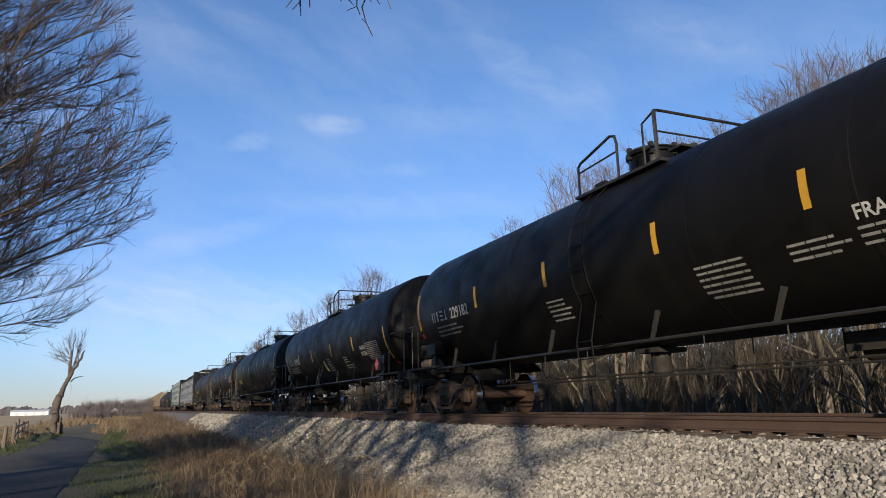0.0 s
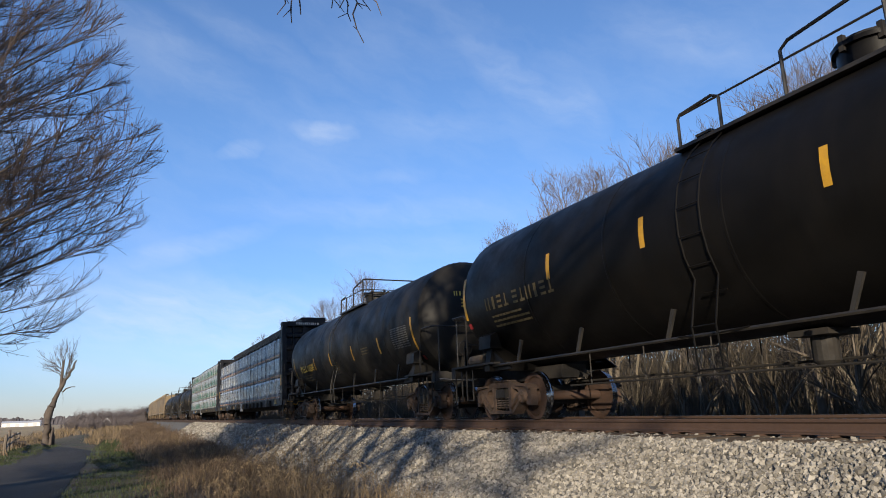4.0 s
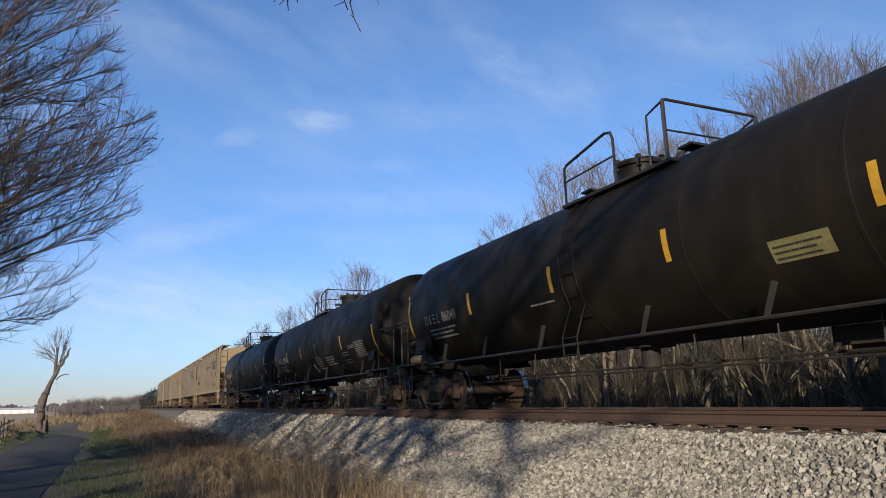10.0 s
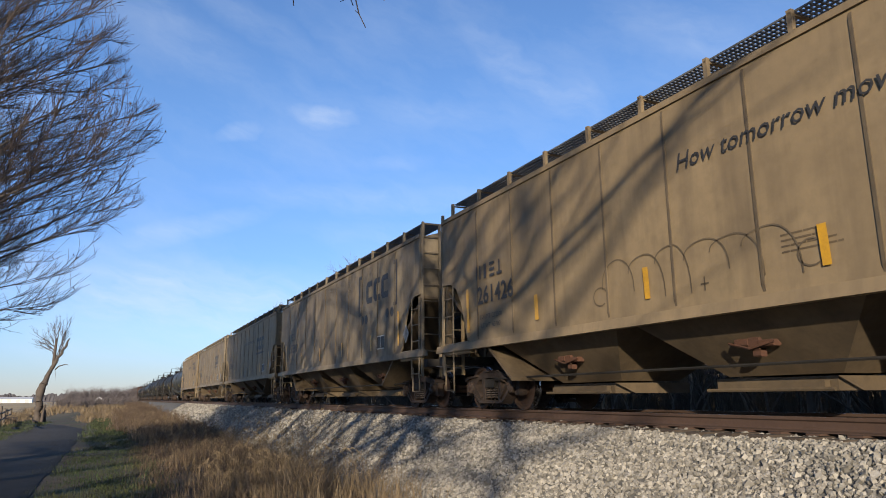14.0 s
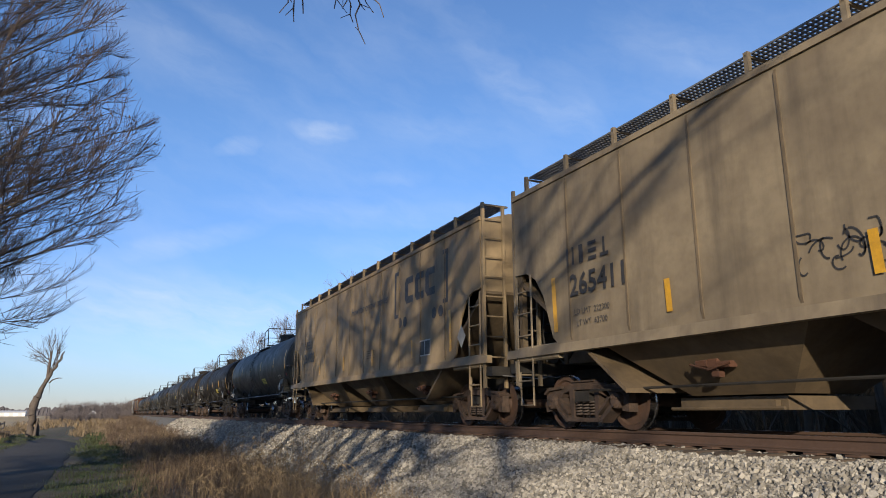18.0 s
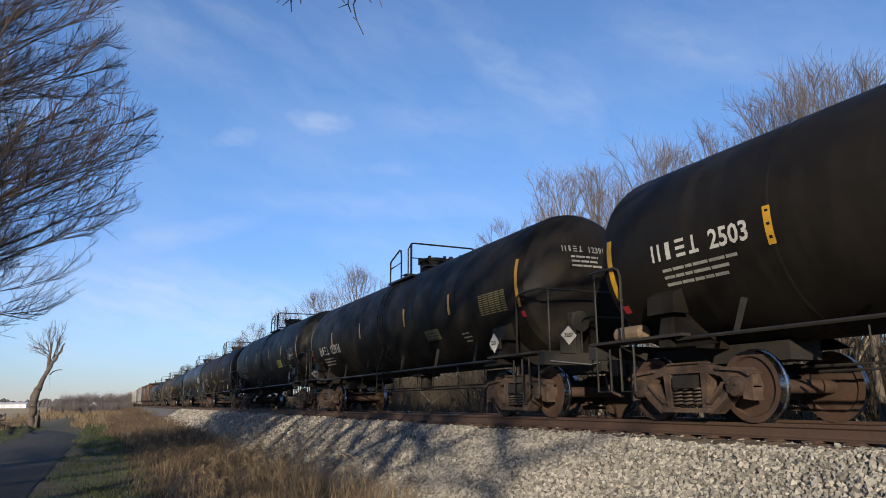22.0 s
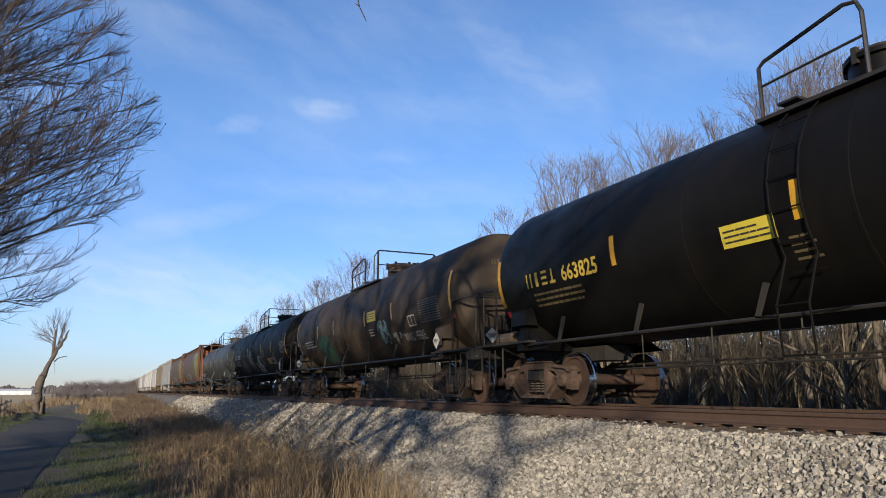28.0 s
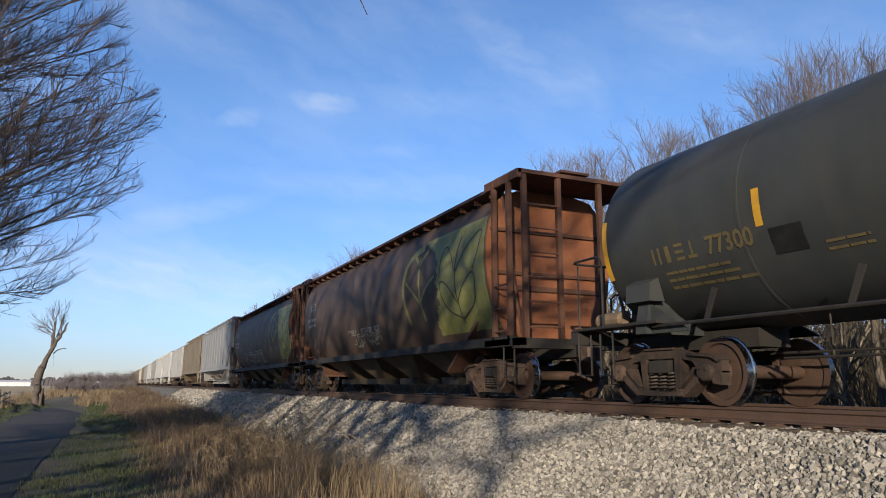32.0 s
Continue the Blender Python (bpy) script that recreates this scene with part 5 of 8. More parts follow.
        for yy in (-1.56, -1.08):
            b.box(*sorted((s * 8.14, s * 8.20)), yy - 0.03, yy + 0.03, 0.75, 4.45 if yy < -1.3 else 4.55)
        for k in range(9):
            z = 0.95 + k * 0.41
            b.tube([(s * 8.18, -1.56, z), (s * 8.18, -1.08, z)], 0.016, 5)
        part("end_ladder", b, mat, car)
        b = Build()
        for xx in (7.58, 8.06):
            b.tube([(s * xx, -1.60, 0.72), (s * xx, -1.60, 2.70)], 0.02, 5)
        for k in range(5):
            z = 0.82 + k * 0.40
            b.tube([(s * 7.58, -1.60, z), (s * 8.06, -1.60, z)], 0.016, 5)
        part("side_ladder", b, mat, car)
        b = Build()
        stirrup(b, s * 7.82, -1.58, 0.40, 0.98, 0.42)
        part("step", b, mat, car)
        b = Build()
        b.tube([(s * 8.5, -1.35, 0.98), (s * 8.5, -0.5, 0.93), (s * 8.5, -0.2, 0.99)], 0.012, 5)
        part("uncoupling_lever", b, M_BRIGHT, car)
        b = Build()
        b.tube([(s * 8.2, -0.9, 1.2), (s * 8.3, -0.9, 1.7), (s * 8.2, -0.9, 2.3)], 0.02, 5)
        b.tube([(s * 8.2, -0.3, 1.2), (s * 8.2, -0.3, 2.6)], 0.025, 5)
        b.tube([(s * 8.2, -0.9, 1.9), (s * 8.2, 0.9, 1.9)], 0.02, 5)
        part("air_pipe", b, M_UNDER, car)
    b = Build().lathe_x([(8.34, 0.25), (8.37, 0.29), (8.40, 0.25)], -0.62, 1.95, 18)
    part("brake_wheel", b, M_UNDER, car)
    b = Build().soft_box(8.15, 8.33, -0.82, -0.42, 1.7, 2.15, 0.03)
    part("brake_housing", b, under, car)
    b = Build().lathe_x([(7.0, 0.16), (7.1, 0.2), (7.7, 0.2), (7.8, 0.16)], 0.3, 1.45, 16)
    part("air_tank", b, under, car)
    b = Build()
    b.tube([(-6.5, -1.2, 0.62), (6.5, -1.2, 0.62)], 0.02, 5)
    part("train_pipe", b, M_UNDER, car)
    # roof walkways with brackets, hatch covers
    zt = top + 0.42
    for y0 in (-1.38, 0.78):
        shared("running_board", grating(-L + 0.25, L - 0.25, y0, y0 + 0.6, zt), car)
    for s in (-1, 1):
        shared("end_walkway", grating(s * L - (0.1 if s > 0 else 0.32), s * L + (0.32 if s > 0 else 0.1), -0.55, 0.62, zt), car)
    br = Build()
    br.box(-0.035, 0.035, -1.45, -1.39, top + 0.03, zt + 0.035)
    br.prism_x([(-1.45, zt - 0.03), (-0.8, zt - 0.03), (-0.8, zt), (-1.45, zt)], -0.02, 0.02)
    br_me = br.mesh("walkway_bracket", mat)
    for k in range(13):
        o = shared("walkway_bracket", br_me, car)
        o.location = (-7.9 + k * 15.8 / 12, 0, 0)
    for k in range(5):
        part("hatch_cover", Build().box(-7.5 + k * 3.02, -7.5 + k * 3.02 + 2.85, -0.3, 0.3, top + 0.22, top + 0.34), mat, car)
    # markings
    F = flat_face(-HALF_W - 0.02)
    ink = M_INK
    if spec.get("number"):
        b = Build()
        F.blocks(b, -6.4, 2.62, 4, 0.42, 0.03)
        small(part("owner_mark", b, ink, car))
        b = Build()
        F.letter(b, spec["number"], -6.35, 2.12, 0.49, 0.03, bold=0.010, wide=1.0)
        part("car_number", b, ink, car)
        for string, x, z in (("LD LMT  222300", -6.25, 1.80), ("LT WT  63700", -6.2, 1.62)):
            b = Build()
            F.letter(b, string, x, z, 0.13, 0.03)
            small(part("weight_stencil", b, ink, car))
    if spec.get("slogan"):
        b = Build()
        F.letter(b, "How tomorrow moves", -0.5, 3.22, 0.335, 0.03, slant=0.22, wide=1.02)
        part("slogan", b, ink, car, "dark slanted lettering")
    logo = spec.get("logo", 0)
    if logo == 1:
        # bracketed emblem with two pairs of dots
        for s, x in ((1, 3.28), (-1, 6.5)):
            b = Build()
            F.poly(b, [(x - 0.06 * s, 2.70), (x + 0.22 * s, 2.70), (x + 0.22 * s, 2.80), (x + 0.06 * s, 2.80), (x + 0.06 * s, 3.84), (x + 0.22 * s, 3.84), (x + 0.22 * s, 3.94), (x - 0.06 * s, 3.94)][::s])
            part("emblem_bracket", b, ink, car)
        for x in (3.62, 3.97, 5.79, 6.16):
            b = Build()
            F.poly(b, [(x + 0.135 * math.cos(a), 2.55 + 0.135 * math.sin(a)) for a in [k * math.pi / 8 for k in range(16)]])
            part("emblem_dot", b, ink, car)
        for k, x in enumerate((3.95, 4.62, 5.28)):
            b = Build()
            F.poly(b, [(x, 3.12), (x + 0.12, 3.0), (x + 0.55, 3.0), (x + 0.55, 3.18), (x + 0.22, 3.18), (x + 0.2, 3.5), (x + 0.55, 3.5), (x + 0.55, 3.67), (x + 0.12, 3.67), (x, 3.55)])
            part("emblem_block", b, ink, car)
    elif logo == 2:
        for x in (3.2, 3.88, 4.56):
            b = Build()
            F.poly(b, [(x, 2.86), (x + 0.12, 2.74), (x + 0.6, 2.74), (x + 0.6, 2.95), (x + 0.24, 2.95), (x + 0.22, 3.2), (x + 0.6, 3.2), (x + 0.6, 3.4), (x + 0.12, 3.4), (x, 3.28)])
            part("emblem_block", b, ink, car)
        b = Build()
        F.patch(b, 3.15, 5.25, 2.54, 2.63)
        part("emblem_underline", b, ink, car)
    for x in spec.get("stripes", (-6.78, -4.1, -1.22, 1.55, 4.5, 6.72)):
        b = Build()
        hi = 2.5 if abs(x) > 6 else 2.03
        F.patch(b, x - 0.055, x + 0.055, 1.58, hi, 0.03, lean=-0.04)
        part("reflective_stripe", b, M_YELLOW, car)
    b = Build()
    F.bars(b, 1.0, 2.0, 0.75, 4, 0.02, 0.045, rng)
    small(part("stencil_note", b, M_TAN_SHADE if spec["paint"] in (M_TAN, M_TAN_DIRTY) else M_INK, car))
    b = Build()
    F.patch(b, 4.95, 5.55, 1.62, 1.94, 0.005)
    lab = part("data_label", b, M_INK, car)
    b = Build()
    for q in ((4.92, 5.58, 1.59, 1.62), (4.92, 5.58, 1.94, 1.97), (4.92, 4.95, 1.62, 1.94), (5.55, 5.58, 1.62, 1.94), (5.24, 5.27, 1.62, 1.94)):
        F.patch(b, *q, 0.007)
    small(part("label_frame", b, M_WHITE, lab))
    b = Build()
    F.poly(b, [(7.3, 1.60), (7.5, 1.85), (7.3, 2.10), (7.1, 1.85)], 0.05)
    part("placard_holder", b, M_GREYCAR, car)
    for x0, x1, z0, z1, n, w, gm in spec.get("graffiti", ()):
        b = Build()
        F.scrawl(b, x0, x1, z0, z1, n, w, random.Random(spec["seed"] + 4))
        small(part("graffiti", b, gm, car, "thin dark scrawl"))
    if spec.get("arches"):
        # a sprayed row of round arches, from one foot to the next, and a ring at its end
        b = Build()
        lines = []
        for x0, x1, z0, z1, foot in spec["arches"]:
            lines.append([(x0 + (x1 - x0) * (1 - math.cos(a)) / 2, (z0 if a < 1.57 else foot) + (z1 - (z0 if a < 1.57 else foot)) * math.sin(a) ** 0.8) for a in [k * math.pi / 14 for k in range(15)]])
        lines.append([(1.37 + 0.17 * math.cos(a), 1.76 + 0.15 * math.sin(a)) for a in [k * math.pi / 7 for k in range(15)]])
        lines.append([(-2.3 + 0.17 * math.cos(a), 1.75 + 0.14 * math.sin(a)) for a in [k * math.pi / 7 for k in range(13)]])
        lines += [[(-0.24, 1.64), (-0.10, 1.64)], [(-0.17, 1.55), (-0.17, 1.73)]]
        for pts in lines:
            for (xa, za), (xb, zb) in zip(pts, pts[1:]):
                d = math.hypot(xb - xa, zb - za) or 1.0
                nx, nz = -(zb - za) / d * 0.010, (xb - xa) / d * 0.010
                F.poly(b, [(xa - nx, za - nz), (xb - nx, zb - nz), (xb + nx, zb + nz), (xa + nx, za + nz)], 0.012)
        small(part("graffiti", b, M_SEAM, car, "thin dark row of sprayed arches"))
    return car


def curved_hopper_car(spec):
    """A round-sided grain hopper with bare ends, roof overhangs and a faded emblem."""
    car = new("round_sided_hopper_car")
    tagged(car, spec["label"], "hopper car", group="train")
    mat = spec["paint"]
    sec = [(-0.92, 1.1), (-1.18, 1.4), (-1.39, 1.8), (-1.53, 2.3), (-1.58, 2.75), (-1.56, 3.24), (-1.47, 3.68), (-1.31, 4.02), (-1.10, 4.25), (0, 4.5)]
    sec = sec + [(-y, z) for y, z in sec[-2::-1]]
    b = Build().prism_x(sec, -7.55, 7.55)
    part("body", b, mat, car, smooth=True, angle=40)
    for s in (-1, 1):
        b = Build()
        inner = [(y * 0.985, z) for y, z in sec]
        b.prism_x(inner, *sorted((s * 7.551, s * 7.58)))
        part("end_sheet", b, spec["end"], car)
        for z in (2.55, 3.45):
            part("end_rib", Build().box(*sorted((s * 7.58, s * 7.64)), -1.45, 1.45, z - 0.035, z + 0.035), M_RUST, car)
        b = Build()
        for yy in (-1.3, 1.3):
            b.tube([(s * 7.66, yy * 0.92, 4.2), (s * 8.55, yy, 1.15)], 0.035, 5)
        part("end_brace", b, M_RUST, car)
        b = Build()
        b.box(*sorted((s * 7.56, s * 8.75)), -1.45, 1.45, 4.35, 4.43)
        for yy in (-1.43, 1.43):
            b.box(*sorted((s * 7.4, s * 8.75)), yy - 0.05, yy + 0.05, 4.25, 4.425)
        part("roof_overhang", b, M_RUST, car)
        for xx, yy in ((7.75, -1.45), (8.35, -1.45), (8.68, -1.30), (8.68, -0.5), (8.68, 0.5), (8.68, 1.3)):
            part("end_post", Build().box(*sorted((s * (xx - 0.04), s * (xx + 0.04))), yy - 0.05, yy + 0.05, 1.1, 4.36), M_RUST, car)
        b = Build()
        for k in range(6):
            b.tube([(s * 8.71, -1.30, 1.35 + k * 0.48), (s * 8.71, -0.5, 1.35 + k * 0.48)], 0.018, 5)
        for k in range(3):
            b.tube([(s * 7.75, -1.48, 1.3 + k * 0.45), (s * 8.35, -1.48, 1.3 + k * 0.45)], 0.018, 5)
        part("end_ladder", b, M_RUST, car)
        b = Build()
        pts = [(s * 7.6, 2.3), (s * 5.2, 0.62), (s * 5.2, 0.55), (s * 7.62, 2.2)]
        b.prism_y(pts if s < 0 else pts[::-1], -1.3, 1.3)
        part("slope_sheet", b, M_RUST, car)
        b = Build()
        b.box(*sorted((s * 5.4, s * 8.8)), -0.28, 0.28, 0.80, 1.05)
        b.box(*sorted((s * 8.5, s * 8.76)), -1.5, 1.5, 0.95, 1.14)
        b.box(*sorted((s * 7.4, s * 8.76)), -1.5, -1.35, 1.0, 1.14)
        part("end_sill", b, M_UNDER, car)
        b = Build()
        stirrup(b, s * 8.3, -1.46, 0.42, 1.0, 0.4)
        part("step", b, M_UNDER, car)
        bogie(car, s * 6.85)
        coupler(car, s * 8.6, s)
    for s in (-1, 1):
        b = Build()
        b.box(-8.4, 8.4, *sorted((s * 1.32, s * 1.5)), 1.02, 1.2)
        part("side_sill", b, M_UNDER, car)
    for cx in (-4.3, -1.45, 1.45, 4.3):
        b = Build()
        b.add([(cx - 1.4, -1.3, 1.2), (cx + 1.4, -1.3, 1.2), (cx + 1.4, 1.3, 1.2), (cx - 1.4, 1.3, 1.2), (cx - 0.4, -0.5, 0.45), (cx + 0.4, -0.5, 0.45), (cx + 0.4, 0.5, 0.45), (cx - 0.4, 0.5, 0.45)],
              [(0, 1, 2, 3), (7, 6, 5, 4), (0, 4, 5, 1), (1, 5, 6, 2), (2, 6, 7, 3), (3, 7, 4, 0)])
        # bay colour carries the painted shade below the body
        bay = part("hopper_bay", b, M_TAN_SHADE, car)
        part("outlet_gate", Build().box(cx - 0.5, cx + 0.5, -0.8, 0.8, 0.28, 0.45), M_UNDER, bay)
    b = Build()
    b.box(-8.6, 8.6, -0.35, 0.35, 4.53, 4.58)
    for k in range(9):
        b.box(-8.0 + 2 * k - 0.03, -8.0 + 2 * k + 0.03, -0.3, 0.3, 4.42, 4.54)
    part("running_board", b, M_RUST, car)
    b = Build()
    for k in range(22):
        b.box(-7.4 + k * 0.705 - 0.02, -7.4 + k * 0.705 + 0.02, -1.36, -1.12, 4.15, 4.27)
    b.prism_x([(-1.42, 4.27), (-1.12, 4.23), (-1.05, 4.38), (-1.38, 4.36)], -7.6, 7.6)
    part("eave_rail", b, M_RUST, car)

    def place(x, z, lift):
        for (ya, za), (yb, zb) in zip(sec, sec[1:]):
            if za <= z <= zb:
                return (x, ya + (yb - ya) * (z - za) / (zb - za) - lift, z)
        return (x, -1.3 - lift, z)
    F = Face(place)
    # the emblem: an olive field with a dark leafed stem, and an olive leaf outlined on the brown beside it
    ex = spec.get("emblem", 0.0)

    def bow(pts, turns=2):
        """A smoother line through the same ends."""
        for _ in range(turns):
            cut = [pts[0]]
            for (xa, za), (xb, zb) in zip(pts, pts[1:]):
                cut += [(xa * 0.75 + xb * 0.25, za * 0.75 + zb * 0.25), (xa * 0.25 + xb * 0.75, za * 0.25 + zb * 0.75)]
            pts = cut + [pts[-1]]
        return pts

    def stroke(b, pts, w, lift):
        for (xa, za), (xb, zb) in zip(pts, pts[1:]):
            d = math.hypot(xb - xa, zb - za) or 1.0
            nx, nz = -(zb - za) / d * w, (xb - xa) / d * w
            F.poly(b, [(xa - nx + ex, za - nz), (xb - nx + ex, zb - nz), (xb + nx + ex, zb + nz), (xa + nx + ex, za + nz)], lift)
    b = Build()
    n = 28
    for k in range(n):
        z0, z1 = 1.42 + 2.33 * k / n, 1.42 + 2.33 * (k + 1) / n
        zm = (z0 + z1) / 2
        left = 5.14 - 0.9 * max(0.0, (zm - 3.2) / 0.55) ** 1.4 - 0.5 * max(0.0, (2.2 - zm) / 0.8) + 0.05 * math.sin(k * 1.7) + 0.10 * (noise.noise(Vector((zm * 4, spec["seed"], 0))) + 0.2)
        F.patch(b, left + ex, 7.53, z0, z1, 0.006)
    small(part("emblem_field", b, M_OLIVE, car, "faded olive emblem"))
    b = Build()
    for line, w in (([(3.25, 1.75), (3.08, 2.2), (3.02, 2.7), (3.2, 3.2), (3.65, 3.52), (4.3, 3.62)], 0.085), ([(4.2, 1.8), (4.08, 2.26), (4.1, 2.8), (4.14, 3.4)], 0.055),
                    ([(3.25, 2.85), (3.6, 2.62), (4.08, 2.24)], 0.04), ([(5.02, 2.8), (4.5, 2.6), (4.08, 2.24)], 0.04), ([(3.8, 3.45), (4.05, 3.3), (4.13, 3.1)], 0.05), ([(4.6, 3.5), (4.25, 3.3), (4.13, 3.1)], 0.05)):
        stroke(b, bow(line), w, 0.009)
    small(part("emblem_leaf", b, M_OLIVE, car, "olive leaf outline"))
    b = Build()
    for line, w in (([(6.17, 1.6), (6.1, 2.4), (6.2, 3.0), (6.42, 3.52)], 0.024),
                    ([(6.14, 1.72), (5.5, 1.95), (5.3, 2.4), (5.32, 2.66), (5.75, 2.5), (6.1, 2.05)], 0.02), ([(6.2, 1.7), (6.9, 1.95), (7.08, 2.35), (7.05, 2.68), (6.6, 2.5), (6.14, 2.1)], 0.02),
                    ([(5.34, 2.72), (5.38, 3.1), (5.64, 3.46), (5.95, 3.2), (6.12, 2.75)], 0.02), ([(7.02, 2.7), (7.3, 3.1), (7.42, 3.58), (6.7, 3.25), (6.2, 2.75)], 0.02)):
        stroke(b, bow(line), w, 0.012)
    small(part("emblem_line", b, M_INK, car, "dark leafed stem line"))
    b = Build()
    F.blocks(b, -6.9, 3.0, 4, 0.4, 0.006)
    F.bars(b, -6.9, 2.6, 1.4, 2, 0.12, 0.08, random.Random(3))
    small(part("stencil_note", b, M_DIMWHITE, car))
    for x0, x1, z0, z1, n_, w, gm in spec.get("graffiti", ()):
        b = Build()
        F.scrawl(b, x0, x1, z0, z1, n_, w, random.Random(spec["seed"] + 4))
        small(part("graffiti", b, gm, car, "spray-painted scrawl"))
    return car


def boxcar(spec):
    """A ribbed box car, seen only far off."""
    car = new("box_car")
    tagged(car, spec["label"], "box car", group="train")
    mat = spec["paint"]
    part("body", Build().box(-8.4, 8.4, -1.5, 1.5, 1.1, 4.4), mat, car)
    part("roof", Build().prism_x([(-1.56, 4.4), (1.56, 4.4), (0, 4.62)], -8.5, 8.5), mat, car)
    for k in range(8):
        part("rib", Build().box(-8.4, 8.4, -1.545, -1.50, 1.35 + k * 0.4, 1.47 + k * 0.4), mat, car)
    part("door", Build().box(-1.5, 1.5, -1.58, -1.548, 1.2, 4.2), mat, car)
    part("side_sill", Build().box(-8.4, 8.4, -1.54, 1.54, 0.92, 1.096), M_RUST, car)
    for s in (-1, 1):
        bogie(car, s * 6.6)
        coupler(car, s * 8.4, s)
        b = Build()
        ladder(b, s * 8.0, s * 8.36, -1.6, 0.6, 4.3, 9)
        part("ladder", b, mat, car)
    return car


# ------------------------------------------------------------------ lumber flat cars and their loads
def lumber_car(spec):
    """A centre-beam flat car: deck sills, two bulkheads, a truss spine and its top chord, straps over the load."""
    car = new("lumber_flat_car")
    tagged(car, spec["label"], "flat car", group="train")
    L = 11.98
    for s in (-1, 1):
        a, c, e, f = s * 1.40, s * 1.49, s * 1.55, s * 1.565
        sec = [(a, 0.70), (e, 0.70), (e, 1.0), (f, 1.0), (f, 1.03), (a, 1.03), (a, 1.0), (c, 1.0), (c, 0.73), (a, 0.73)]
        part("side_sill", Build().prism_x(sec[::s], -L, L), M_CB, car)
    part("deck", Build().box(-L, L, -1.395, 1.395, 0.96, 1.02), M_CB, car)
    part("centre_sill", Build().box(-L - 0.2, L + 0.2, -0.32, 0.32, 0.55, 0.95), M_UNDER, car)
    b = Build()
    for k in range(19):
        x = -10.8 + k * 1.2
        b.box(x - 0.05, x + 0.05, -1.4, 1.4, 0.74, 0.95)
    part("cross_bearer", b, M_UNDER, car)
    wn_ = Build()
    wn_.prism_y([(-0.14, 0.70), (0.14, 0.70), (0.18, 0.96), (-0.1, 0.96)], -1.66, -1.556)
    wn_.lathe_y([(-1.68, 0.06), (-1.56, 0.06)][::-1], 0.0, 0.80, 10)
    wm = wn_.mesh("winch", M_GRIMY)
    for k in range(18):
        x = -10.8 + k * 1.25
        if -0.35 < x - spec["mark_x"] < 2.4 or 3.2 < x - spec["mark_x"] < 4.6 or any(abs(x - q) < 0.45 for q in spec.get("sheet", ()) + spec.get("wide_tape", ())):
            continue
        o = shared("winch", wm, car)
        o.location = (x, 0, 0)
    bh = spec.get("bulk_top", 4.62)
    for s in (-1, 1):
        x0 = s * (L - 0.02)
        b = Build()
        b.box(*sorted((x0 - s * 0.08, x0)), -1.36, 1.36, 1.03, bh - 0.23)
        part("bulkhead_panel", b, M_CB, car)
        for yy in (-1, 1):
            b = Build()
            b.prism_y([(x0 - s * 0.34, 0.95), (x0 + s * 0.30, 0.95), (x0 + s * 0.05, bh), (x0 - s * 0.34, bh)][::s], *sorted((yy * 1.57, yy * 1.38)))
            for xa, xb, xc, xd in ((-0.34, -0.318, -0.318, -0.34), (0.27, 0.30, 0.05, 0.02)):
                b.prism_y([(x0 + s * xa, 0.95), (x0 + s * xb, 0.95), (x0 + s * xc, bh), (x0 + s * xd, bh)][::s], *sorted((yy * 1.565, yy * 1.588)))
            part("bulkhead_post", b, M_CB, car)
        b = Build()
        b.box(*sorted((x0 - s * 0.30, x0 + s * 0.22)), -1.376, 1.376, bh - 0.22, bh)
        part("bulkhead_cap", b, M_CB, car)
        for z in (1.55, 2.15, 2.75, 3.35, 3.95):
            b = Build()
            b.prism_y([(x0, z - 0.12), (x0 + s * 0.14, z - 0.07), (x0 + s * 0.14, z + 0.07), (x0, z + 0.12)][::s], -1.37, 1.37)
            part("bulkhead_rib", b, M_CB, car)
        for yy, half in ((-1.08, 0.03), (-0.52, 0.10), (0.45, 0.10), (1.08, 0.03)):
            b = Build()
            b.box(*sorted((x0 + s * 0.141, x0 + s * 0.20)), yy - half, yy + half, 1.03, bh - 0.23)
            part("bulkhead_stiffener", b, M_CB, car)
        b = Build()
        for k in range(11):
            b.box(*sorted((x0 + s * 0.221, x0 + s * 0.226)), -0.95 + k * 0.10, -0.95 + k * 0.10 + (0.05, 0.08, 0.07)[k % 3], bh - 0.15, bh - 0.05)
        small(part("cap_lettering", b, M_WHITE, car))
        b = Build()
        for k in range(5):
            b.box(*sorted((x0 + s * 0.002, x0 + s * 0.006)), -0.24 + k * 0.09, -0.18 + k * 0.09, 3.60, 3.72)
        for k in range(4):
            b.box(*sorted((x0 + s * 0.002, x0 + s * 0.006)), -0.22, 0.26 - 0.07 * (k % 2), 2.96 + k * 0.06, 2.99 + k * 0.06)
        small(part("stencil_note", b, M_DIMWHITE, car))
        b = Build()
        for k in range(3):
            b.tube([(x0 + s * 0.02, -0.86, 1.3 + k * 0.6), (x0 + s * 0.09, -0.86, 1.3 + k * 0.6), (x0 + s * 0.09, -0.62, 1.3 + k * 0.6), (x0 + s * 0.02, -0.62, 1.3 + k * 0.6)], 0.013, 5)
        part("end_ladder", b, M_CB, car)
        b = Build()
        b.box(*sorted((x0, x0 + s * 0.5)), -1.5, 1.5, 0.72, 0.96)
        part("end_sill", b, M_UNDER, car)
        b = Build()
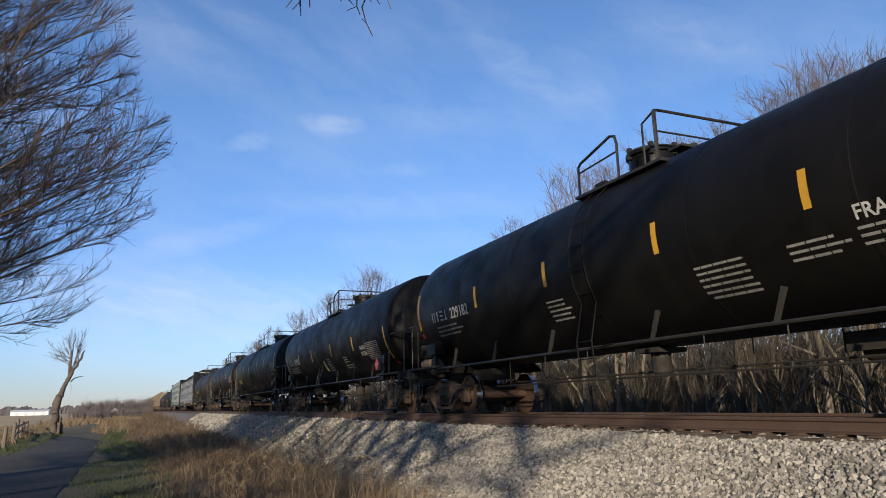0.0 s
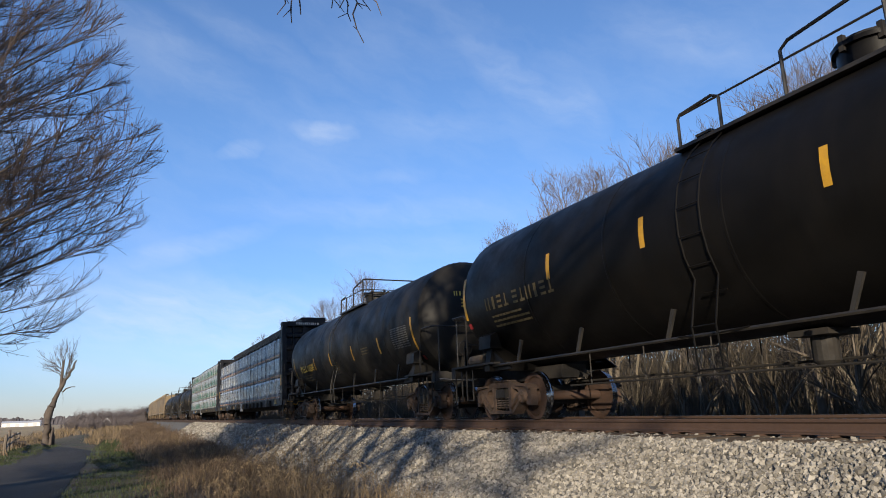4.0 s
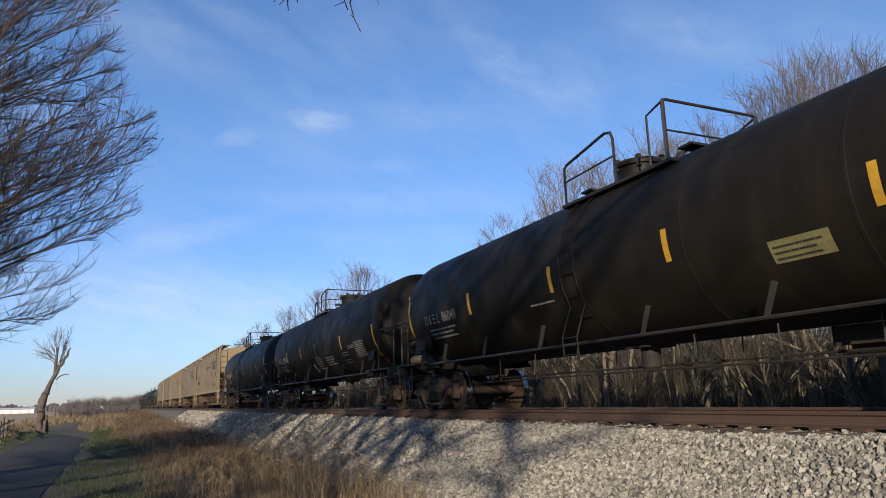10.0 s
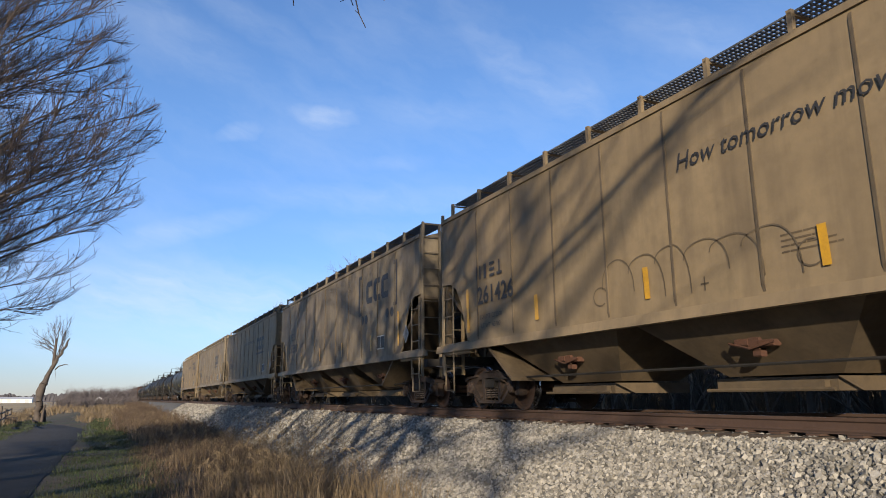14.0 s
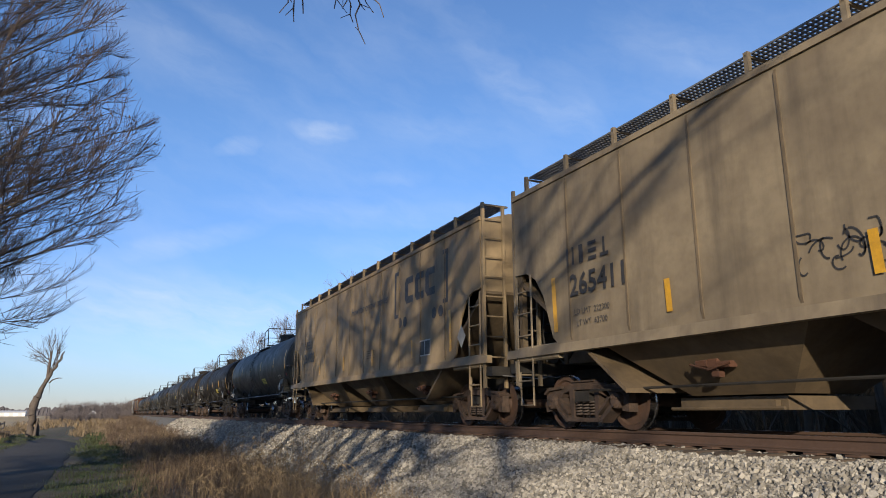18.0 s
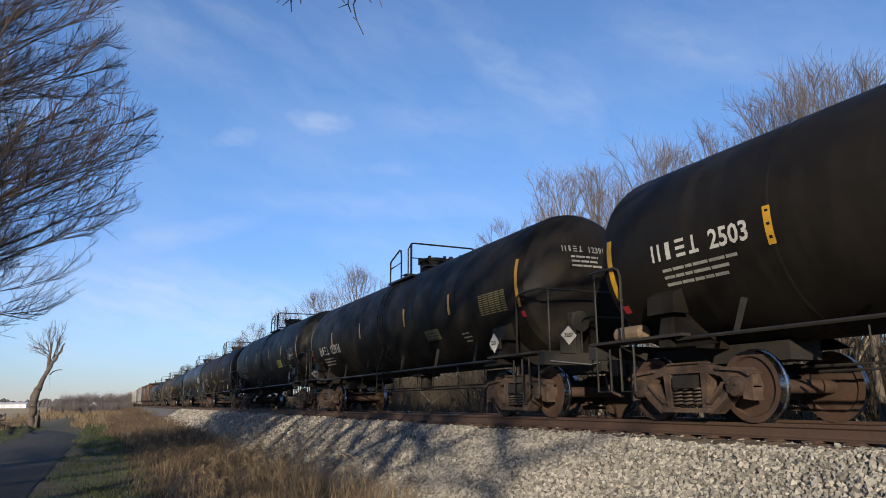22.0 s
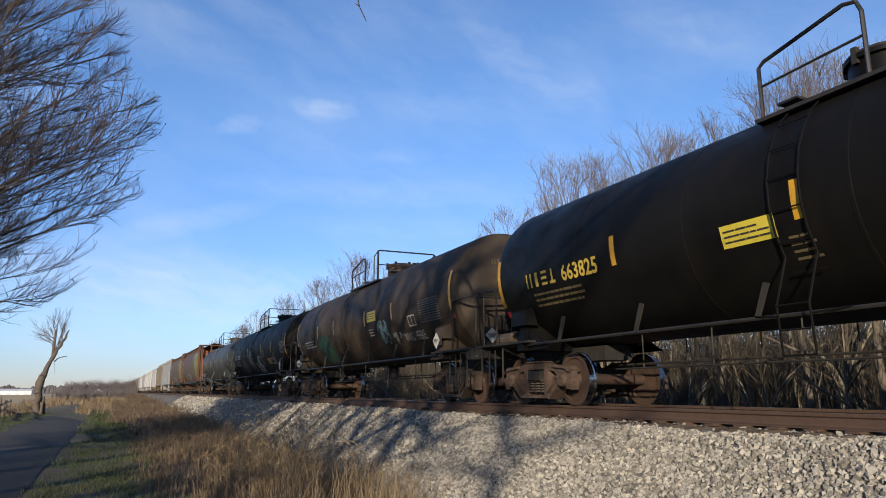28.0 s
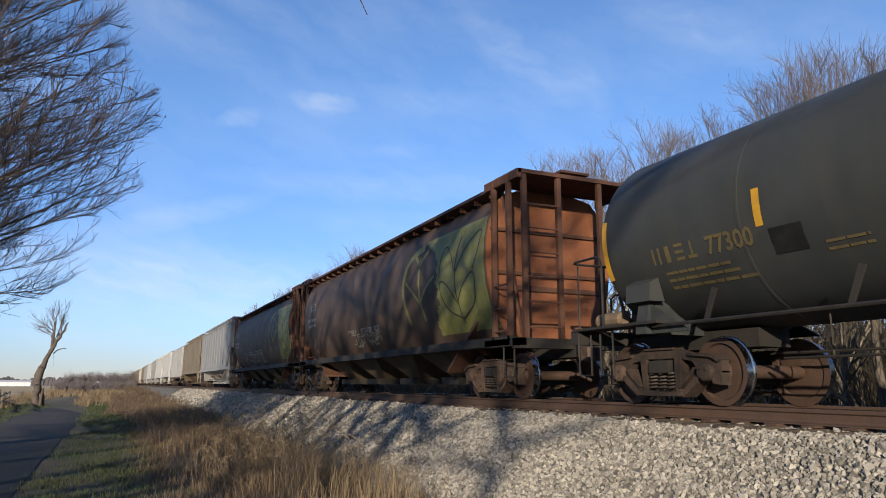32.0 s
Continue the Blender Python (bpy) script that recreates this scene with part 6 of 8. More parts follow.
        b.tube([(x0 + s * 0.52, -1.4, 0.86), (x0 + s * 0.56, -1.15, 0.86), (x0 + s * 0.56, -1.1, 0.72), (x0 + s * 0.56, -0.95, 0.72), (x0 + s * 0.56, -0.9, 0.84), (x0 + s * 0.56, -0.2, 0.86)], 0.022, 5)
        part("uncoupling_lever", b, M_YELLOW, car, "yellow uncoupling lever")
        b = Build()
        b.tube([(x0 - s * 0.1, -1.57, 0.72), (x0 - s * 0.1, -1.57, 0.42), (x0 - s * 0.52, -1.57, 0.42), (x0 - s * 0.52, -1.57, 0.72)], 0.02, 5)
        part("step", b, M_GRIMY, car)
        b = Build()
        b.tube([(x0 + s * 0.20, -1.5, 1.5), (x0 + s * 0.26, -1.5, 2.6)], 0.018, 5)
        b.tube([(x0 + s * 0.05, -1.6, 1.25), (x0 - s * 0.28, -1.6, 1.25)], 0.016, 5)
        part("grab_iron", b, M_GRIMY, car)
        bogie(car, s * 10.15)
        coupler(car, s * (L + 0.3), s)
        F = flat_face(-1.57)
        b = Build()
        for k in (0, 1):
            F.patch(b, x0 - s * 0.17 - 0.13 + k * 0.14, x0 - s * 0.17 - 0.02 + k * 0.14, 1.62, 2.12, 0.006)
        part("reflective_stripe", b, M_YELLOW, car)
        b = Build()
        F.poly(b, [(x0 - s * 0.1 + 0.1 * math.cos(a), 1.36 + 0.1 * math.sin(a)) for a in [k * math.pi / 8 for k in range(16)]])
        lab = part("round_label", b, M_WHITE, car)
        b = Build()
        F.patch(b, x0 - s * 0.1 - 0.06, x0 - s * 0.1 + 0.06, 1.39, 1.42, 0.010)
        F.patch(b, x0 - s * 0.1 - 0.018, x0 - s * 0.1 + 0.018, 1.30, 1.39, 0.010)
        part("label_mark", b, M_INK, lab)
        b = Build()
        F.poly(b, [(x0 - s * 0.15 - 0.13, bh - 0.36), (x0 - s * 0.15 + 0.13, bh - 0.30), (x0 - s * 0.15 + 0.13, bh - 0.2), (x0 - s * 0.15 - 0.1, bh - 0.26)])
        part("emblem", b, M_WHITE, car)
    # truss spine and top chord
    b = Build()
    for k in range(16):
        x = -11.2 + k * 1.493
        b.box(x - 0.06, x + 0.06, -0.08, 0.08, 1.02, bh - 0.1)
    part("truss_post", b, M_CB, car)
    b = Build()
    cw, ch = spec.get("chord", 0.62), spec.get("chord_top", 4.82)
    b.prism_x([(-cw, ch - 0.02), (-cw + 0.06, ch - 0.34), (cw - 0.06, ch - 0.34), (cw, ch - 0.02), (cw - 0.05, ch + 0.03), (-cw + 0.05, ch + 0.03)], -L + 0.3, L - 0.3)
    part("top_chord", b, M_CB, car)
    # straps
    zt = spec["load_top"]
    for k in range(19):
        x = -10.8 + k * 1.235
        zt = spec["load_top"] - (0.06 if x < -1.1 and spec.get("panel") else 0.0)
        b = Build()
        b.tube([(x + 0.12, -1.60, 0.9), (x + 0.06, -1.59, 1.6), (x, -1.59, zt - 0.05), (x - 0.01, -1.54, zt + 0.012), (x - 0.01, -cw, ch - 0.03)], 0.009, 4)
        part("tie_down_strap", b, M_STRAP, car)
        b = Build().box(x - 0.045, x + 0.045, -1.60, -1.52, zt - 0.07, zt + 0.004)
        part("corner_protector", b, M_STRAP, car)
    F = flat_face(-1.55)
    b = Build()
    F.blocks(b, spec["mark_x"], 0.77, 3, 0.30, 0.012)
    small(part("owner_mark", b, M_WHITE, car))
    b = Build()
    if spec.get("number_x"):
        for half, dx in zip((spec["number"][:2], spec["number"][2:]), spec["number_x"]):
            F.letter(b, half, spec["mark_x"] + dx, 0.77, 0.29, 0.012, bold=0.006)
    else:
        F.letter(b, spec["number"], spec["mark_x"] + 1.2, 0.77, 0.25, 0.012, bold=0.006)
    part("car_number", b, M_WHITE, car)
    for string, z in (("LD LMT  223800", 0.89), ("LT WT   62", 0.77)):
        b = Build()
        F.letter(b, string, spec["mark_x"] + 3.4, z, 0.12, 0.008)
        small(part("weight_stencil", b, M_WHITE, car))
    if spec.get("panel"):
        b = Build()
        F.patch(b, spec["mark_x"] - 0.08, spec["mark_x"] + 0.72, 0.73, 0.98, 0.006)
        part("sill_panel", b, M_BLUEPANEL, car, "blue painted panel")
    for x in spec.get("tape", (-10.4, -6.25, -3.75, -1.1, 1.6, 4.2, 7.4, 10.4)):
        if -0.3 < x - spec["mark_x"] < 2.4:
            continue
        b = Build()
        F.patch(b, x - 0.22, x + 0.22, 0.76, 0.9, 0.03)
        part("reflective_stripe", b, M_YELLOW, car)
    for x in spec.get("wide_tape", ()):
        b = Build()
        F.patch(b, x - 0.24, x + 0.24, 0.79, 0.995, 0.012)
        part("reflective_stripe", b, M_YELLOW, car)
    for x in spec.get("sheet", ()):
        b = Build()
        b.box(x - 0.23, x + 0.23, -1.585, -1.56, 0.70, 1.02)
        card = part("record_board", b, M_INK, car, "black board in a white frame")
        b = Build()
        for xa, xb, za, zb in ((-0.23, 0.23, 1.0, 1.02), (-0.23, 0.23, 0.70, 0.72), (-0.23, -0.21, 0.72, 1.0), (0.21, 0.23, 0.72, 1.0), (0.06, 0.075, 0.74, 0.98), (-0.15, -0.02, 0.9, 0.925), (-0.15, -0.05, 0.84, 0.865)):
            b.box(x + xa, x + xb, -1.589, -1.585, za, zb)
        small(part("frame_lines", b, M_DIMWHITE, card))
    b = Build().box(-0.3, 0.3, -1.64, -1.56, 0.55, 1.0)
    part("side_box", b, M_GREYCAR, car, "pale metal box on the sill")
    return car


BUNDLES = []


def wrap_sag(w, h, seed):
    """How far the slack wrap of a bundle stands out, with pleats drawn in towards its ends."""
    ph = seed * 7.31

    def sag(x, z):
        e = max(0.0, 1 - (w / 2 - abs(x)) / 0.42)
        return (0.024 * noise.noise(Vector((x * 1.9 + ph, z * 2.3, seed * 0.7))) + 0.014 * noise.noise(Vector((x * 5 + z * 3.1 + ph, z * 4, seed)))
                + e * 0.034 * noise.noise(Vector((x * 9 + z * 5 + ph, z * 1.2, 3.3))) - 0.03 * max(0.0, 1 - z / 0.07) - 0.03 * max(0.0, 1 - (h - z) / 0.07))
    return sag


def wrap_mesh(w, h, mat, sag):
    """A wrapped bundle: a slightly slack, puckered box, 1.5 m deep on the near side of the spine."""
    b = Build()
    nx, nz = max(8, int(w / 0.075)), 11
    vs = [(-w / 2 + w * i / nx, -1.545 - sag(-w / 2 + w * i / nx, h * j / nz), h * j / nz) for i in range(nx + 1) for j in range(nz + 1)]
    m = nz + 1
    fs = [(i * m + j, (i + 1) * m + j, (i + 1) * m + j + 1, i * m + j + 1) for i in range(nx) for j in range(nz)]
    n0 = len(vs)
    vs += [(-w / 2 + w * i / nx, -0.12, h * j / nz) for i in range(nx + 1) for j in (0, nz)]
    for i in range(nx):
        a, c = i * m, (i + 1) * m
        p, q = n0 + 2 * i, n0 + 2 * (i + 1)
        fs += [(a + nz, c + nz, q + 1, p + 1), (a, p, q, c), (p, p + 1, q + 1, q)]
    for i, flip in ((0, False), (nx, True)):
        loop = [i * m + j for j in range(m)] + [n0 + 2 * i + 1, n0 + 2 * i]
        fs.append(tuple(loop if flip else loop[::-1]))
    b.add(vs, fs)
    return b.mesh("wrap", mat, True, 50)


def print_quad(F, b, pts, lift=0.011, cell=0.07):
    """Ink on a slack wrap: a four-cornered patch in small cells that follow the folds."""
    (xa, za), (xb, zb), (xc, zc), (xd, zd) = pts
    n = max(1, int(max(math.hypot(xb - xa, zb - za), math.hypot(xc - xd, zc - zd)) / cell))
    m = max(1, int(max(math.hypot(xd - xa, zd - za), math.hypot(xc - xb, zc - zb)) / cell))
    vs = []
    for j in range(m + 1):
        for i in range(n + 1):
            u, v = i / n, j / m
            vs.append(F.place((xa * (1 - u) + xb * u) * (1 - v) + (xd * (1 - u) + xc * u) * v, (za * (1 - u) + zb * u) * (1 - v) + (zd * (1 - u) + zc * u) * v, lift))
    b.add(vs, [(j * (n + 1) + i, j * (n + 1) + i + 1, (j + 1) * (n + 1) + i + 1, (j + 1) * (n + 1) + i) for j in range(m) for i in range(n)])


def bar_word(F, b, x, z, length, high, rng, lean=0.25):
    """A printed word as upright bars of its size."""
    q = x
    while q < x + length:
        wd = rng.choice((0.6, 0.75, 0.9)) * high * 0.42
        hh = high if q == x or rng.random() < 0.3 else high * 0.68
        print_quad(F, b, [(q, z), (q + wd * 0.34, z), (q + wd * 0.34 + lean * hh, z + hh), (q + lean * hh, z + hh)])
        print_quad(F, b, [(q + wd * 0.34, z), (q + wd, z), (q + wd, z + hh * 0.2), (q + wd * 0.34, z + hh * 0.2)])
        print_quad(F, b, [(q + wd * 0.72, z + 0.002), (q + wd, z + 0.002), (q + wd + lean * hh * 0.9, z + hh * 0.68), (q + wd * 0.72 + lean * hh * 0.9, z + hh * 0.68)])
        q += wd + high * 0.16


# the green mark: a gabled block between two wings, each piece four corners
HOUSE = (((0.0, 0.02), (0.15, 0.0), (0.15, 0.52), (0.0, 0.60)), ((0.15, 0.0), (0.22, 0.0), (0.22, 0.10), (0.15, 0.10)), ((0.22, 0.0), (0.50, 0.0), (0.50, 1.0), (0.22, 0.78)),
         ((0.50, 0.0), (0.78, 0.0), (0.78, 0.88), (0.50, 1.0)), ((0.78, 0.0), (1.0, 0.0), (1.0, 0.10), (0.78, 0.10)), ((0.86, 0.10), (1.0, 0.10), (1.0, 0.68), (0.86, 0.80)))


def bundle(kind, u, z, w, h, seed):
    """One wrapped bundle of a load, with its print drawn as plain shapes."""
    rng = random.Random(seed)
    th = new("lumber_bundle")
    sag = wrap_sag(w, h - 0.05, seed)
    F = Face(lambda x, zz, lift: (x, -1.545 - sag(x, zz) - lift, zz))
    if kind == "green":
        tagged(th, "white plastic wrapped lumber bundle with green print on flat car", "lumber bundle", group="lumber load")
        shared("wrap", wrap_mesh(w, h - 0.05, M_WRAP, sag), th)
        x = -w / 2 + rng.uniform(0.02, 0.6)
        words = Build()
        if x > -w / 2 + 0.35:
            bar_word(F, words, -w / 2 + 0.06, 0.27, x + w / 2 - 0.2, 0.11, rng)
            b = Build()
            print_quad(F, b, [(-w / 2 + 0.03, 0.08), (x - 0.06, 0.08), (x - 0.06, 0.16), (-w / 2 + 0.03, 0.16)])
            part("print_bar", b, M_GREEN, th)
        while x < w / 2 - 0.3:
            s, t = min(0.60, w / 2 - 0.03 - x), 0.46
            b = Build()
            for quad in HOUSE:
                if max(px for px, _ in quad) * 0.60 <= s + 0.01:
                    print_quad(F, b, [(x + 0.60 * px, 0.13 + t * pz) for px, pz in quad])
            small(part("emblem", b, M_GREEN, th))
            xw = x + 0.66
            ww = min(0.56, w / 2 - 0.06 - xw)
            if ww > 0.12:
                bar_word(F, words, xw, 0.27, ww - 0.05, 0.11, rng)
                b = Build()
                print_quad(F, b, [(xw - 0.02, 0.08), (xw + ww, 0.08), (xw + ww, 0.16), (xw - 0.02, 0.16)])
                part("print_bar", b, M_GREEN, th)
            x += 1.25
        small(part("print_lettering", words, M_LOGO, th))
        for k in range(4):
            xx = -w / 2 + w * (k + 0.5) / 4
            part("batten", Build().box(xx - 0.05, xx + 0.05, -1.46, -0.15, h - 0.05, h - 0.004), M_LUMBER, th)
    else:
        tagged(th, "silver-grey wrapped panel bundle with navy print on flat car", "panel bundle", group="panel load")
        shared("wrap", wrap_mesh(w, h - 0.04, M_WRAP_DULL, sag), th)
        a, c = -w / 2 + 0.015, w / 2 - 0.015
        b = Build()
        print_quad(F, b, [(a, 0.12), (c, 0.12), (c, 0.245), (a, 0.245)])
        part("print_band", b, M_NAVY, th)
        b = Build()
        for q in (a + 0.22 + rng.uniform(0, 0.1), c - 0.2):
            print_quad(F, b, [(q, 0.14), (q + 0.075, 0.14), (q + 0.075, 0.225), (q, 0.225)], 0.014)
        part("print_label", b, M_DIMWHITE, th)
        b = Build()
        print_quad(F, b, [(a, 0.055), (c, 0.055), (c, 0.08), (a, 0.08)])
        part("print_line", b, M_ORANGEPRINT, th)
        x = a + rng.uniform(0.05, 0.16)
        b = Build()
        bar_word(F, b, x + 0.26, h * 0.755, 0.56, 0.115, rng, 0.0)
        small(part("print_line", b, M_LOGO, th))
        b = Build()
        for k in range(5):
            q, zz = x, h * 0.66 - k * 0.062
            while q < x + rng.uniform(0.72, 0.9):
                wd = rng.uniform(0.05, 0.16)
                print_quad(F, b, [(q, zz), (q + wd, zz), (q + wd, zz + 0.026), (q, zz + 0.026)])
                q += wd + 0.03
        small(part("print_lettering", b, M_GREYPRINT, th))
        b = Build()
        print_quad(F, b, [(x, h * 0.74), (x + 0.05, h * 0.74), (x + 0.05, h * 0.74 + 0.17), (x, h * 0.74 + 0.17)])
        print_quad(F, b, [(x + 0.05, h * 0.74), (x + 0.19, h * 0.74), (x + 0.19, h * 0.74 + 0.05), (x + 0.05, h * 0.74 + 0.05)])
        print_quad(F, b, [(x + 0.09, h * 0.74 + 0.08), (x + 0.2, h * 0.74 + 0.08), (x + 0.2, h * 0.74 + 0.17), (x + 0.09, h * 0.74 + 0.17)])
        small(part("emblem", b, M_LOGO, th))
        for k in (0.25, 0.75):
            b = Build().tube([(-w / 2 + w * k, -1.585, 0.0), (-w / 2 + w * k, -1.585, h - 0.03)], 0.003, 4)
            part("band_strap", b, M_STRAP, th)
        for k in range(3):
            xx = -w / 2 + w * (k + 0.5) / 3
            part("batten", Build().box(xx - 0.05, xx + 0.05, -1.44, -0.15, h - 0.04, h - 0.004), M_LUMBER, th)
    BUNDLES.append((th, u, z))


def panel_load(u):
    """Three tiers of panel bundles on one flat car."""
    for tier, (z, h) in enumerate(((1.034, 1.0), (2.036, 0.98), (3.018, 0.92))):
        n = 18
        w = 23.2 / n
        for i in range(n):
            bundle("panel", u - 11.6 + w * (i + 0.5), z, w - 0.02, h, 100 + tier * 40 + i)


def lumber_load(u):
    """Four tiers of lumber bundles in two stacks, one a little lower, with a gap amidships."""
    for tier, (z, h) in enumerate(((1.034, 0.86), (1.896, 0.86), (2.758, 0.87), (3.63, 0.87))):
        for start, end, n, drop in ((-11.65, -1.35, 4, 0.06), (-0.9, 11.6, 5, 0.0)):
            w = (end - start) / n
            for i in range(n):
                off = (0.0, 0.06, -0.05, 0.03)[tier]
                bundle("green", u + start + w * (i + 0.5) + off, z, w - 0.04, h - (drop if tier == 3 else 0), 300 + tier * 20 + i + (10 if start > -5 else 0))


# ------------------------------------------------------------------ trees and brush
def grow(b_thick, b_thin, p, d, length, radius, level, rng, lift=0.08, wander=0.16, thick=0.025, children=(7, 6, 5), spread=(0.55, 0.75, 0.8), shrink=(0.55, 0.5, 0.45), segs=(7, 5, 4, 3), clear=0.30):
    """One limb and all that grows from it. level 0 is the stem."""
    n = segs[min(level, len(segs) - 1)]
    pts, dirs = [p.copy()], [d.copy()]
    step = length / n
    for i in range(n):
        d = (d + Vector((rng.gauss(0, wander), rng.gauss(0, wander), rng.gauss(0, wander * 0.7) + lift))).normalized()
        p = p + d * step
        pts.append(p.copy())
        dirs.append(d.copy())
    tip = radius * (0.25 if level else 0.35)
    target = b_thick if radius > thick else b_thin
    target.tube(pts, radius, 7 if radius > 0.12 else (5 if radius > 0.03 else 3), max(tip, 0.0035), cap=False)
    if level >= len(children):
        return
    count = children[level]
    for k in range(count):
        f = rng.uniform(clear if level == 0 else 0.18, 1.0) if k else 1.0
        i = min(n - 1, int(f * n))
        base = pts[i].lerp(pts[i + 1], f * n - i) if i < n else pts[n]
        axis_d = dirs[min(n, i + 1)]
        side = axis_d.orthogonal().normalized()
        side.rotate(Matrix.Rotation(rng.uniform(0, 2 * math.pi), 3, axis_d))
        a = spread[min(level, len(spread) - 1)] * rng.uniform(0.6, 1.25)
        nd = (axis_d * math.cos(a) + side * math.sin(a) + Vector((0, 0, 0.12))).normalized()
        rad = (radius * (1 - 0.65 * f)) * rng.uniform(0.5, 0.72)
        grow(b_thick, b_thin, base, nd, length * shrink[min(level, len(shrink) - 1)] * rng.uniform(0.7, 1.2), max(rad, 0.005), level + 1, rng, lift, wander, thick, children, spread, shrink, segs)


def bare_tree(name, seed, height, radius, bark, twig, label, children=(11, 7, 5), spread=(0.6, 0.75, 0.8), lean=(0, 0), lift=0.06, clear=0.30):
    rng = random.Random(seed)
    trunk, twigs = Build(), Build()
    grow(trunk, twigs, Vector((0, 0, -0.25)), Vector((lean[0], lean[1], 1)).normalized(), height * 0.72, radius, 0, rng, lift=lift, children=children, spread=spread, thick=0.03, clear=clear)
    th = new(name)
    tagged(th, label, "tree")
    part("trunk", trunk, bark, th, smooth=True, angle=60)
    part("crown", twigs, twig, th, "fine bare winter twigs")
    return th


def crown_tree(name, seed, height, base, radius, stem_r, bark, twig_mat, label, limbs=16, fine=(8, 7, 1), twig_r=0.011, rise=(30, 72), heavy=1.0):
    """A bare winter tree: limbs that sweep up from the stem, and twigs that end along a rounded, ragged crown."""
    rng = random.Random(seed)
    wood, twigs = Build(), Build()
    lean = Vector((rng.uniform(-0.6, 0.6), rng.uniform(-0.6, 0.6), 0))
    stem = [Vector((0, 0, -0.3))] + [lean * f ** 1.5 + Vector((rng.gauss(0, 0.06), rng.gauss(0, 0.06), height * 0.86 * f)) for f in (0.12, 0.25, 0.4, 0.55, 0.7, 0.85, 1.0)]
    wood.tube(stem, stem_r, 8, stem_r * 0.16, cap=False)
    mid = base + (height - base) * 0.52
    off = Vector((seed * 3.7, seed * 1.3, 0))

    def inside(p):
        q = p - lean * 0.6
        t = (q.z - mid) / ((height - mid) if q.z > mid else (mid - base + 0.5))
        edge = radius * math.sqrt(max(0.0, 1 - t * t)) * (0.9 + 0.34 * noise.noise(p * 0.5 + off))
        return math.hypot(q.x, q.y) < edge

    def limb(p, d, length, n, r, bend, wander, out, sides):
        pts, dirs = [p.copy()], [d.copy()]
        for _ in range(n):
            d = (d + Vector((rng.gauss(0, wander), rng.gauss(0, wander), rng.gauss(bend, wander * 0.6)))).normalized()
            e = pts[-1] + d * (length / n)
            if not inside(e) and len(pts) > 1:
                break
            pts.append(e)
            dirs.append(d.copy())
        out.tube(pts, r, sides, max(r * 0.3, 0.004), cap=False)
        return pts, dirs

    def along(pts, dirs, f):
        n = len(pts) - 1
        i = min(n - 1, int(f * n))
        return pts[i].lerp(pts[i + 1], f * n - i), dirs[i + 1]

    def fork(ax, a):
        side = ax.orthogonal().normalized()
        side.rotate(Matrix.Rotation(rng.uniform(0, 6.283), 3, ax))
        return (ax * math.cos(a) + side * math.sin(a) + Vector((0, 0, 0.16))).normalized()

    for k in range(limbs):
        f = (k + rng.random() * 0.8) / limbs
        z = base * 0.9 + (height * 0.84 - base * 0.9) * f ** 1.15
        g = z / (height * 0.86)
        p = lean * g ** 1.5 + Vector((0, 0, z))
        el = radians(rise[0] + (rise[1] - rise[0]) * f + rng.uniform(-9, 9))
        az = k * 2.39996 + rng.uniform(-0.3, 0.3)
        d = Vector((math.cos(az) * math.cos(el), math.sin(az) * math.cos(el), math.sin(el)))
        r1 = stem_r * heavy * (0.42 - 0.22 * f)
        pts, dirs = limb(p, d, radius * 1.7, 8, r1, 0.045, 0.08, wood, 5)
        for j in range(fine[0]):
            q, ax = along(pts, dirs, 0.15 + 0.85 * (j + rng.random()) / fine[0])
            p2, d2 = limb(q, fork(ax, rng.uniform(0.35, 0.8)), radius * rng.uniform(0.4, 0.75), 4, r1 * 0.28, 0.05, 0.11, twigs, 4)
            for m in range(fine[1]):
                q, ax = along(p2, d2, 0.1 + 0.9 * (m + rng.random()) / fine[1])
                p3, d3 = limb(q, fork(ax, rng.uniform(0.3, 0.75)), radius * rng.uniform(0.16, 0.34), 2, twig_r, 0.07, 0.14, twigs, 3)
                for w in range(fine[2]):
                    q, ax = along(p3, d3, rng.uniform(0.3, 0.9))
                    limb(q, fork(ax, rng.uniform(0.3, 0.7)), radius * rng.uniform(0.08, 0.16), 1, twig_r * 0.7, 0.05, 0.1, twigs, 3)
    th = new(name)
    tagged(th, label, "tree")
    part("trunk", wood, bark, th, smooth=True, angle=60)
    part("crown", twigs, twig_mat, th, "fine bare winter twigs")
    return th


def place(ob, x, y, scale=1.0, turn=0.0, z=None, lean=0.0):
    ob.matrix_basis = Matrix.Translation((x, y, ground_z(x, y) if z is None else z)) @ Matrix.Rotation(lean, 4, "Y") @ Matrix.Rotation(turn, 4, "Z") @ Matrix.Scale(scale, 4)


def again(ob, x, y, scale=1.0, turn=0.0, z=None, lean=0.0):
    o = copy_thing(ob, Matrix())
    place(o, x, y, scale, turn, z, lean)
    return o


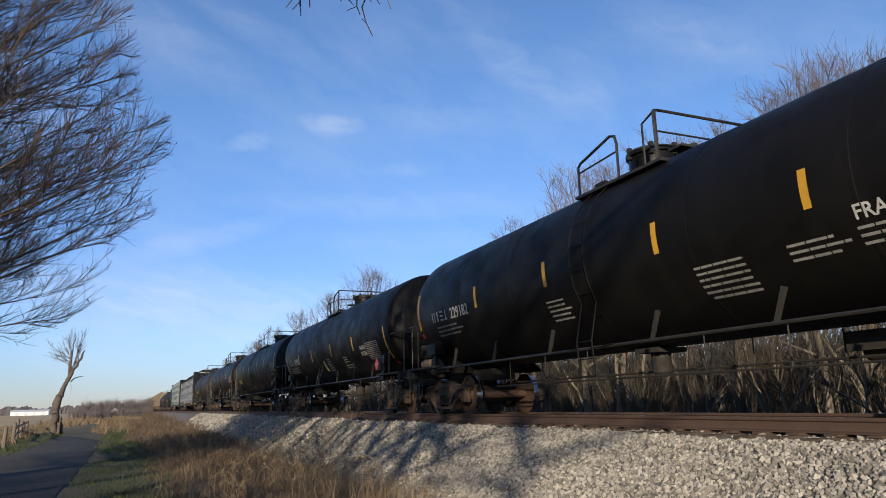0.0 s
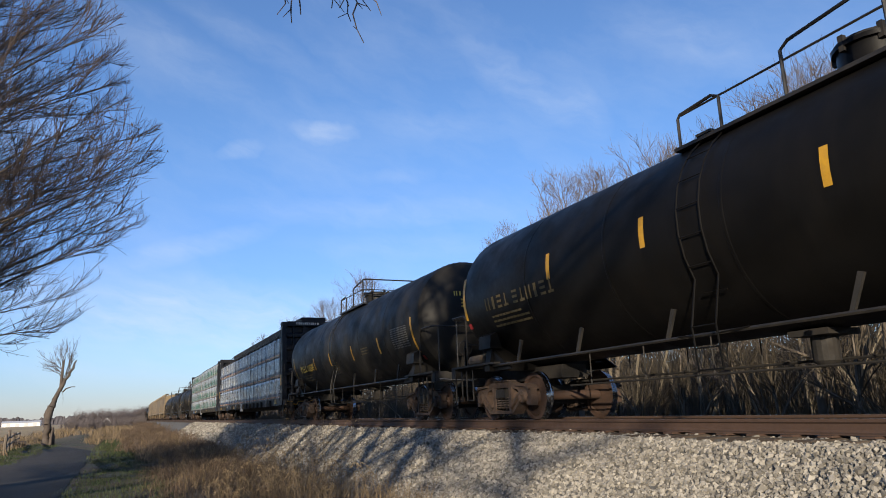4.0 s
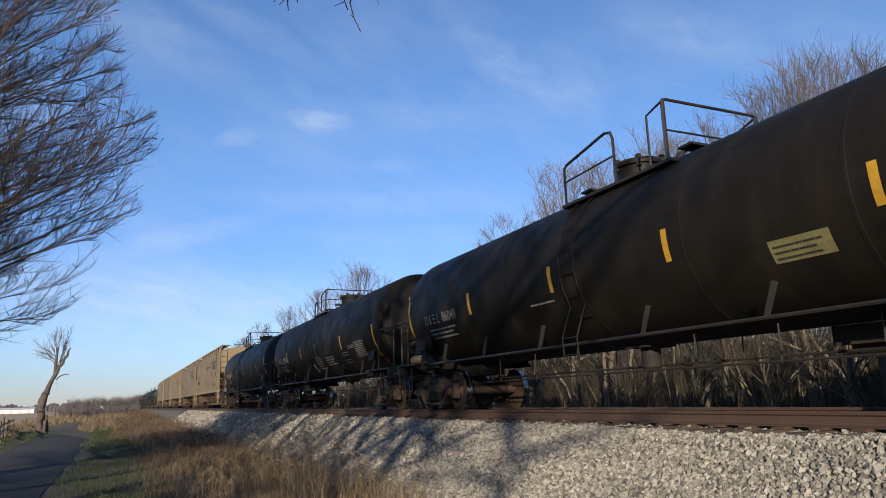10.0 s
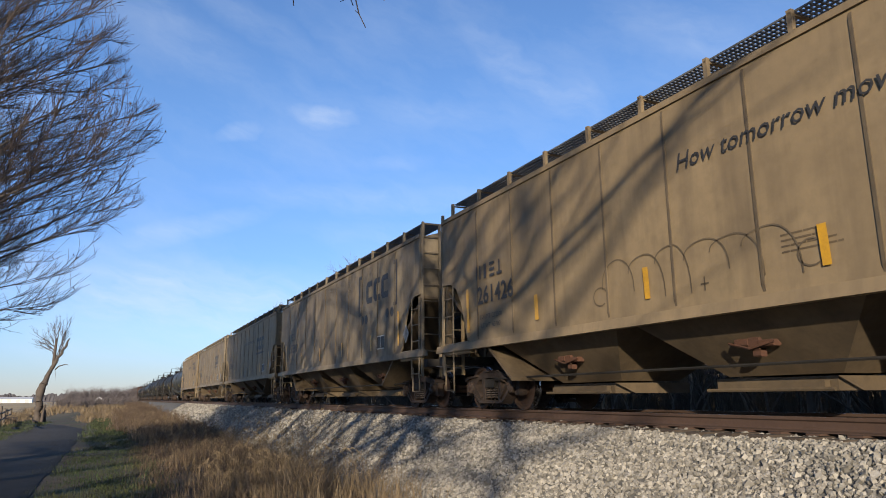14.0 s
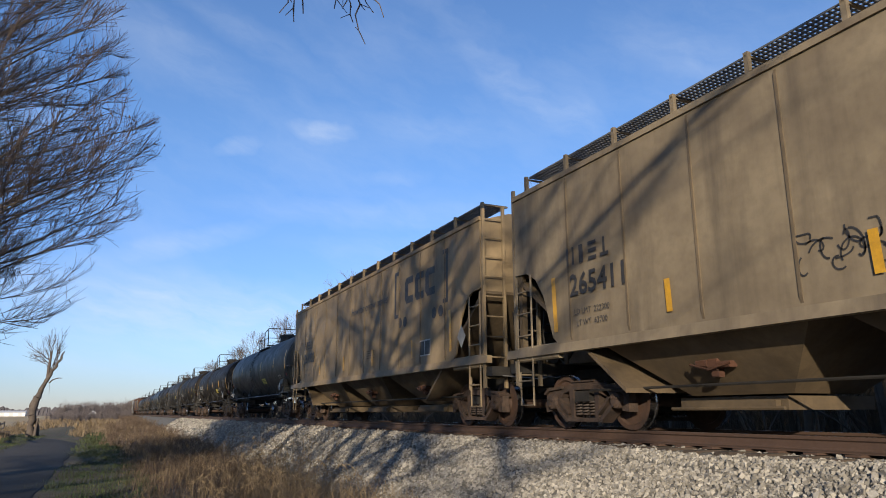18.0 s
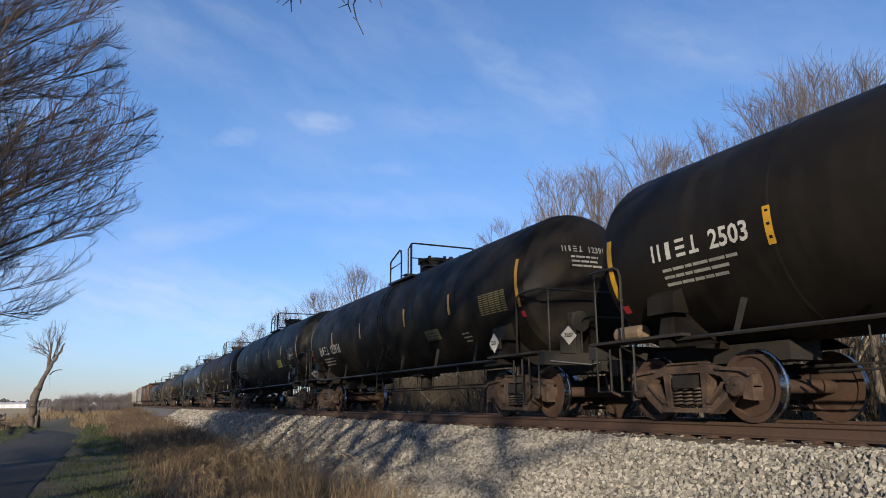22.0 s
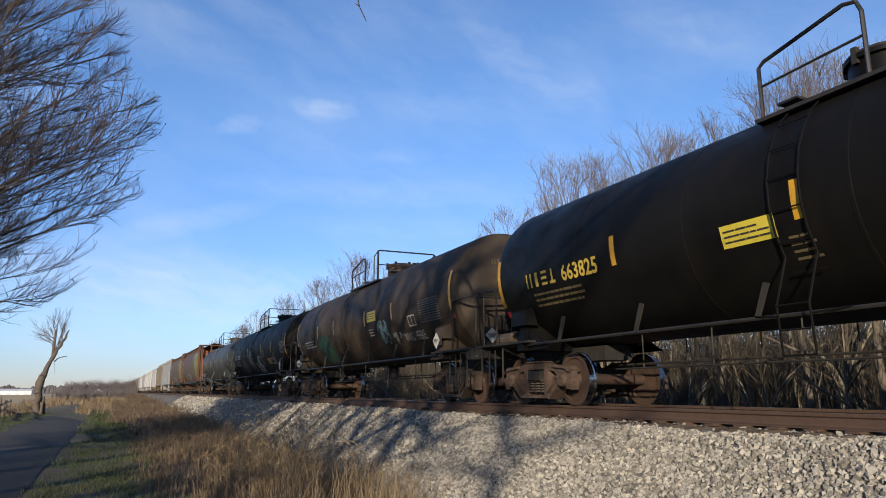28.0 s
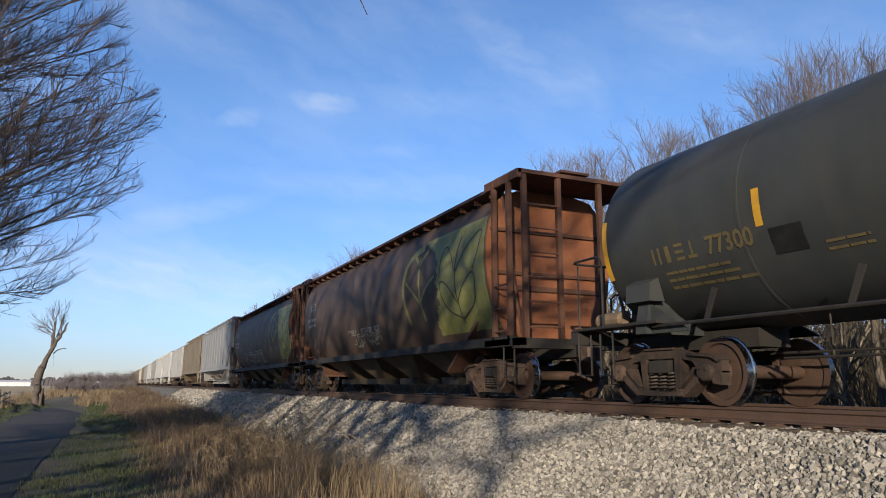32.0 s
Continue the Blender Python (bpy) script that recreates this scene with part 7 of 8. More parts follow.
def big_tree():
    """The wide-crowned tree beside the lane, all fine upswept twigs, with a few dead leaves left."""
    rng = random.Random(77)
    th = new("tree")
    tagged(th, "wide bare tree with dense upswept twigs beside the lane", "tree", group="bare trees")
    trunk, twigs = Build(), Build()
    stem = [Vector((0, 0, -0.3)), Vector((0.05, 0.05, 1.2)), Vector((0.0, 0.1, 2.6)), Vector((0.1, 0.1, 4.2)), Vector((0.2, 0.15, 6.5)), Vector((0.1, 0.3, 9.5)), Vector((0.3, 0.2, 13))]
    trunk.tube(stem, 0.42, 9, 0.08)
    leaves = Build()

    def reach(z):
        """How far the crown spreads at height z."""
        t = (z - 7.3) / (8.9 if z > 7.3 else 5.5)
        return 8.3 * math.sqrt(max(0.01, 1 - t * t))

    def inside(p):
        return math.hypot(p.x, p.y) < reach(p.z) * (0.96 + 0.10 * noise.noise(p * 0.55))

    def twig(p, d, length, n, r, bend):
        """Points of a twig that stops where the crown ends."""
        q = [p.copy()]
        for _ in range(n):
            d = (d + Vector((rng.gauss(0, 0.12), rng.gauss(0, 0.12), rng.gauss(bend, 0.10)))).normalized()
            e = q[-1] + d * (length / n)
            if not inside(e):
                break
            q.append(e)
        if len(q) > 1:
            twigs.tube(q, r, 3, r * 0.45, cap=False)
        return q, d

    limbs = 175
    for k in range(limbs):
        az = k * 2.39996 + rng.uniform(-0.2, 0.2)
        z0 = 2.5 + 7.8 * (k / limbs) ** 1.05 + rng.uniform(-0.3, 0.3)
        el = radians(rng.uniform(4, 18) + 34 * k / limbs)
        d = Vector((math.cos(az) * math.cos(el), math.sin(az) * math.cos(el), math.sin(el)))
        p = Vector((0.1, 0.1, z0))
        n = 10
        pts, dirs = [p.copy()], [d.copy()]
        for i in range(n):
            d = (d + Vector((rng.gauss(0, 0.05), rng.gauss(0, 0.05), rng.gauss(0.016, 0.03)))).normalized()
            p = p + d * 0.84
            if not inside(p):
                break
            pts.append(p.copy())
            dirs.append(d.copy())
        n = len(pts) - 1
        if n < 2:
            continue
        trunk.tube(pts, 0.036 + 0.035 * (1 - k / limbs), 6, 0.005, cap=False)
        for j in range(21):
            f = (j + rng.random()) / 21 * 0.88 + 0.12
            i = min(n - 1, int(f * n))
            base = pts[i].lerp(pts[i + 1], f * n - i)
            ax = dirs[i + 1]
            side = ax.cross(Vector((0, 0, 1))).normalized() * rng.choice((-1, 1)) * rng.uniform(0.2, 1.25)
            nd = (ax + side + Vector((0, 0, rng.uniform(-0.38, 0.5)))).normalized()
            q, dd = twig(base, nd, rng.uniform(1.3, 2.8), 6, 0.0105, 0.045)
            for m in range(11):
                if len(q) < 3:
                    break
                g = rng.uniform(0.1, 1.0) * (len(q) - 1)
                ii = min(len(q) - 2, int(g))
                bb = q[ii].lerp(q[ii + 1], g - ii)
                td = (dd + Vector((rng.gauss(0, 0.34), rng.gauss(0, 0.34), rng.gauss(0.16, 0.24)))).normalized()
                q2, d2 = twig(bb, td, rng.uniform(0.35, 1.0), 3, 0.0062, 0.06)
                if rng.random() < 0.5 and len(q2) > 2:
                    t3 = (d2 + Vector((rng.gauss(0, 0.4), rng.gauss(0, 0.4), rng.gauss(0.2, 0.2)))).normalized()
                    twig(q2[1], t3, rng.uniform(0.3, 0.6), 2, 0.006, 0.08)
                if z0 < 5.0 and rng.random() < 0.03:
                    c = q2[-1]
                    s = rng.uniform(0.03, 0.06)
                    leaves.add([tuple(c + Vector((-s, 0, 0))), tuple(c + Vector((0, s * 0.6, -s))), tuple(c + Vector((s, 0, -s * 0.3))), tuple(c + Vector((0, -s * 0.4, s)))],
                               [(0, 1, 2), (0, 2, 3), (0, 3, 1), (1, 3, 2)])
    part("trunk", trunk, M_BARK, th, smooth=True, angle=60)
    part("crown", twigs, M_TWIG, th, "fine upswept winter twigs")
    tagged(part("dead_leaves", leaves, M_WEED, th, "a few curled dead leaves"), kind="stuff")
    place(th, -18.5, -7.5, 1.0, 0.4)


def dead_tree():
    """The broken, leaning dead tree by the field."""
    k = 0.0214
    th = new("dead_tree")
    tagged(th, "bleached broken dead tree leaning over dry grass", "tree")
    rng = random.Random(5)

    def pt(x, y, out=0.0):
        return Vector((out, (x - 225) * k * 0.66, (500 - y) * k))
    b = Build()
    def gnarled(pts, radii):
        for i in range(len(pts) - 1):
            p, q = pts[i], pts[i + 1]
            m = (p + q) / 2 + Vector((rng.gauss(0, 0.06), rng.gauss(0, 0.06), 0))
            b.tube([p, m], radii[i], 8, (radii[i] + radii[i + 1]) / 2 * rng.uniform(0.85, 1.15))
            b.tube([m, q], (radii[i] + radii[i + 1]) / 2 * rng.uniform(0.9, 1.2), 8, radii[i + 1])
    gnarled([pt(224, 520), pt(214, 470), pt(220, 430, 0.1), pt(214, 395, 0.1), pt(222, 360), pt(240, 322, -0.1), pt(256, 290), pt(278, 258), pt(292, 228), pt(318, 195, 0.15), pt(340, 165, 0.2), pt(355, 145, 0.25)],
            (0.40, 0.28, 0.30, 0.27, 0.30, 0.22, 0.19, 0.17, 0.14, 0.11, 0.09, 0.05))
    b.tube([pt(228, 430, -0.1), pt(250, 455, -0.15), pt(258, 505, -0.2)], 0.16, 7, 0.12)
    b.tube([pt(206, 400, 0.05), pt(196, 372, 0.05), pt(203, 352)], 0.14, 6, 0.06)
    b.tube([pt(215, 400, 0.1), pt(211, 360, 0.1), pt(216, 335)], 0.24, 7, 0.12)
    b.tube([pt(240, 515, 0.3), pt(244, 460, 0.25), pt(250, 425, 0.2)], 0.16, 6, 0.08)
    b.tube([pt(275, 262), pt(274, 220), pt(276, 180), pt(280, 145)], 0.17, 7, 0.08)
    b.tube([pt(285, 280), pt(305, 265), pt(335, 258), pt(357, 258)], 0.07, 5, 0.03)
    part("trunk", b, M_DEADWOOD, th, smooth=True, angle=60)
    tw = Build()
    for (x0, y0, x1, y1) in ((276, 205, 140, 120), (276, 212, 165, 175), (276, 185, 185, 150), (278, 165, 262, 85), (300, 215, 332, 70), (276, 200, 235, 190), (290, 230, 345, 75), (275, 180, 205, 175), (280, 150, 290, 90), (320, 195, 300, 95),
                             (276, 190, 225, 120), (280, 165, 245, 95), (300, 210, 318, 110)):
        a, c = pt(x0, y0), pt(x1, y1, rng.uniform(-0.8, 0.8))
        q = [a + (c - a) * (i / 5) + Vector((rng.gauss(0, 0.08), rng.gauss(0, 0.08), 0.12 * math.sin(i / 5 * 3.1))) for i in range(6)]
        tw.tube(q, 0.042, 4, 0.01, cap=False)
        for m in range(15):
            g = rng.uniform(0.25, 1)
            i = min(4, int(g * 5))
            bb = q[i].lerp(q[i + 1], g * 5 - i)
            dd = ((c - a).normalized() + Vector((rng.gauss(0, 0.5), rng.gauss(0, 0.5), rng.gauss(0.3, 0.3)))).normalized()
            tw.tube([bb, bb + dd * rng.uniform(0.4, 1.3)], 0.014, 3, 0.006, cap=False)
    tw.tube([pt(288, 285), pt(292, 305), pt(293, 330)], 0.02, 3, 0.008)
    part("dead_branch", tw, M_DEADWOOD, th)
    place(th, -66.0, -5.4, 0.89)


def overhanging_branch():
    """Twigs of a limb that hangs over the camera from the trees behind it."""
    rng = random.Random(12)
    th = new("overhanging_branch")
    tagged(th, "thin bare twigs hanging from an overhead limb", "branch")
    b = Build()
    limb = [Vector((2.5, -10.0, 6.6)), Vector((0.5, -5.0, 7.2)), Vector((-2.2, -1.0, 6.3)), Vector((-4.6, 1.1, 4.6)), Vector((-5.4, 1.75, 3.95))]
    b.tube(limb, 0.05, 6, 0.012)
    part("limb", b, M_BARK, th, smooth=True, angle=60)
    tw = Build()
    near, far = Vector((-4.99, 1.47, 3.83)), Vector((-5.1, 1.11, 3.81))
    tips = [(-5.07, 1.63, 3.26), (-5.26, 1.61, 3.55), (-4.83, 1.72, 3.41), (-5.09, 1.69, 3.58), (-5.24, 1.07, 3.42), (-5.4, 1.18, 3.61), (-5.06, 0.95, 3.37), (-5.17, 1.39, 3.59), (-5.02, 1.47, 3.51)]
    for k, tip in enumerate(tips):
        tip, root = Vector(tip), (far if k in (4, 5, 6) else near)
        q = []
        for i in range(7):
            f = i / 6
            p = root.lerp(tip, f)
            p += Vector((rng.gauss(0, 0.015), rng.gauss(0, 0.02), 0.06 * math.sin(f * 3.1)))
            q.append(p)
        tw.tube(q, 0.011, 4, 0.0045, cap=False)
        for m in range(3):
            i = rng.randint(2, 5)
            dd = Vector((rng.gauss(0, 0.06), rng.gauss(0, 0.09), rng.uniform(-0.12, 0.03)))
            tw.tube([q[i], q[i] + dd * 0.6, q[i] + dd], 0.005, 3, 0.003, cap=False)
    tw.tube([limb[-1], near], 0.014, 4, 0.011)
    tw.tube([limb[-1], far], 0.014, 4, 0.011)
    part("twig", tw, M_TWIG, th)


def blades(name, mat, label, category, zones, seed):
    """Grass and weed stems: bent tapering blades in clumps."""
    rng = np.random.default_rng(seed)
    vs, fs, n = [], [], 0
    for x0, x1, y0, y1, count, h0, h1, w, clump in zones:
        centres = np.stack([rng.uniform(x0, x1, clump), rng.uniform(y0, y1, clump)], 1)
        for _ in range(count):
            c = centres[rng.integers(clump)]
            x, y = c[0] + rng.normal(0, 0.28), c[1] + rng.normal(0, 0.22)
            base = ground_z(x, y) if y < 4.4 else max(ground_z(x, y), bank_z(y))
            h = rng.uniform(h0, h1)
            a = rng.uniform(0, 2 * math.pi)
            lean = h * rng.uniform(0.25, 1.5)
            lx, ly = lean * math.cos(a), lean * math.sin(a)
            wx, wy = -math.sin(a) * w, math.cos(a) * w
            vs += [(x - wx, y - wy, base - 0.03), (x + wx, y + wy, base - 0.03), (x + lx * 0.3 + wx * 0.8, y + ly * 0.3 + wy * 0.8, base + h * 0.6),
                   (x + lx * 0.3 - wx * 0.8, y + ly * 0.3 - wy * 0.8, base + h * 0.6), (x + lx, y + ly, base + h)]
            fs += [(n, n + 1, n + 2, n + 3), (n + 3, n + 2, n + 4)]
            n += 5
    me = bpy.data.meshes.new(name)
    me.from_pydata(vs, [], fs)
    me.materials.append(mat)
    me.update()
    tagged(new(name, me), label, category, kind="stuff")


def plumes(spots, seed):
    """Tall dry stalks with arched, feathery seed heads."""
    rng = random.Random(seed)
    b = Build()
    for cx, cy, count, spread in spots:
        for _ in range(count):
            x, y = cx + rng.gauss(0, spread), cy + rng.gauss(0, spread * 0.6)
            z = max(ground_z(x, y), bank_z(y) if y > 4.2 else -9.0)
            h, a = rng.uniform(0.45, 1.05), rng.uniform(0, 6.283)
            dx, dy = math.cos(a), math.sin(a)
            lean = h * rng.uniform(0.05, 0.3)
            top = Vector((x + dx * lean, y + dy * lean, z + h))
            b.tube([(x, y, z - 0.03), (x + dx * lean * 0.35, y + dy * lean * 0.35, z + h * 0.55), top], 0.0042, 3, 0.0024, cap=False)
            for k in range(rng.randint(1, 3)):
                q = rng.uniform(0.3, 0.7)
                base = Vector((x + dx * lean * q * q, y + dy * lean * q * q, z + h * q))
                c = rng.uniform(0, 6.283)
                out = Vector((math.cos(c), math.sin(c), 0)) * rng.uniform(0.12, 0.3)
                b.tube([base, base + out * 0.5 + Vector((0, 0, 0.10)), base + out + Vector((0, 0, -0.03))], 0.004, 3, 0.0015, cap=False)
            if rng.random() < 0.55:
                head = [top + Vector((dx * 0.20 * f, dy * 0.20 * f, 0.09 * math.sin(f * 2.6) - 0.06 * f * f)) for f in (0, 0.25, 0.5, 0.75, 1.0)]
                b.tube(head, 0.004, 3, 0.002, cap=False)
                for k in range(14):
                    f = k / 13 * 3.999
                    i = int(f)
                    m = head[i].lerp(head[i + 1], f - i)
                    e = m + Vector((rng.gauss(0, 0.03), rng.gauss(0, 0.03), rng.uniform(-0.05, 0.03)))
                    b.tube([m, e], 0.004, 3, 0.002, cap=False)
    tagged(part("plumed_grass", b, M_STRAW), "tall golden dry grass with feathery seed heads", "grass", kind="stuff")


def shrubs(name, mat, label, zones, seed, stems=9, splay=0.32):
    """Leafless brush: sprays of thin forked sticks."""
    rng = random.Random(seed)
    b = Build()
    for x0, x1, y0, y1, count, h0, h1, r in zones:
        for _ in range(count):
            x, y = rng.uniform(x0, x1), rng.uniform(y0, y1)
            z = max(ground_z(x, y), bank_z(y) if 4.2 < y < 12.3 else -9) - 0.05
            H = rng.uniform(h0, h1)
            for s in range(stems):
                a = rng.uniform(0, 6.283)
                sp = rng.uniform(0.1 * splay, splay)
                p0 = Vector((x + rng.gauss(0, 0.12), y + rng.gauss(0, 0.12), z))
                h = H * rng.uniform(0.55, 1.0)
                p1 = p0 + Vector((math.cos(a) * sp * h * 0.4, math.sin(a) * sp * h * 0.4, h * 0.55))
                p2 = p1 + Vector((math.cos(a) * sp * h * 0.5 + rng.gauss(0, 0.1), math.sin(a) * sp * h * 0.5 + rng.gauss(0, 0.1), h * 0.45))
                b.tube([p0, p1, p2], r, 3, r * 0.3, cap=False)
                for q in range(2):
                    e = p1.lerp(p2, rng.uniform(0, 0.7))
                    b.tube([e, e + Vector((rng.gauss(0, 0.22) * h * 0.6, rng.gauss(0, 0.22) * h * 0.6, h * rng.uniform(0.12, 0.35)))], r * 0.55, 3, r * 0.25, cap=False)
    tagged(part(name, b, mat), label, "brush", kind="stuff")


def make_vegetation():
    big_tree()
    dead_tree()
    overhanging_branch()
    rng = random.Random(21)
    lab = "tall bare winter tree behind the railway line"
    protos = [crown_tree("tree", 200 + k, 12.4, 2.2 + 0.5 * k, 3.3 + 0.35 * k, 0.16, M_TRUNK_FAR, M_TWIG_FAR, lab, limbs=15 + k, twig_r=0.0075) for k in range(4)]
    for o in protos:
        tagged(o, group="trees behind the line")
    # x, y and height of each tree
    spots = [(-111.8, 20, 14.6), (-90.2, 19, 14.2), (-70.6, 19, 13.6), (-55.1, 18, 13.0), (-31.8, 19, 11.7), (-25.8, 18, 12.6), (-23.7, 18.5, 12.0), (-20.5, 19, 11.8), (-17.4, 18, 11.1), (-14.2, 18, 11.2),
             (-11.6, 17.5, 10.9), (-13.3, 19, 11.8), (-9.0, 18.5, 11.4), (-6.2, 17.8, 11.4), (-3.0, 18.6, 11.2), (0.5, 18, 11.5), (-8.0, 23, 11.0), (-19, 24, 10.5), (-28.5, 23, 10.5), 
             (-63, 22, 10.0), (-77, 22, 10.5), (-84, 20.5, 12.0), (-99, 21, 12.2), (-125, 20, 13.0), (-142, 22, 14.5), (-160, 20, 13.0), (-185, 22, 14.0), (-215, 20, 13.0), (-250, 22, 14.5), (-290, 22, 14.0)]
    for i, (x, y, high) in enumerate(spots):
        if i < 4:
            place(protos[i], x, y, high / 13.3, rng.uniform(0, 6.3))
        else:
            again(protos[i % 4], x, y, high / 13.3, rng.uniform(0, 6.3))
    # pole-thin saplings at the edge of the wood
    sap = []
    for k in range(5):
        o = bare_tree("sapling", 400 + k, rng.uniform(4.0, 5.2), 0.026 + 0.007 * k, M_TRUNK_FAR, M_BRUSH, "slender pale bare sapling at the wood's edge", children=(9, 5), spread=(0.3, 0.45),
                      lean=(rng.uniform(-0.2, 0.2), rng.uniform(-0.1, 0.1)))
        tagged(o, category="sapling", group="saplings at the wood edge")
        sap.append(o)
    for k in range(150):
        x = rng.uniform(-46, 3) if k < 110 else rng.uniform(-110, -46)
        y = rng.uniform(15.5, 19) if rng.random() < 0.5 else rng.uniform(19, 26)
        s = rng.uniform(0.75, 1.25)
        if k < 5:
            place(sap[k], x, y, s, rng.uniform(0, 6.3))
        else:
            again(sap[k % 5], x, y, s, rng.uniform(0, 6.3))
    for k in range(50):
        again(sap[k % 5], rng.uniform(-34, 3), rng.uniform(14.5, 20.5), rng.uniform(0.6, 1.1), rng.uniform(0, 6.3))
    # pale leaning trunks among the brush
    lab = "pale leaning bare trunk in the brush behind the line"
    stems = [bare_tree("sapling", 470 + k, 7.0 + k, 0.075 + 0.015 * k, M_PALE, M_BRUSH, lab, children=(6, 4), spread=(0.3, 0.5), lean=(rng.uniform(-0.35, 0.35), rng.uniform(-0.1, 0.1)), clear=0.45) for k in range(3)]
    for k, (x, y) in enumerate([(rng.uniform(-28, 3), rng.uniform(16.8, 20.5)) for _ in range(30)]):
        if k < 3:
            tagged(stems[k], category="sapling", group="saplings at the wood edge")
            place(stems[k], x, y, rng.uniform(0.8, 1.1), rng.uniform(0, 6.3))
        else:
            again(stems[k % 3], x, y, rng.uniform(0.7, 1.15), rng.uniform(0, 6.3))
    shrubs("thicket", M_BRUSH, "dense leafless brown brush behind the line",
           [(-50, 4, 12.6, 17.5, 420, 0.35, 0.9, 0.013), (-60, 5, 17.5, 28, 1000, 1.6, 3.8, 0.014), (-75, 8, 28, 42, 800, 3.6, 6.0, 0.028), (-170, 14, 42, 62, 620, 5.5, 8.5, 0.07), (-140, -55, 13, 30, 260, 1.2, 3.0, 0.04), (-340, -140, 14, 30, 200, 2, 4, 0.09)], 8)
    # brush and weeds on the near side, between lane and bank
    shrubs("dead_weeds", M_WEED, "brown dead weeds between lane and ballast",
           [(-30, -11, 1.8, 4.1, 230, 0.25, 0.7, 0.0045), (-55, -30, 1.2, 4.6, 220, 0.35, 0.8, 0.007), (-110, -55, 0.0, 5.0, 230, 0.5, 1.05, 0.014), (-220, -90, 2.0, 5.0, 150, 0.9, 1.7, 0.022)], 9, stems=8, splay=1.1)
    blades("dry_grass", M_STRAW, "tall dry straw-coloured grass", "grass",
           [(-13.5, -8.0, 2.4, 4.3, 1000, 0.35, 1.0, 0.0035, 34), (-20, -12, 1.8, 4.5, 1000, 0.2, 0.7, 0.004, 60), (-34, -18, 1.4, 4.6, 2200, 0.15, 0.5, 0.005, 120), (-60, -30, 1.0, 4.6, 2600, 0.25, 0.6, 0.009, 110), (-110, -60, -3, 4.6, 4000, 0.3, 0.7, 0.015, 160),
            (-100, -45, -12, -6.5, 4000, 0.3, 0.7, 0.015, 160), (-300, -100, -12, 5, 6000, 0.4, 1.0, 0.04, 700)], 3)
    blades("leaf_litter_grass", M_WEED, "matted brown dead grass", "grass",
           [(-40, -9, 0.8, 4.6, 30000, 0.05, 0.22, 0.004, 1100), (-90, -40, 0.0, 4.8, 7000, 0.15, 0.45, 0.016, 400)], 4)
    blades("green_grass", M_GRASS, "short winter-green verge grass", "grass",
           [(-40, -12, -1.1, 1.2, 14000, 0.04, 0.13, 0.0045, 300), (-75, -40, -1.3, 0.8, 5000, 0.08, 0.2, 0.013, 260), (-70, -24, -7.5, -4.6, 6000, 0.06, 0.16, 0.012, 300)], 6)
    plumes([(-12.9, 1.9, 60, 0.5), (-13.2, 2.7, 70, 0.55), (-12.4, 3.4, 45, 0.4), (-14.6, 3.3, 40, 0.6), (-16.5, 3.9, 40, 0.8), (-19.5, 4.1, 40, 1.0), (-11.4, 3.7, 18, 0.25), (-15.0, 1.9, 40, 0.8), (-23.0, 4.2, 60, 1.5), (-30.0, 3.9, 80, 2.5)], 61)
    # the trees behind the camera, whose shade falls on the bank and the train
    lab = "tall bare tree standing behind the lane"
    row = [crown_tree("tree", 91 + k, 15.0, 4.2 + k, 4.6 + 0.5 * k, 0.26 + 0.03 * k, M_BARK, M_TWIG, lab, limbs=10, fine=(4, 1, 0), twig_r=0.018, rise=(25, 70)) for k in range(3)]
    for o in row:
        tagged(o, group="bare trees")
    shade = [(11.2, -19.0, 1.1), (2.6, -9.3, 0.95), (-1.2, -8.6, 0.95), (-5.0, -9.2, 0.95), (-9.0, -9.7, 1.0), (-14.2, -11.5, 1.0), (6.9, -14.5, 1.1)]
    for i, (x, y, k) in enumerate(shade):
        if i < 3:
            place(row[i], x, y, k, rng.uniform(0, 6.3), lean=rng.uniform(0.25, 0.45))
        else:
            again(row[i % 3], x, y, k, rng.uniform(0, 6.3), lean=rng.uniform(0.25, 0.45))
    # taller trees further back, whose high limbs reach the train alone
    tall = [crown_tree("tree", 131 + k, 19.0, 10.4, 4.6 + 0.4 * k, 0.12, M_BARK, M_TWIG, lab, limbs=11, fine=(4, 1, 0), twig_r=0.02, rise=(15, 60), heavy=3.0) for k in range(2)]
    for o in tall:
        tagged(o, group="bare trees")
    wide = crown_tree("tree", 151, 15.5, 8.2, 8.6, 0.32, M_BARK, M_TWIG, "tall bare tree with a wide spreading crown behind the lane", limbs=17, fine=(6, 1, 0), twig_r=0.02, rise=(6, 50), heavy=0.9)
    tagged(wide, group="bare trees")
    place(wide, 3.4, -8.2, 1.0, 0.3, lean=0.32)
    place(tall[0], 16.5, -16.0, 1.0, 0.5, lean=0.25)
    place(tall[1], 21.0, -17.0, 1.0, 2.1, lean=0.25)
    again(tall[1], 18.8, -19.5, 1.12, 5.0, lean=0.25)
    # a hedge out of view, added to shade the lane and the weeds
    shrubs("hedge", M_BARK, "unseen leafless hedge added behind the lane for shade", [(-16, -3, -10.5, -8.0, 110, 2.2, 4.2, 0.02), (-3, 3, -11, -8.5, 25, 2.2, 4.0, 0.02)], 55, stems=9)


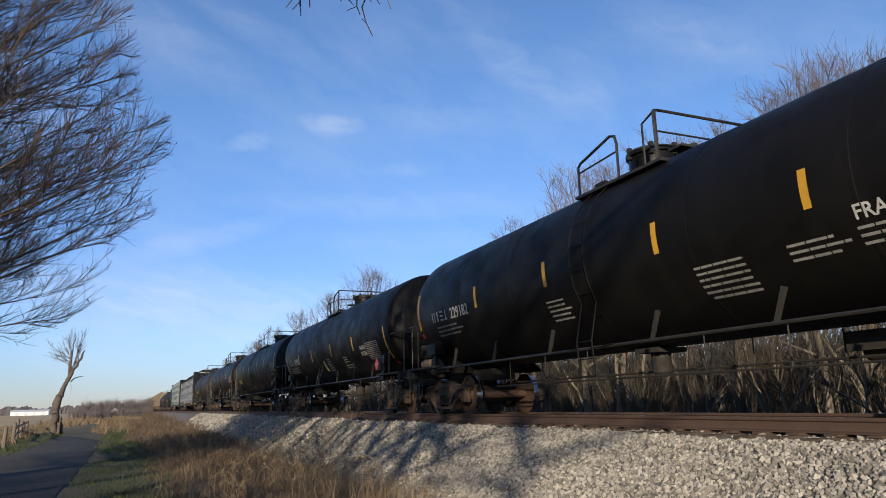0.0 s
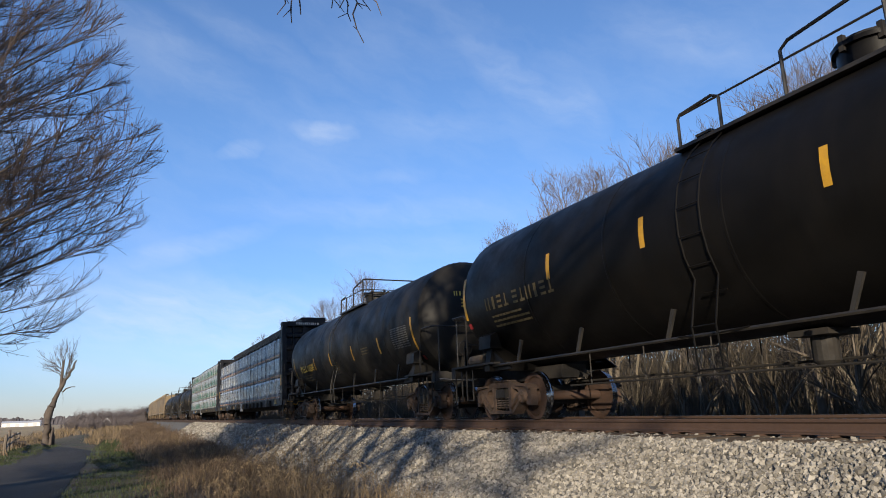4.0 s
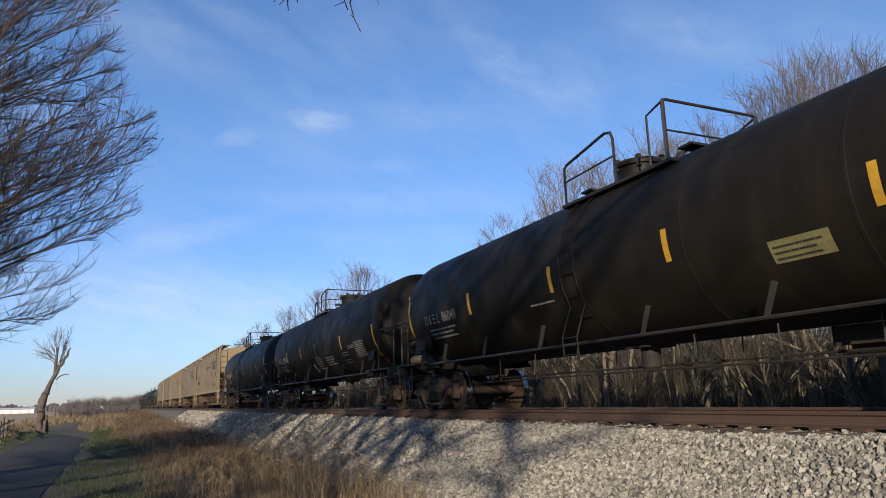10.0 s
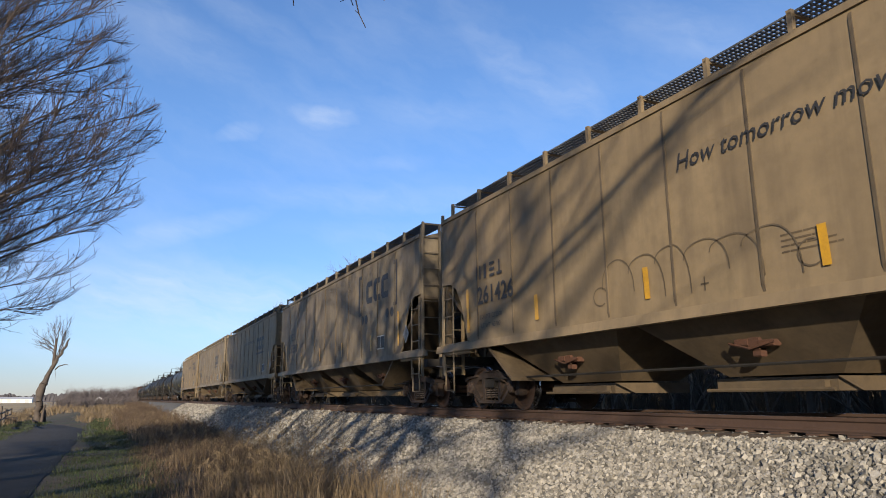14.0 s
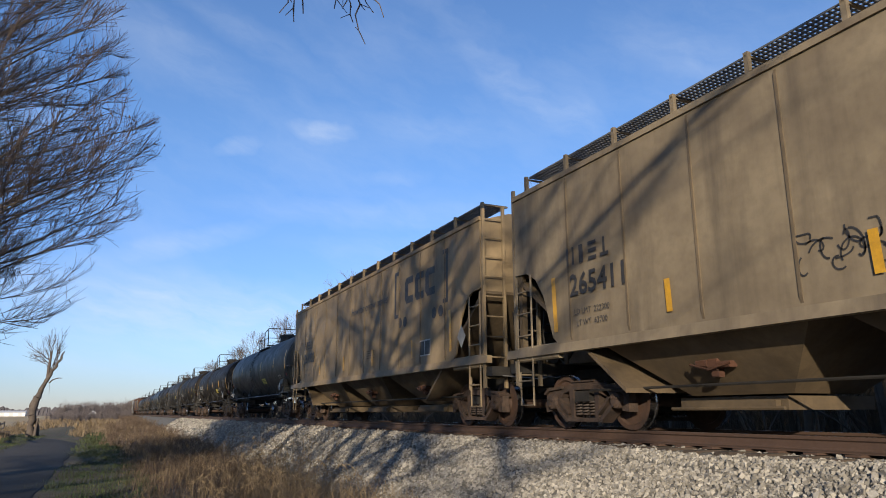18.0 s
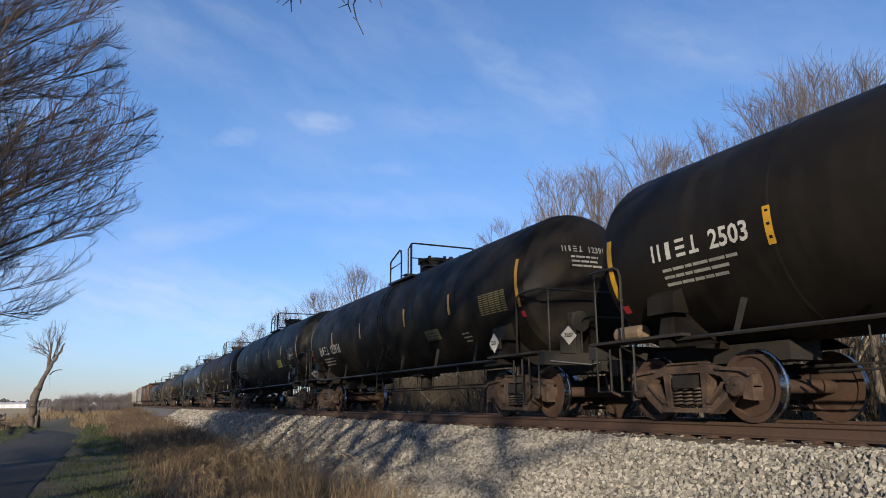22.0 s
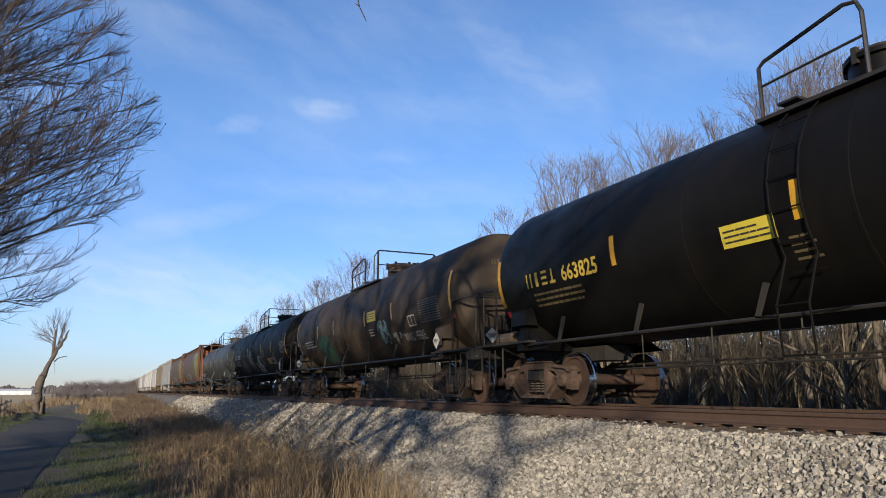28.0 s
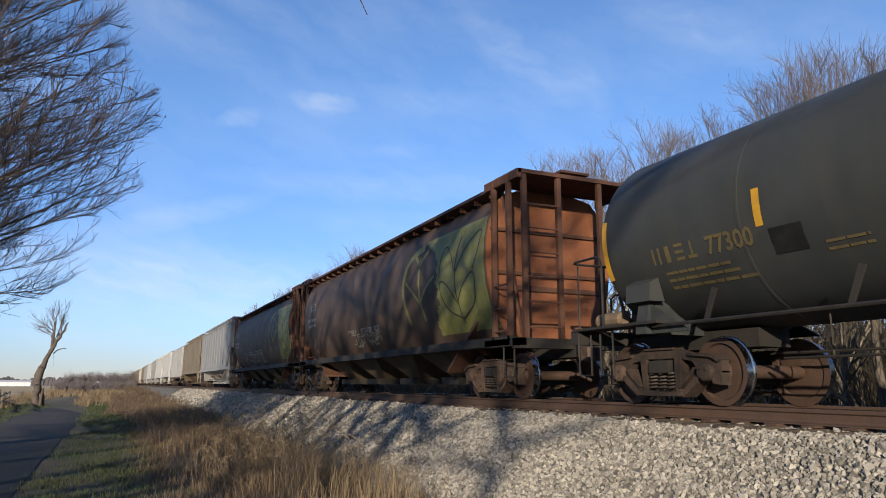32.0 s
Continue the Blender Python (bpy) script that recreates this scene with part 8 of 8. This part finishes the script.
def make_distance():
    """Woods along the horizon, a nearer clump, a long white shed and a small house."""
    rng = random.Random(14)
    for name, dist, y0, y1, h, lab in (("far_woods", 760, -520, 120, 9, "hazy bare woods along the horizon"), ("far_woods", 900, 60, 900, 14, "hazy bare woods along the horizon")):
        b = Build()
        y = y0
        while y < y1:
            w = rng.uniform(2.0, 6.0)
            hh = h * rng.uniform(0.55, 1.0)
            x = -dist + rng.uniform(-25, 25)
            n = 7
            top = [(y + w * (i / n - 0.5) * 2, GROUND + hh * (0.55 + 0.45 * math.sin(math.pi * (i + 0.5) / (n + 1))) * rng.uniform(0.85, 1.05)) for i in range(n + 1)]
            vs = [(x, yy, GROUND - 1) for yy, _ in top] + [(x + rng.uniform(-1, 1), yy, zz) for yy, zz in top] + [(x - 6, yy, GROUND - 1) for yy, _ in top]
            m = n + 1
            b.add(vs, [(i, i + 1, m + i + 1, m + i) for i in range(n)] + [(m + i, m + i + 1, 2 * m + i + 1, 2 * m + i) for i in range(n)])
            y += w * 0.7
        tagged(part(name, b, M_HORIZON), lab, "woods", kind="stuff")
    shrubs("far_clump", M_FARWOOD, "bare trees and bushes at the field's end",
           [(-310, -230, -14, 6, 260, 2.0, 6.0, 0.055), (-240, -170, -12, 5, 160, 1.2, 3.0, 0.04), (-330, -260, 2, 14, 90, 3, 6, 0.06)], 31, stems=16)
    # the long shed
    shed = new("long_shed")
    tagged(shed, "long low white metal shed in the field", "shed")
    part("wall", Build().box(-4, 4, -12, 12, 0, 2.7), M_BARNWALL, shed)
    part("roof", Build().prism_y([(-4.4, 2.7), (4.4, 2.7), (0, 4.1)], -12.3, 12.3), M_BARNROOF, shed)
    for k in range(4):
        part("door", Build().box(4.0, 4.06, -9 + 5.5 * k, -6.6 + 5.5 * k, 0.1, 2.3), M_BARNROOF, shed)
    shed.matrix_basis = Matrix.Translation((-600, -66.5, GROUND))
    house = new("small_shed")
    tagged(house, "small white gabled shed beyond the brush", "shed")
    part("wall", Build().box(-4, 4, -3, 3, 0, 3.4), M_BARNWALL, house)
    part("roof", Build().prism_x([(-3.4, 3.4), (3.4, 3.4), (0, 6.2)], -4.3, 4.3), M_BARNROOF, house)
    w = part("window", Build().box(4.0, 4.05, -0.7, 0.7, 1.2, 2.6), M_GLASS, house)
    house.matrix_basis = Matrix.Translation((-228, -4.1, GROUND)) @ Matrix.Scale(0.42, 4)


def make_fence():
    """A tumbledown post-and-rail fence between the lane and the field."""
    rng = random.Random(8)
    fence = new("fence")
    tagged(fence, "weathered post and rail fence in dry grass", "fence")
    spots = [(-43, -5.8), (-50, -6.3), (-57, -7.0), (-64, -7.6), (-71, -8.3), (-80, -9.0)]
    for x, y in spots:
        g = ground_z(x, y)
        h = rng.uniform(1.0, 1.4)
        b = Build().tube([(x, y, g - 0.2), (x + rng.gauss(0, 0.05), y, g + h * 0.5), (x + rng.gauss(0, 0.08), y + 0.03, g + h)], 0.11, 7, 0.09)
        part("post", b, M_POST, fence)
    for (xa, ya), (xb, yb) in zip(spots[1:], spots[2:]):
        for h in (0.5, 0.95):
            b = Build().tube([(xa, ya, ground_z(xa, ya) + h), ((xa + xb) / 2, (ya + yb) / 2, ground_z(xa, ya) + h - 0.1), (xb, yb, ground_z(xb, yb) + h)], 0.06, 5)
            part("rail", b, M_POST, fence)
    log = part("log", Build().tube([(-66, -10.2, GROUND + 0.25), (-65.5, -7.8, GROUND + 0.32), (-65.8, -6.9, GROUND + 0.27)], 0.26, 8, 0.2), M_DEADWOOD)
    tagged(log, "fallen weathered log in the dry grass", "log")


make_vegetation()
make_distance()
make_fence()


# ------------------------------------------------------------------ the train, from its head to its tail
def tank(seed, paint, label, number="", ink=M_WHITE, mid=(-4.1, -1.6, 1.5, 4.1), z=2.5, ends=(-7.4, 7.3), rail=0, **more):
    """mid and z: where the short reflective stripes stand; ends: the long ones by the heads."""
    end_z = more.pop("end_z", z - 0.05)
    stripes = [(x, end_z - 0.46, end_z + 0.46) for x in ends] + [(x, z - 0.23, z + 0.23) for x in mid]
    spec = dict(seed=seed, paint=paint, label=label, number=number, ink=ink, stripes=stripes, rail=rail)
    spec.update(more)
    return tank_car(spec)


CARS = []     # (thing, u): the middle of the car stands at x = u + SPEED * t


def build_train():
    red = (M_RED, "1170", 6.4, 1.54)
    white = (M_WHITE, "3257", 6.75, 1.42)
    low = (1.44, 2.50)
    T = CARS.append
    T((tank(1, M_BLACK, "clean black tank car with white stencils and yellow stripes", "229182", M_WHITE, (-4.04, -1.18, 1.83, 4.34), 2.52, (-7.37, 7.4), 1, end_z=2.57, number_at=(-6.5, 2.22, 0.34),
            dome=0.42, manway=0.25, platform=(-0.64, 1.47), notes=((-1.33, 2.0, 0.85, 5), (2.4, 1.95, 1.2, 5), (2.45, 1.56, 1.1, 1), (3.9, 1.94, 1.0, 3), (4.8, 1.95, 0.8, 3)),
            letters=(("FRA", 4.82, 2.05, 0.22, M_WHITE),), panel_at=(5.6, 1.75, 1.2, 0.55)), -9.6))
    T((tank(2, M_BLACK, "black tank car with red placard and white stencils", "287951", M_WHITE, (-4.55, -2.1, 1.0, 3.86), 2.31, (-7.1, 7.2), 0, end_z=2.08, platform=(-1.43, 0.25), number_at=(-6.6, 2.12, 0.34),
            placard=(M_RED, "1170", 6.55, 1.48), decals=(("yellow", -0.54, -0.4, 1.62, 2.0), ("grey", -0.4, -0.27, 1.62, 2.0)), notes=((0.02, 2.0, 0.62, 6), (2.3, 1.93, 0.8, 3), (2.2, 1.66, 1.25, 2)),
            letters=(("FRA-AIP", 4.57, 2.05, 0.175, M_WHITE), ("SR 8754", 4.57, 1.86, 0.175, M_WHITE)), panel_at=(5.25, 1.7, 1.17, 0.55), panel_ink=M_DIMWHITE, manway=0.6), -27.1))
    T((tank(3, M_BLACK, "black tank car with yellow stencils and red placard", "684825", M_DULLYELLOW, (-4.02, -1.6, 1.45, 3.85), 2.68, (-7.42, 7.06), 0, end_z=2.58, number_at=(-6.55, 2.22, 0.36),
            placard=(M_RED, "1170", 6.65, 1.52), dome=0.4, platform=(-1.2, 2.05), panel_at=(5.88, 2.16, 1.05, 0.48), panel_ink=M_DIMWHITE, small_ink=M_YTEXT, notes=((5.86, 2.03, 0.95, 2), (6.0, 1.78, 0.75, 2)), manway=1.3), -44.8))
    T((tank(4, M_BLACK, "black tank car with yellow stripes and red placard", "", M_DULLYELLOW, (-4.07, -1.53, 1.49, 3.9), 2.68, (-7.5, 7.27), 0, end_z=2.6, placard=red, number_at=(-6.55, 2.22, 0.36),
            panel_at=(5.92, 2.16, 1.17, 0.48), panel_ink=M_DIMWHITE, small_ink=M_DULLYELLOW, notes=((5.87, 2.04, 0.9, 2), (6.0, 1.8, 0.6, 2)), dome=0.4, platform=(-1.1, 2.1), manway=1.3), -62.5))
    T((tank(5, M_CHARCOAL, "charcoal tank car with bold yellow number", "668593", M_YTEXT, (-3.53, -1.2, 1.6, 4.3), 2.17, (-7.0, 7.1), 0, end_z=2.2, number_at=(-5.93, 1.96, 0.36), small_ink=M_DULLYELLOW), -80.4))
    T((tank(6, M_BLACK_DIRTY, "grimy black tank car with white stencils and faded decal", "86049", M_DIMWHITE, (-4.03, -0.81, 2.14, 5.2), 2.28, (-7.45, 7.4), 1, end_z=2.32, number_at=(-6.5, 2.05, 0.32),
            decals=(("dull", 3.75, 4.56, 1.72, 1.98),), notes=((-1.64, 1.9, 0.95, 1),), size=(1.45, 2.49), platform=(-0.78, 1.88), manway=0.15), -149.97))
    T((tank(7, M_BLACK_DIRTY, "sooty black tank car with white stencils and a yellow decal", "28711", M_WHITE, (-4.8, -2.25, 0.13, 3.58), 2.25, (-7.35, 7.02), 0, end_z=2.05, platform=(-1.67, 0.0), number_at=(-6.7, 2.04, 0.34),
            decals=(("yellow", -0.86, -0.75, 1.44, 1.74), ("grey", -0.75, -0.64, 1.44, 1.74)), notes=((-0.17, 1.93, 0.9, 6), (1.22, 1.85, 1.25, 4), (3.42, 1.88, 0.85, 2), (3.41, 1.64, 0.85, 2)),
            letters=(("FRA AIP", 4.33, 1.98, 0.17, M_DIMWHITE),), panel_at=(4.96, 1.68, 0.98, 0.5), panel_ink=M_DIMWHITE, manway=0.35, size=(1.48, 2.55)), -167.44))
    T((tank(8, M_CHARCOAL, "charcoal tank car with bold white number and dark patch", "3682", M_WHITE, (-4.32, -1.97, 0.26, 3.18, 4.97), 2.23, (-7.45, 7.4), 2, number_at=(-6.45, 2.03, 0.36), panel=False,
            decals=(("dark", -3.46, -2.44, 1.83, 2.17),), notes=((0.42, 2.14, 0.9, 4), (2.38, 1.95, 1.05, 3)), size=(1.47, 2.53), platform=(-1.45, 0.12), manway=0.5), -185.28))
    T((tank(9, M_SLATE, "dirty grey-green tank car with yellow stencils", "660747", M_DULLYELLOW, (-3.84, -1.17, 1.72, 4.91), 2.6, (-7.5, 7.3), 0, number_at=(-6.4, 2.12, 0.36), decals=(("yellow", 1.74, 2.6, 1.71, 1.97),),
            twins=((4.91, 2.14, 2.365, M_DARKPATCH), (1.69, 2.17, 2.365, M_DARKPATCH), (-1.17, 2.2, 2.365, M_DARKPATCH)), frames=((5.73, 6.16, 1.73, 1.99),), frame_ink=M_WHITE, panel=False, size=(1.44, 2.5), platform=(-1.26, 1.05), placard=white, notes=((3.6, 1.95, 1.0, 1),), manway=1.45), -291.44))
    T((tank(10, M_BLACK_DIRTY, "grimy black tank car with white placard and scrawl", "2503", M_WHITE, (-4.9, -2.0, 1.15, 4.27), 2.3, (-7.83, 7.83), 0, platform=(-1.85, 0.69), number_at=(-6.9, 2.2, 0.34), placard=(M_WHITE, "3257", 7.2, 1.42), half=7.9,
            twins=((4.46, 2.06, 2.53, M_YELLOW), (1.29, 2.07, 2.53, M_DIMWHITE), (-1.84, 2.08, 2.5, M_DIMWHITE)), decals=(("yellow", 2.5, 3.28, 1.73, 1.97), ("dark", -0.85, -0.18, 1.38, 1.85)), frames=((4.47, 4.91, 1.70, 1.98),), frame_ink=M_WHITE,
            notes=((3.51, 1.93, 0.95, 2), (-0.55, 1.68, 0.4, 3)), graffiti=((1.05, 2.0, 1.46, 1.84, 16, 0.02, M_DIMWHITE),), size=(1.435, 2.48), panel_at=(6.3, 2.0, 1.0, 0.5), manway=0.95), -309.67))
    T((tank(11, M_BLACK_DIRTY, "sooty black tank car with white stencils and placard", "123916", M_WHITE, (-4.85, -1.8, 1.87, 4.6), 2.46, (-7.6, 7.6), 1, number_at=(-6.5, 1.97, 0.41), placard=white, end_z=2.5,
            size=(1.47, 2.54), platform=(-0.42, 1.2), decals=(("dull", 3.0, 3.8, 1.76, 2.0),), panel_at=(6.04, 2.04, 1.1, 0.43), panel_ink=M_DULLSIGN, notes=((4.88, 1.76, 0.45, 3),), manway=0.6), -327.87))
    T((tank(12, M_CHARCOAL, "charcoal tank car with white data panel and yellow decal", "270270", M_DIMWHITE, (-4.4, -1.42, 1.8, 4.53), 2.62, (-7.5, 7.4), 1, number_at=(-6.5, 2.03, 0.38),
            placard=(M_WHITE, "3257", 6.3, 1.42), decals=(("yellow", 3.48, 4.33, 1.9, 2.22), ("white", 6.15, 6.8, 2.26, 2.32)), panel_at=(5.68, 2.13, 1.16, 0.48), panel_ink=M_DIMWHITE,
            notes=((4.66, 2.0, 0.55, 2), (5.55, 1.88, 0.6, 2), (1.55, 1.95, 0.8, 2)), platform=(-0.5, 1.1), manway=0.35), -345.24))
    T((tank(13, M_BLACK_DIRTY, "black tank car with white placard and faded stencils", "50328", M_DIMWHITE, (-5.3, -2.14, 1.05, 3.95), 2.44, (-7.55, 7.38), 1, end_z=2.47, platform=(-0.44, 1.11), number_at=(-6.6, 2.0, 0.34),
            placard=(M_WHITE, "3257", 6.45, 1.4), frames=((5.03, 5.52, 1.66, 1.91),), decals=(("dull", -1.78, -1.12, 1.76, 2.0), ("grey", 1.46, 1.84, 1.79, 1.9), ("grey", 2.54, 3.04, 1.78, 1.9), ("grey", 6.85, 7.15, 1.3, 1.42)),
            notes=((3.52, 1.88, 0.9, 2), (5.75, 1.88, 0.75, 2)), panel_at=(6.2, 1.92, 1.13, 0.48), panel_ink=M_DIMWHITE, half=7.6, size=(1.5, 2.58), dome=0.3, manway=0.3), -362.83))
    T((tank(14, M_BLUEBLACK, "glossy blue-black tank car with small yellow decal", "", M_DULLYELLOW, (-4.6, -1.85, 1.6, 4.6), 2.5, (-7.4, 7.3), 0, placard=white, decals=(("yellow", 3.4, 4.0, 1.7, 1.95), ("grey", 5.9, 7.1, 2.05, 2.55)), panel=False,
            frames=((4.9, 5.35, 1.7, 1.98),), frame_ink=M_WHITE), -380.4))
    T((tank(15, M_BLACK, "black tank car with yellow stencils and yellow decal", "663825", M_YTEXT, (-3.94, -0.66, 1.62, 4.46), 2.39, (-7.5, 7.5), 1, number_at=(-6.5, 2.13, 0.36), small_ink=M_DULLYELLOW,
            decals=(("yellow", -1.8, -0.98, 2.02, 2.3),), notes=((2.45, 1.95, 1.05, 2), (1.5, 1.97, 0.6, 1), (-0.86, 1.97, 0.4, 4)), placard=white, platform=(-1.33, 1.3), size=(1.43, 2.51), manway=-0.3), -397.85))
    T((tank(16, M_BROWNGREY, "rust-stained grey tank car with yellow number and graffiti", "68562", M_DULLYELLOW, (-4.32, -2.16, 1.26, 3.6), 2.44, (-7.5, 7.4), 1, number_at=(-6.4, 2.28, 0.36), end_z=2.54,
            decals=(("yellow", 1.52, 2.31, 2.3, 2.6),), graffiti=((-7.4, -6.8, 1.7, 2.25, 12, 0.025, M_DIMWHITE), (2.34, 3.1, 1.62, 2.24, 26, 0.045, M_TEAL), (3.36, 3.95, 1.56, 1.84, 9, 0.035, M_SPRAYWHITE), (-4.4, -2.85, 1.3, 2.2, 40, 0.16, M_SPRAYGREEN)),
            letters=(("WAS HERE", 4.05, 1.58, 0.30, M_SPRAYWHITE),), frames=((4.72, 5.2, 1.92, 2.2),), frame_ink=M_WHITE, small_ink=M_WHITE, notes=((1.54, 2.05, 0.5, 3),), placard=white, size=(1.46, 2.52), platform=(-1.53, 1.13), manway=0.6), -415.06))
    T((tank(17, M_BLACK_DIRTY, "black tank car covered in white graffiti", "77343", M_WHITE, (-4.9, -2.23, 1.9, 4.45), 2.42, (-7.7, 7.7), 2, number_at=(-6.75, 2.17, 0.33), placard=(M_WHITE, "3257", 7.05, 1.42), half=7.6, size=(1.45, 2.52),
            fans=((-1.35, 1.98, 1.0, 0.72, 23, M_SPRAYWHITE),),
            graffiti=((-4.5, -3.2, 1.4, 2.35, 16, 0.05, M_FAINT), (-2.15, -0.5, 1.45, 2.4, 26, 0.05, M_INK), (-0.1, 1.35, 1.3, 2.1, 24, 0.05, M_SPRAYWHITE), (4.62, 5.0, 1.56, 2.1, 12, 0.04, M_DIMWHITE), (5.05, 6.5, 1.42, 1.75, 22, 0.04, M_SPRAYWHITE)),
            notes=((2.1, 2.34, 0.75, 5), (1.56, 2.08, 0.6, 7)), decals=(("amber", 3.07, 3.88, 1.63, 1.9),), frames=((4.0, 4.53, 1.61, 1.89),), frame_ink=M_WHITE, panel_at=(6.5, 2.0, 1.1, 0.55), panel_ink=M_DIMWHITE, platform=(-1.02, 1.31), manway=1.2), -432.85))
    T((tank(18, M_SLATE, "blue-grey tank car with dull yellow number and black patch", "77300", M_DULLYELLOW, (-4.6, -1.98, 1.4, 4.59), 2.38, (-7.5, 7.4), 2, number_at=(-6.5, 1.96, 0.32), panel=False, small_ink=M_DULLYELLOW, red_labels=0,
            decals=(("dark", -4.5, -4.06, 1.8, 2.1),), notes=((-3.85, 1.82, 0.8, 2),), frames=((3.9, 4.5, 1.7, 2.0),), placard=white, size=low, platform=(-0.87, 1.5), manway=1.2), -450.61))
    # grain hoppers
    H = dict(seed=31, paint=M_TAN)
    T((hopper_car(dict(H, label="weathered tan covered hopper with bracketed emblem and slogan", number="261426", logo=1, slogan=True,
                       graffiti=((5.2, 6.5, 1.65, 2.0, 12, 0.02, M_INK),),
                       arches=((-2.24, -1.51, 1.85, 2.25, 1.73), (-1.62, -0.88, 2.0, 2.22, 1.57), (-1.05, -0.4, 2.05, 2.25, 1.55), (-0.5, 0.25, 2.0, 2.21, 1.76), (-0.05, 0.75, 2.02, 2.18, 1.6), (0.45, 1.25, 2.0, 2.17, 1.55)))), -203.0))
    T((hopper_car(dict(H, seed=32, label="weathered tan covered hopper streaked with soot", number="261590", logo=1, paint=M_TAN_DIRTY)), -220.6))
    T((hopper_car(dict(H, seed=33, label="tan covered hopper with slogan and dark graffiti", number="261646", logo=2, slogan=True,
                       graffiti=((-0.9, 0.2, 1.42, 2.1, 14, 0.026, M_NAVY), (0.1, 1.3, 1.6, 2.0, 7, 0.02, M_INK)))), -238.2))
    T((hopper_car(dict(H, seed=34, label="grimy tan covered hopper with underlined emblem", number="265411", logo=2, paint=M_TAN_DIRTY,
                       graffiti=((-2.4, -1.2, 1.7, 2.15, 16, 0.02, M_INK), (-0.5, 0.5, 1.6, 2.1, 12, 0.02, M_INK), (1.0, 2.4, 1.7, 2.1, 10, 0.02, M_MAROON)))), -255.8))
    T((hopper_car(dict(H, seed=35, label="clean tan covered hopper with slogan and emblem", number="261932", logo=1, slogan=True)), -273.4))
    # round-sided hoppers and the tail
    T((curved_hopper_car(dict(seed=41, paint=M_WHEAT, end=M_ORANGE, label="brown round-sided grain hopper with olive emblem and orange ends",
                              graffiti=((-1.95, 0.7, 1.45, 1.95, 34, 0.035, M_DIMWHITE),))), -469.4))
    T((curved_hopper_car(dict(seed=42, paint=M_WHEAT, end=M_ORANGE, label="brown round-sided grain hopper with faded emblem", emblem=0.15,
                              graffiti=((-5.0, 1.0, 1.3, 2.0, 26, 0.05, M_DIMWHITE),))), -487.3))
    grey = hopper_car(dict(seed=43, paint=M_GREYCAR, under=M_GREYCAR, label="pale grey covered hopper streaked with dirt", stripes=()))
    T((grey, -505.0))
    tan = hopper_car(dict(seed=44, paint=M_TAN_DIRTY, label="brown-stained covered hopper with dark bays", stripes=()))
    T((tan, -522.8))
    box = boxcar(dict(paint=M_WHITECAR, label="white ribbed box car with rusty sill"))
    T((box, -541.0))
    white_hop = hopper_car(dict(seed=45, paint=M_WHITECAR, under=M_GREYCAR, label="white covered hopper with grey bays", stripes=()))
    T((white_hop, -559.0))
    for k, proto in enumerate((white_hop, grey, white_hop, grey, tan, white_hop, tan, tan, grey, white_hop)):
        T((copy_thing(proto, Matrix()), -576.8 - 17.8 * k))
    # lumber cars
    T((lumber_car(dict(label="dark flat car with bulkheads carrying wrapped panels", number="737178", mark_x=-7.2, number_x=(1.35, 2.25), load_top=3.94, bulk_top=4.60, chord_top=4.84, tape=(-10.4, -6.25, -3.75, -1.1, 1.6, 5.35), wide_tape=(10.47,), sheet=(8.03,))), -101.75))
    panel_load(-101.75)
    T((lumber_car(dict(label="dark flat car with bulkheads carrying wrapped lumber", number="735936", panel=True, mark_x=-9.1, load_top=4.455, bulk_top=4.60, chord=0.4, chord_top=4.62)), -127.0))
    lumber_load(-127.0)


def place_at_start():
    for thing, u in CARS:
        thing.matrix_basis = Matrix.Translation((u, TRACK, 0))
    for thing, u, z in BUNDLES:
        thing.matrix_basis = Matrix.Translation((u, TRACK, z))


def motions():
    """The train rolls past at an even speed; its wheels turn with it."""
    end = SPEED * 32.0
    for thing, u in CARS:
        walk(thing, [(0.0, pose(u, TRACK, 0)), (32.0, pose(u + end, TRACK, 0))])
    for thing, u, z in BUNDLES:
        walk(thing, [(0.0, pose(u, TRACK, z)), (32.0, pose(u + end, TRACK, z))])
    wheels = [o for o in scene.objects if o.name.split(".")[0] == "wheelset"]
    turn = math.degrees(SPEED / WHEEL_R)
    walk(wheels[0], [(k / FPS, pose(0, 0, 0, 0, 0, 0) @ Matrix.Rotation(radians(turn * k / FPS), 4, "Y")) for k in range(32 * FPS + 1)])
    keys = wheels[0].animation_data
    for w in wheels[1:]:
        w.rotation_mode = "QUATERNION"
        data = w.animation_data_create()
        data.action = keys.action
        data.action_slot = keys.action_slot


build_train()
place_at_start()
make_stones()
motions()
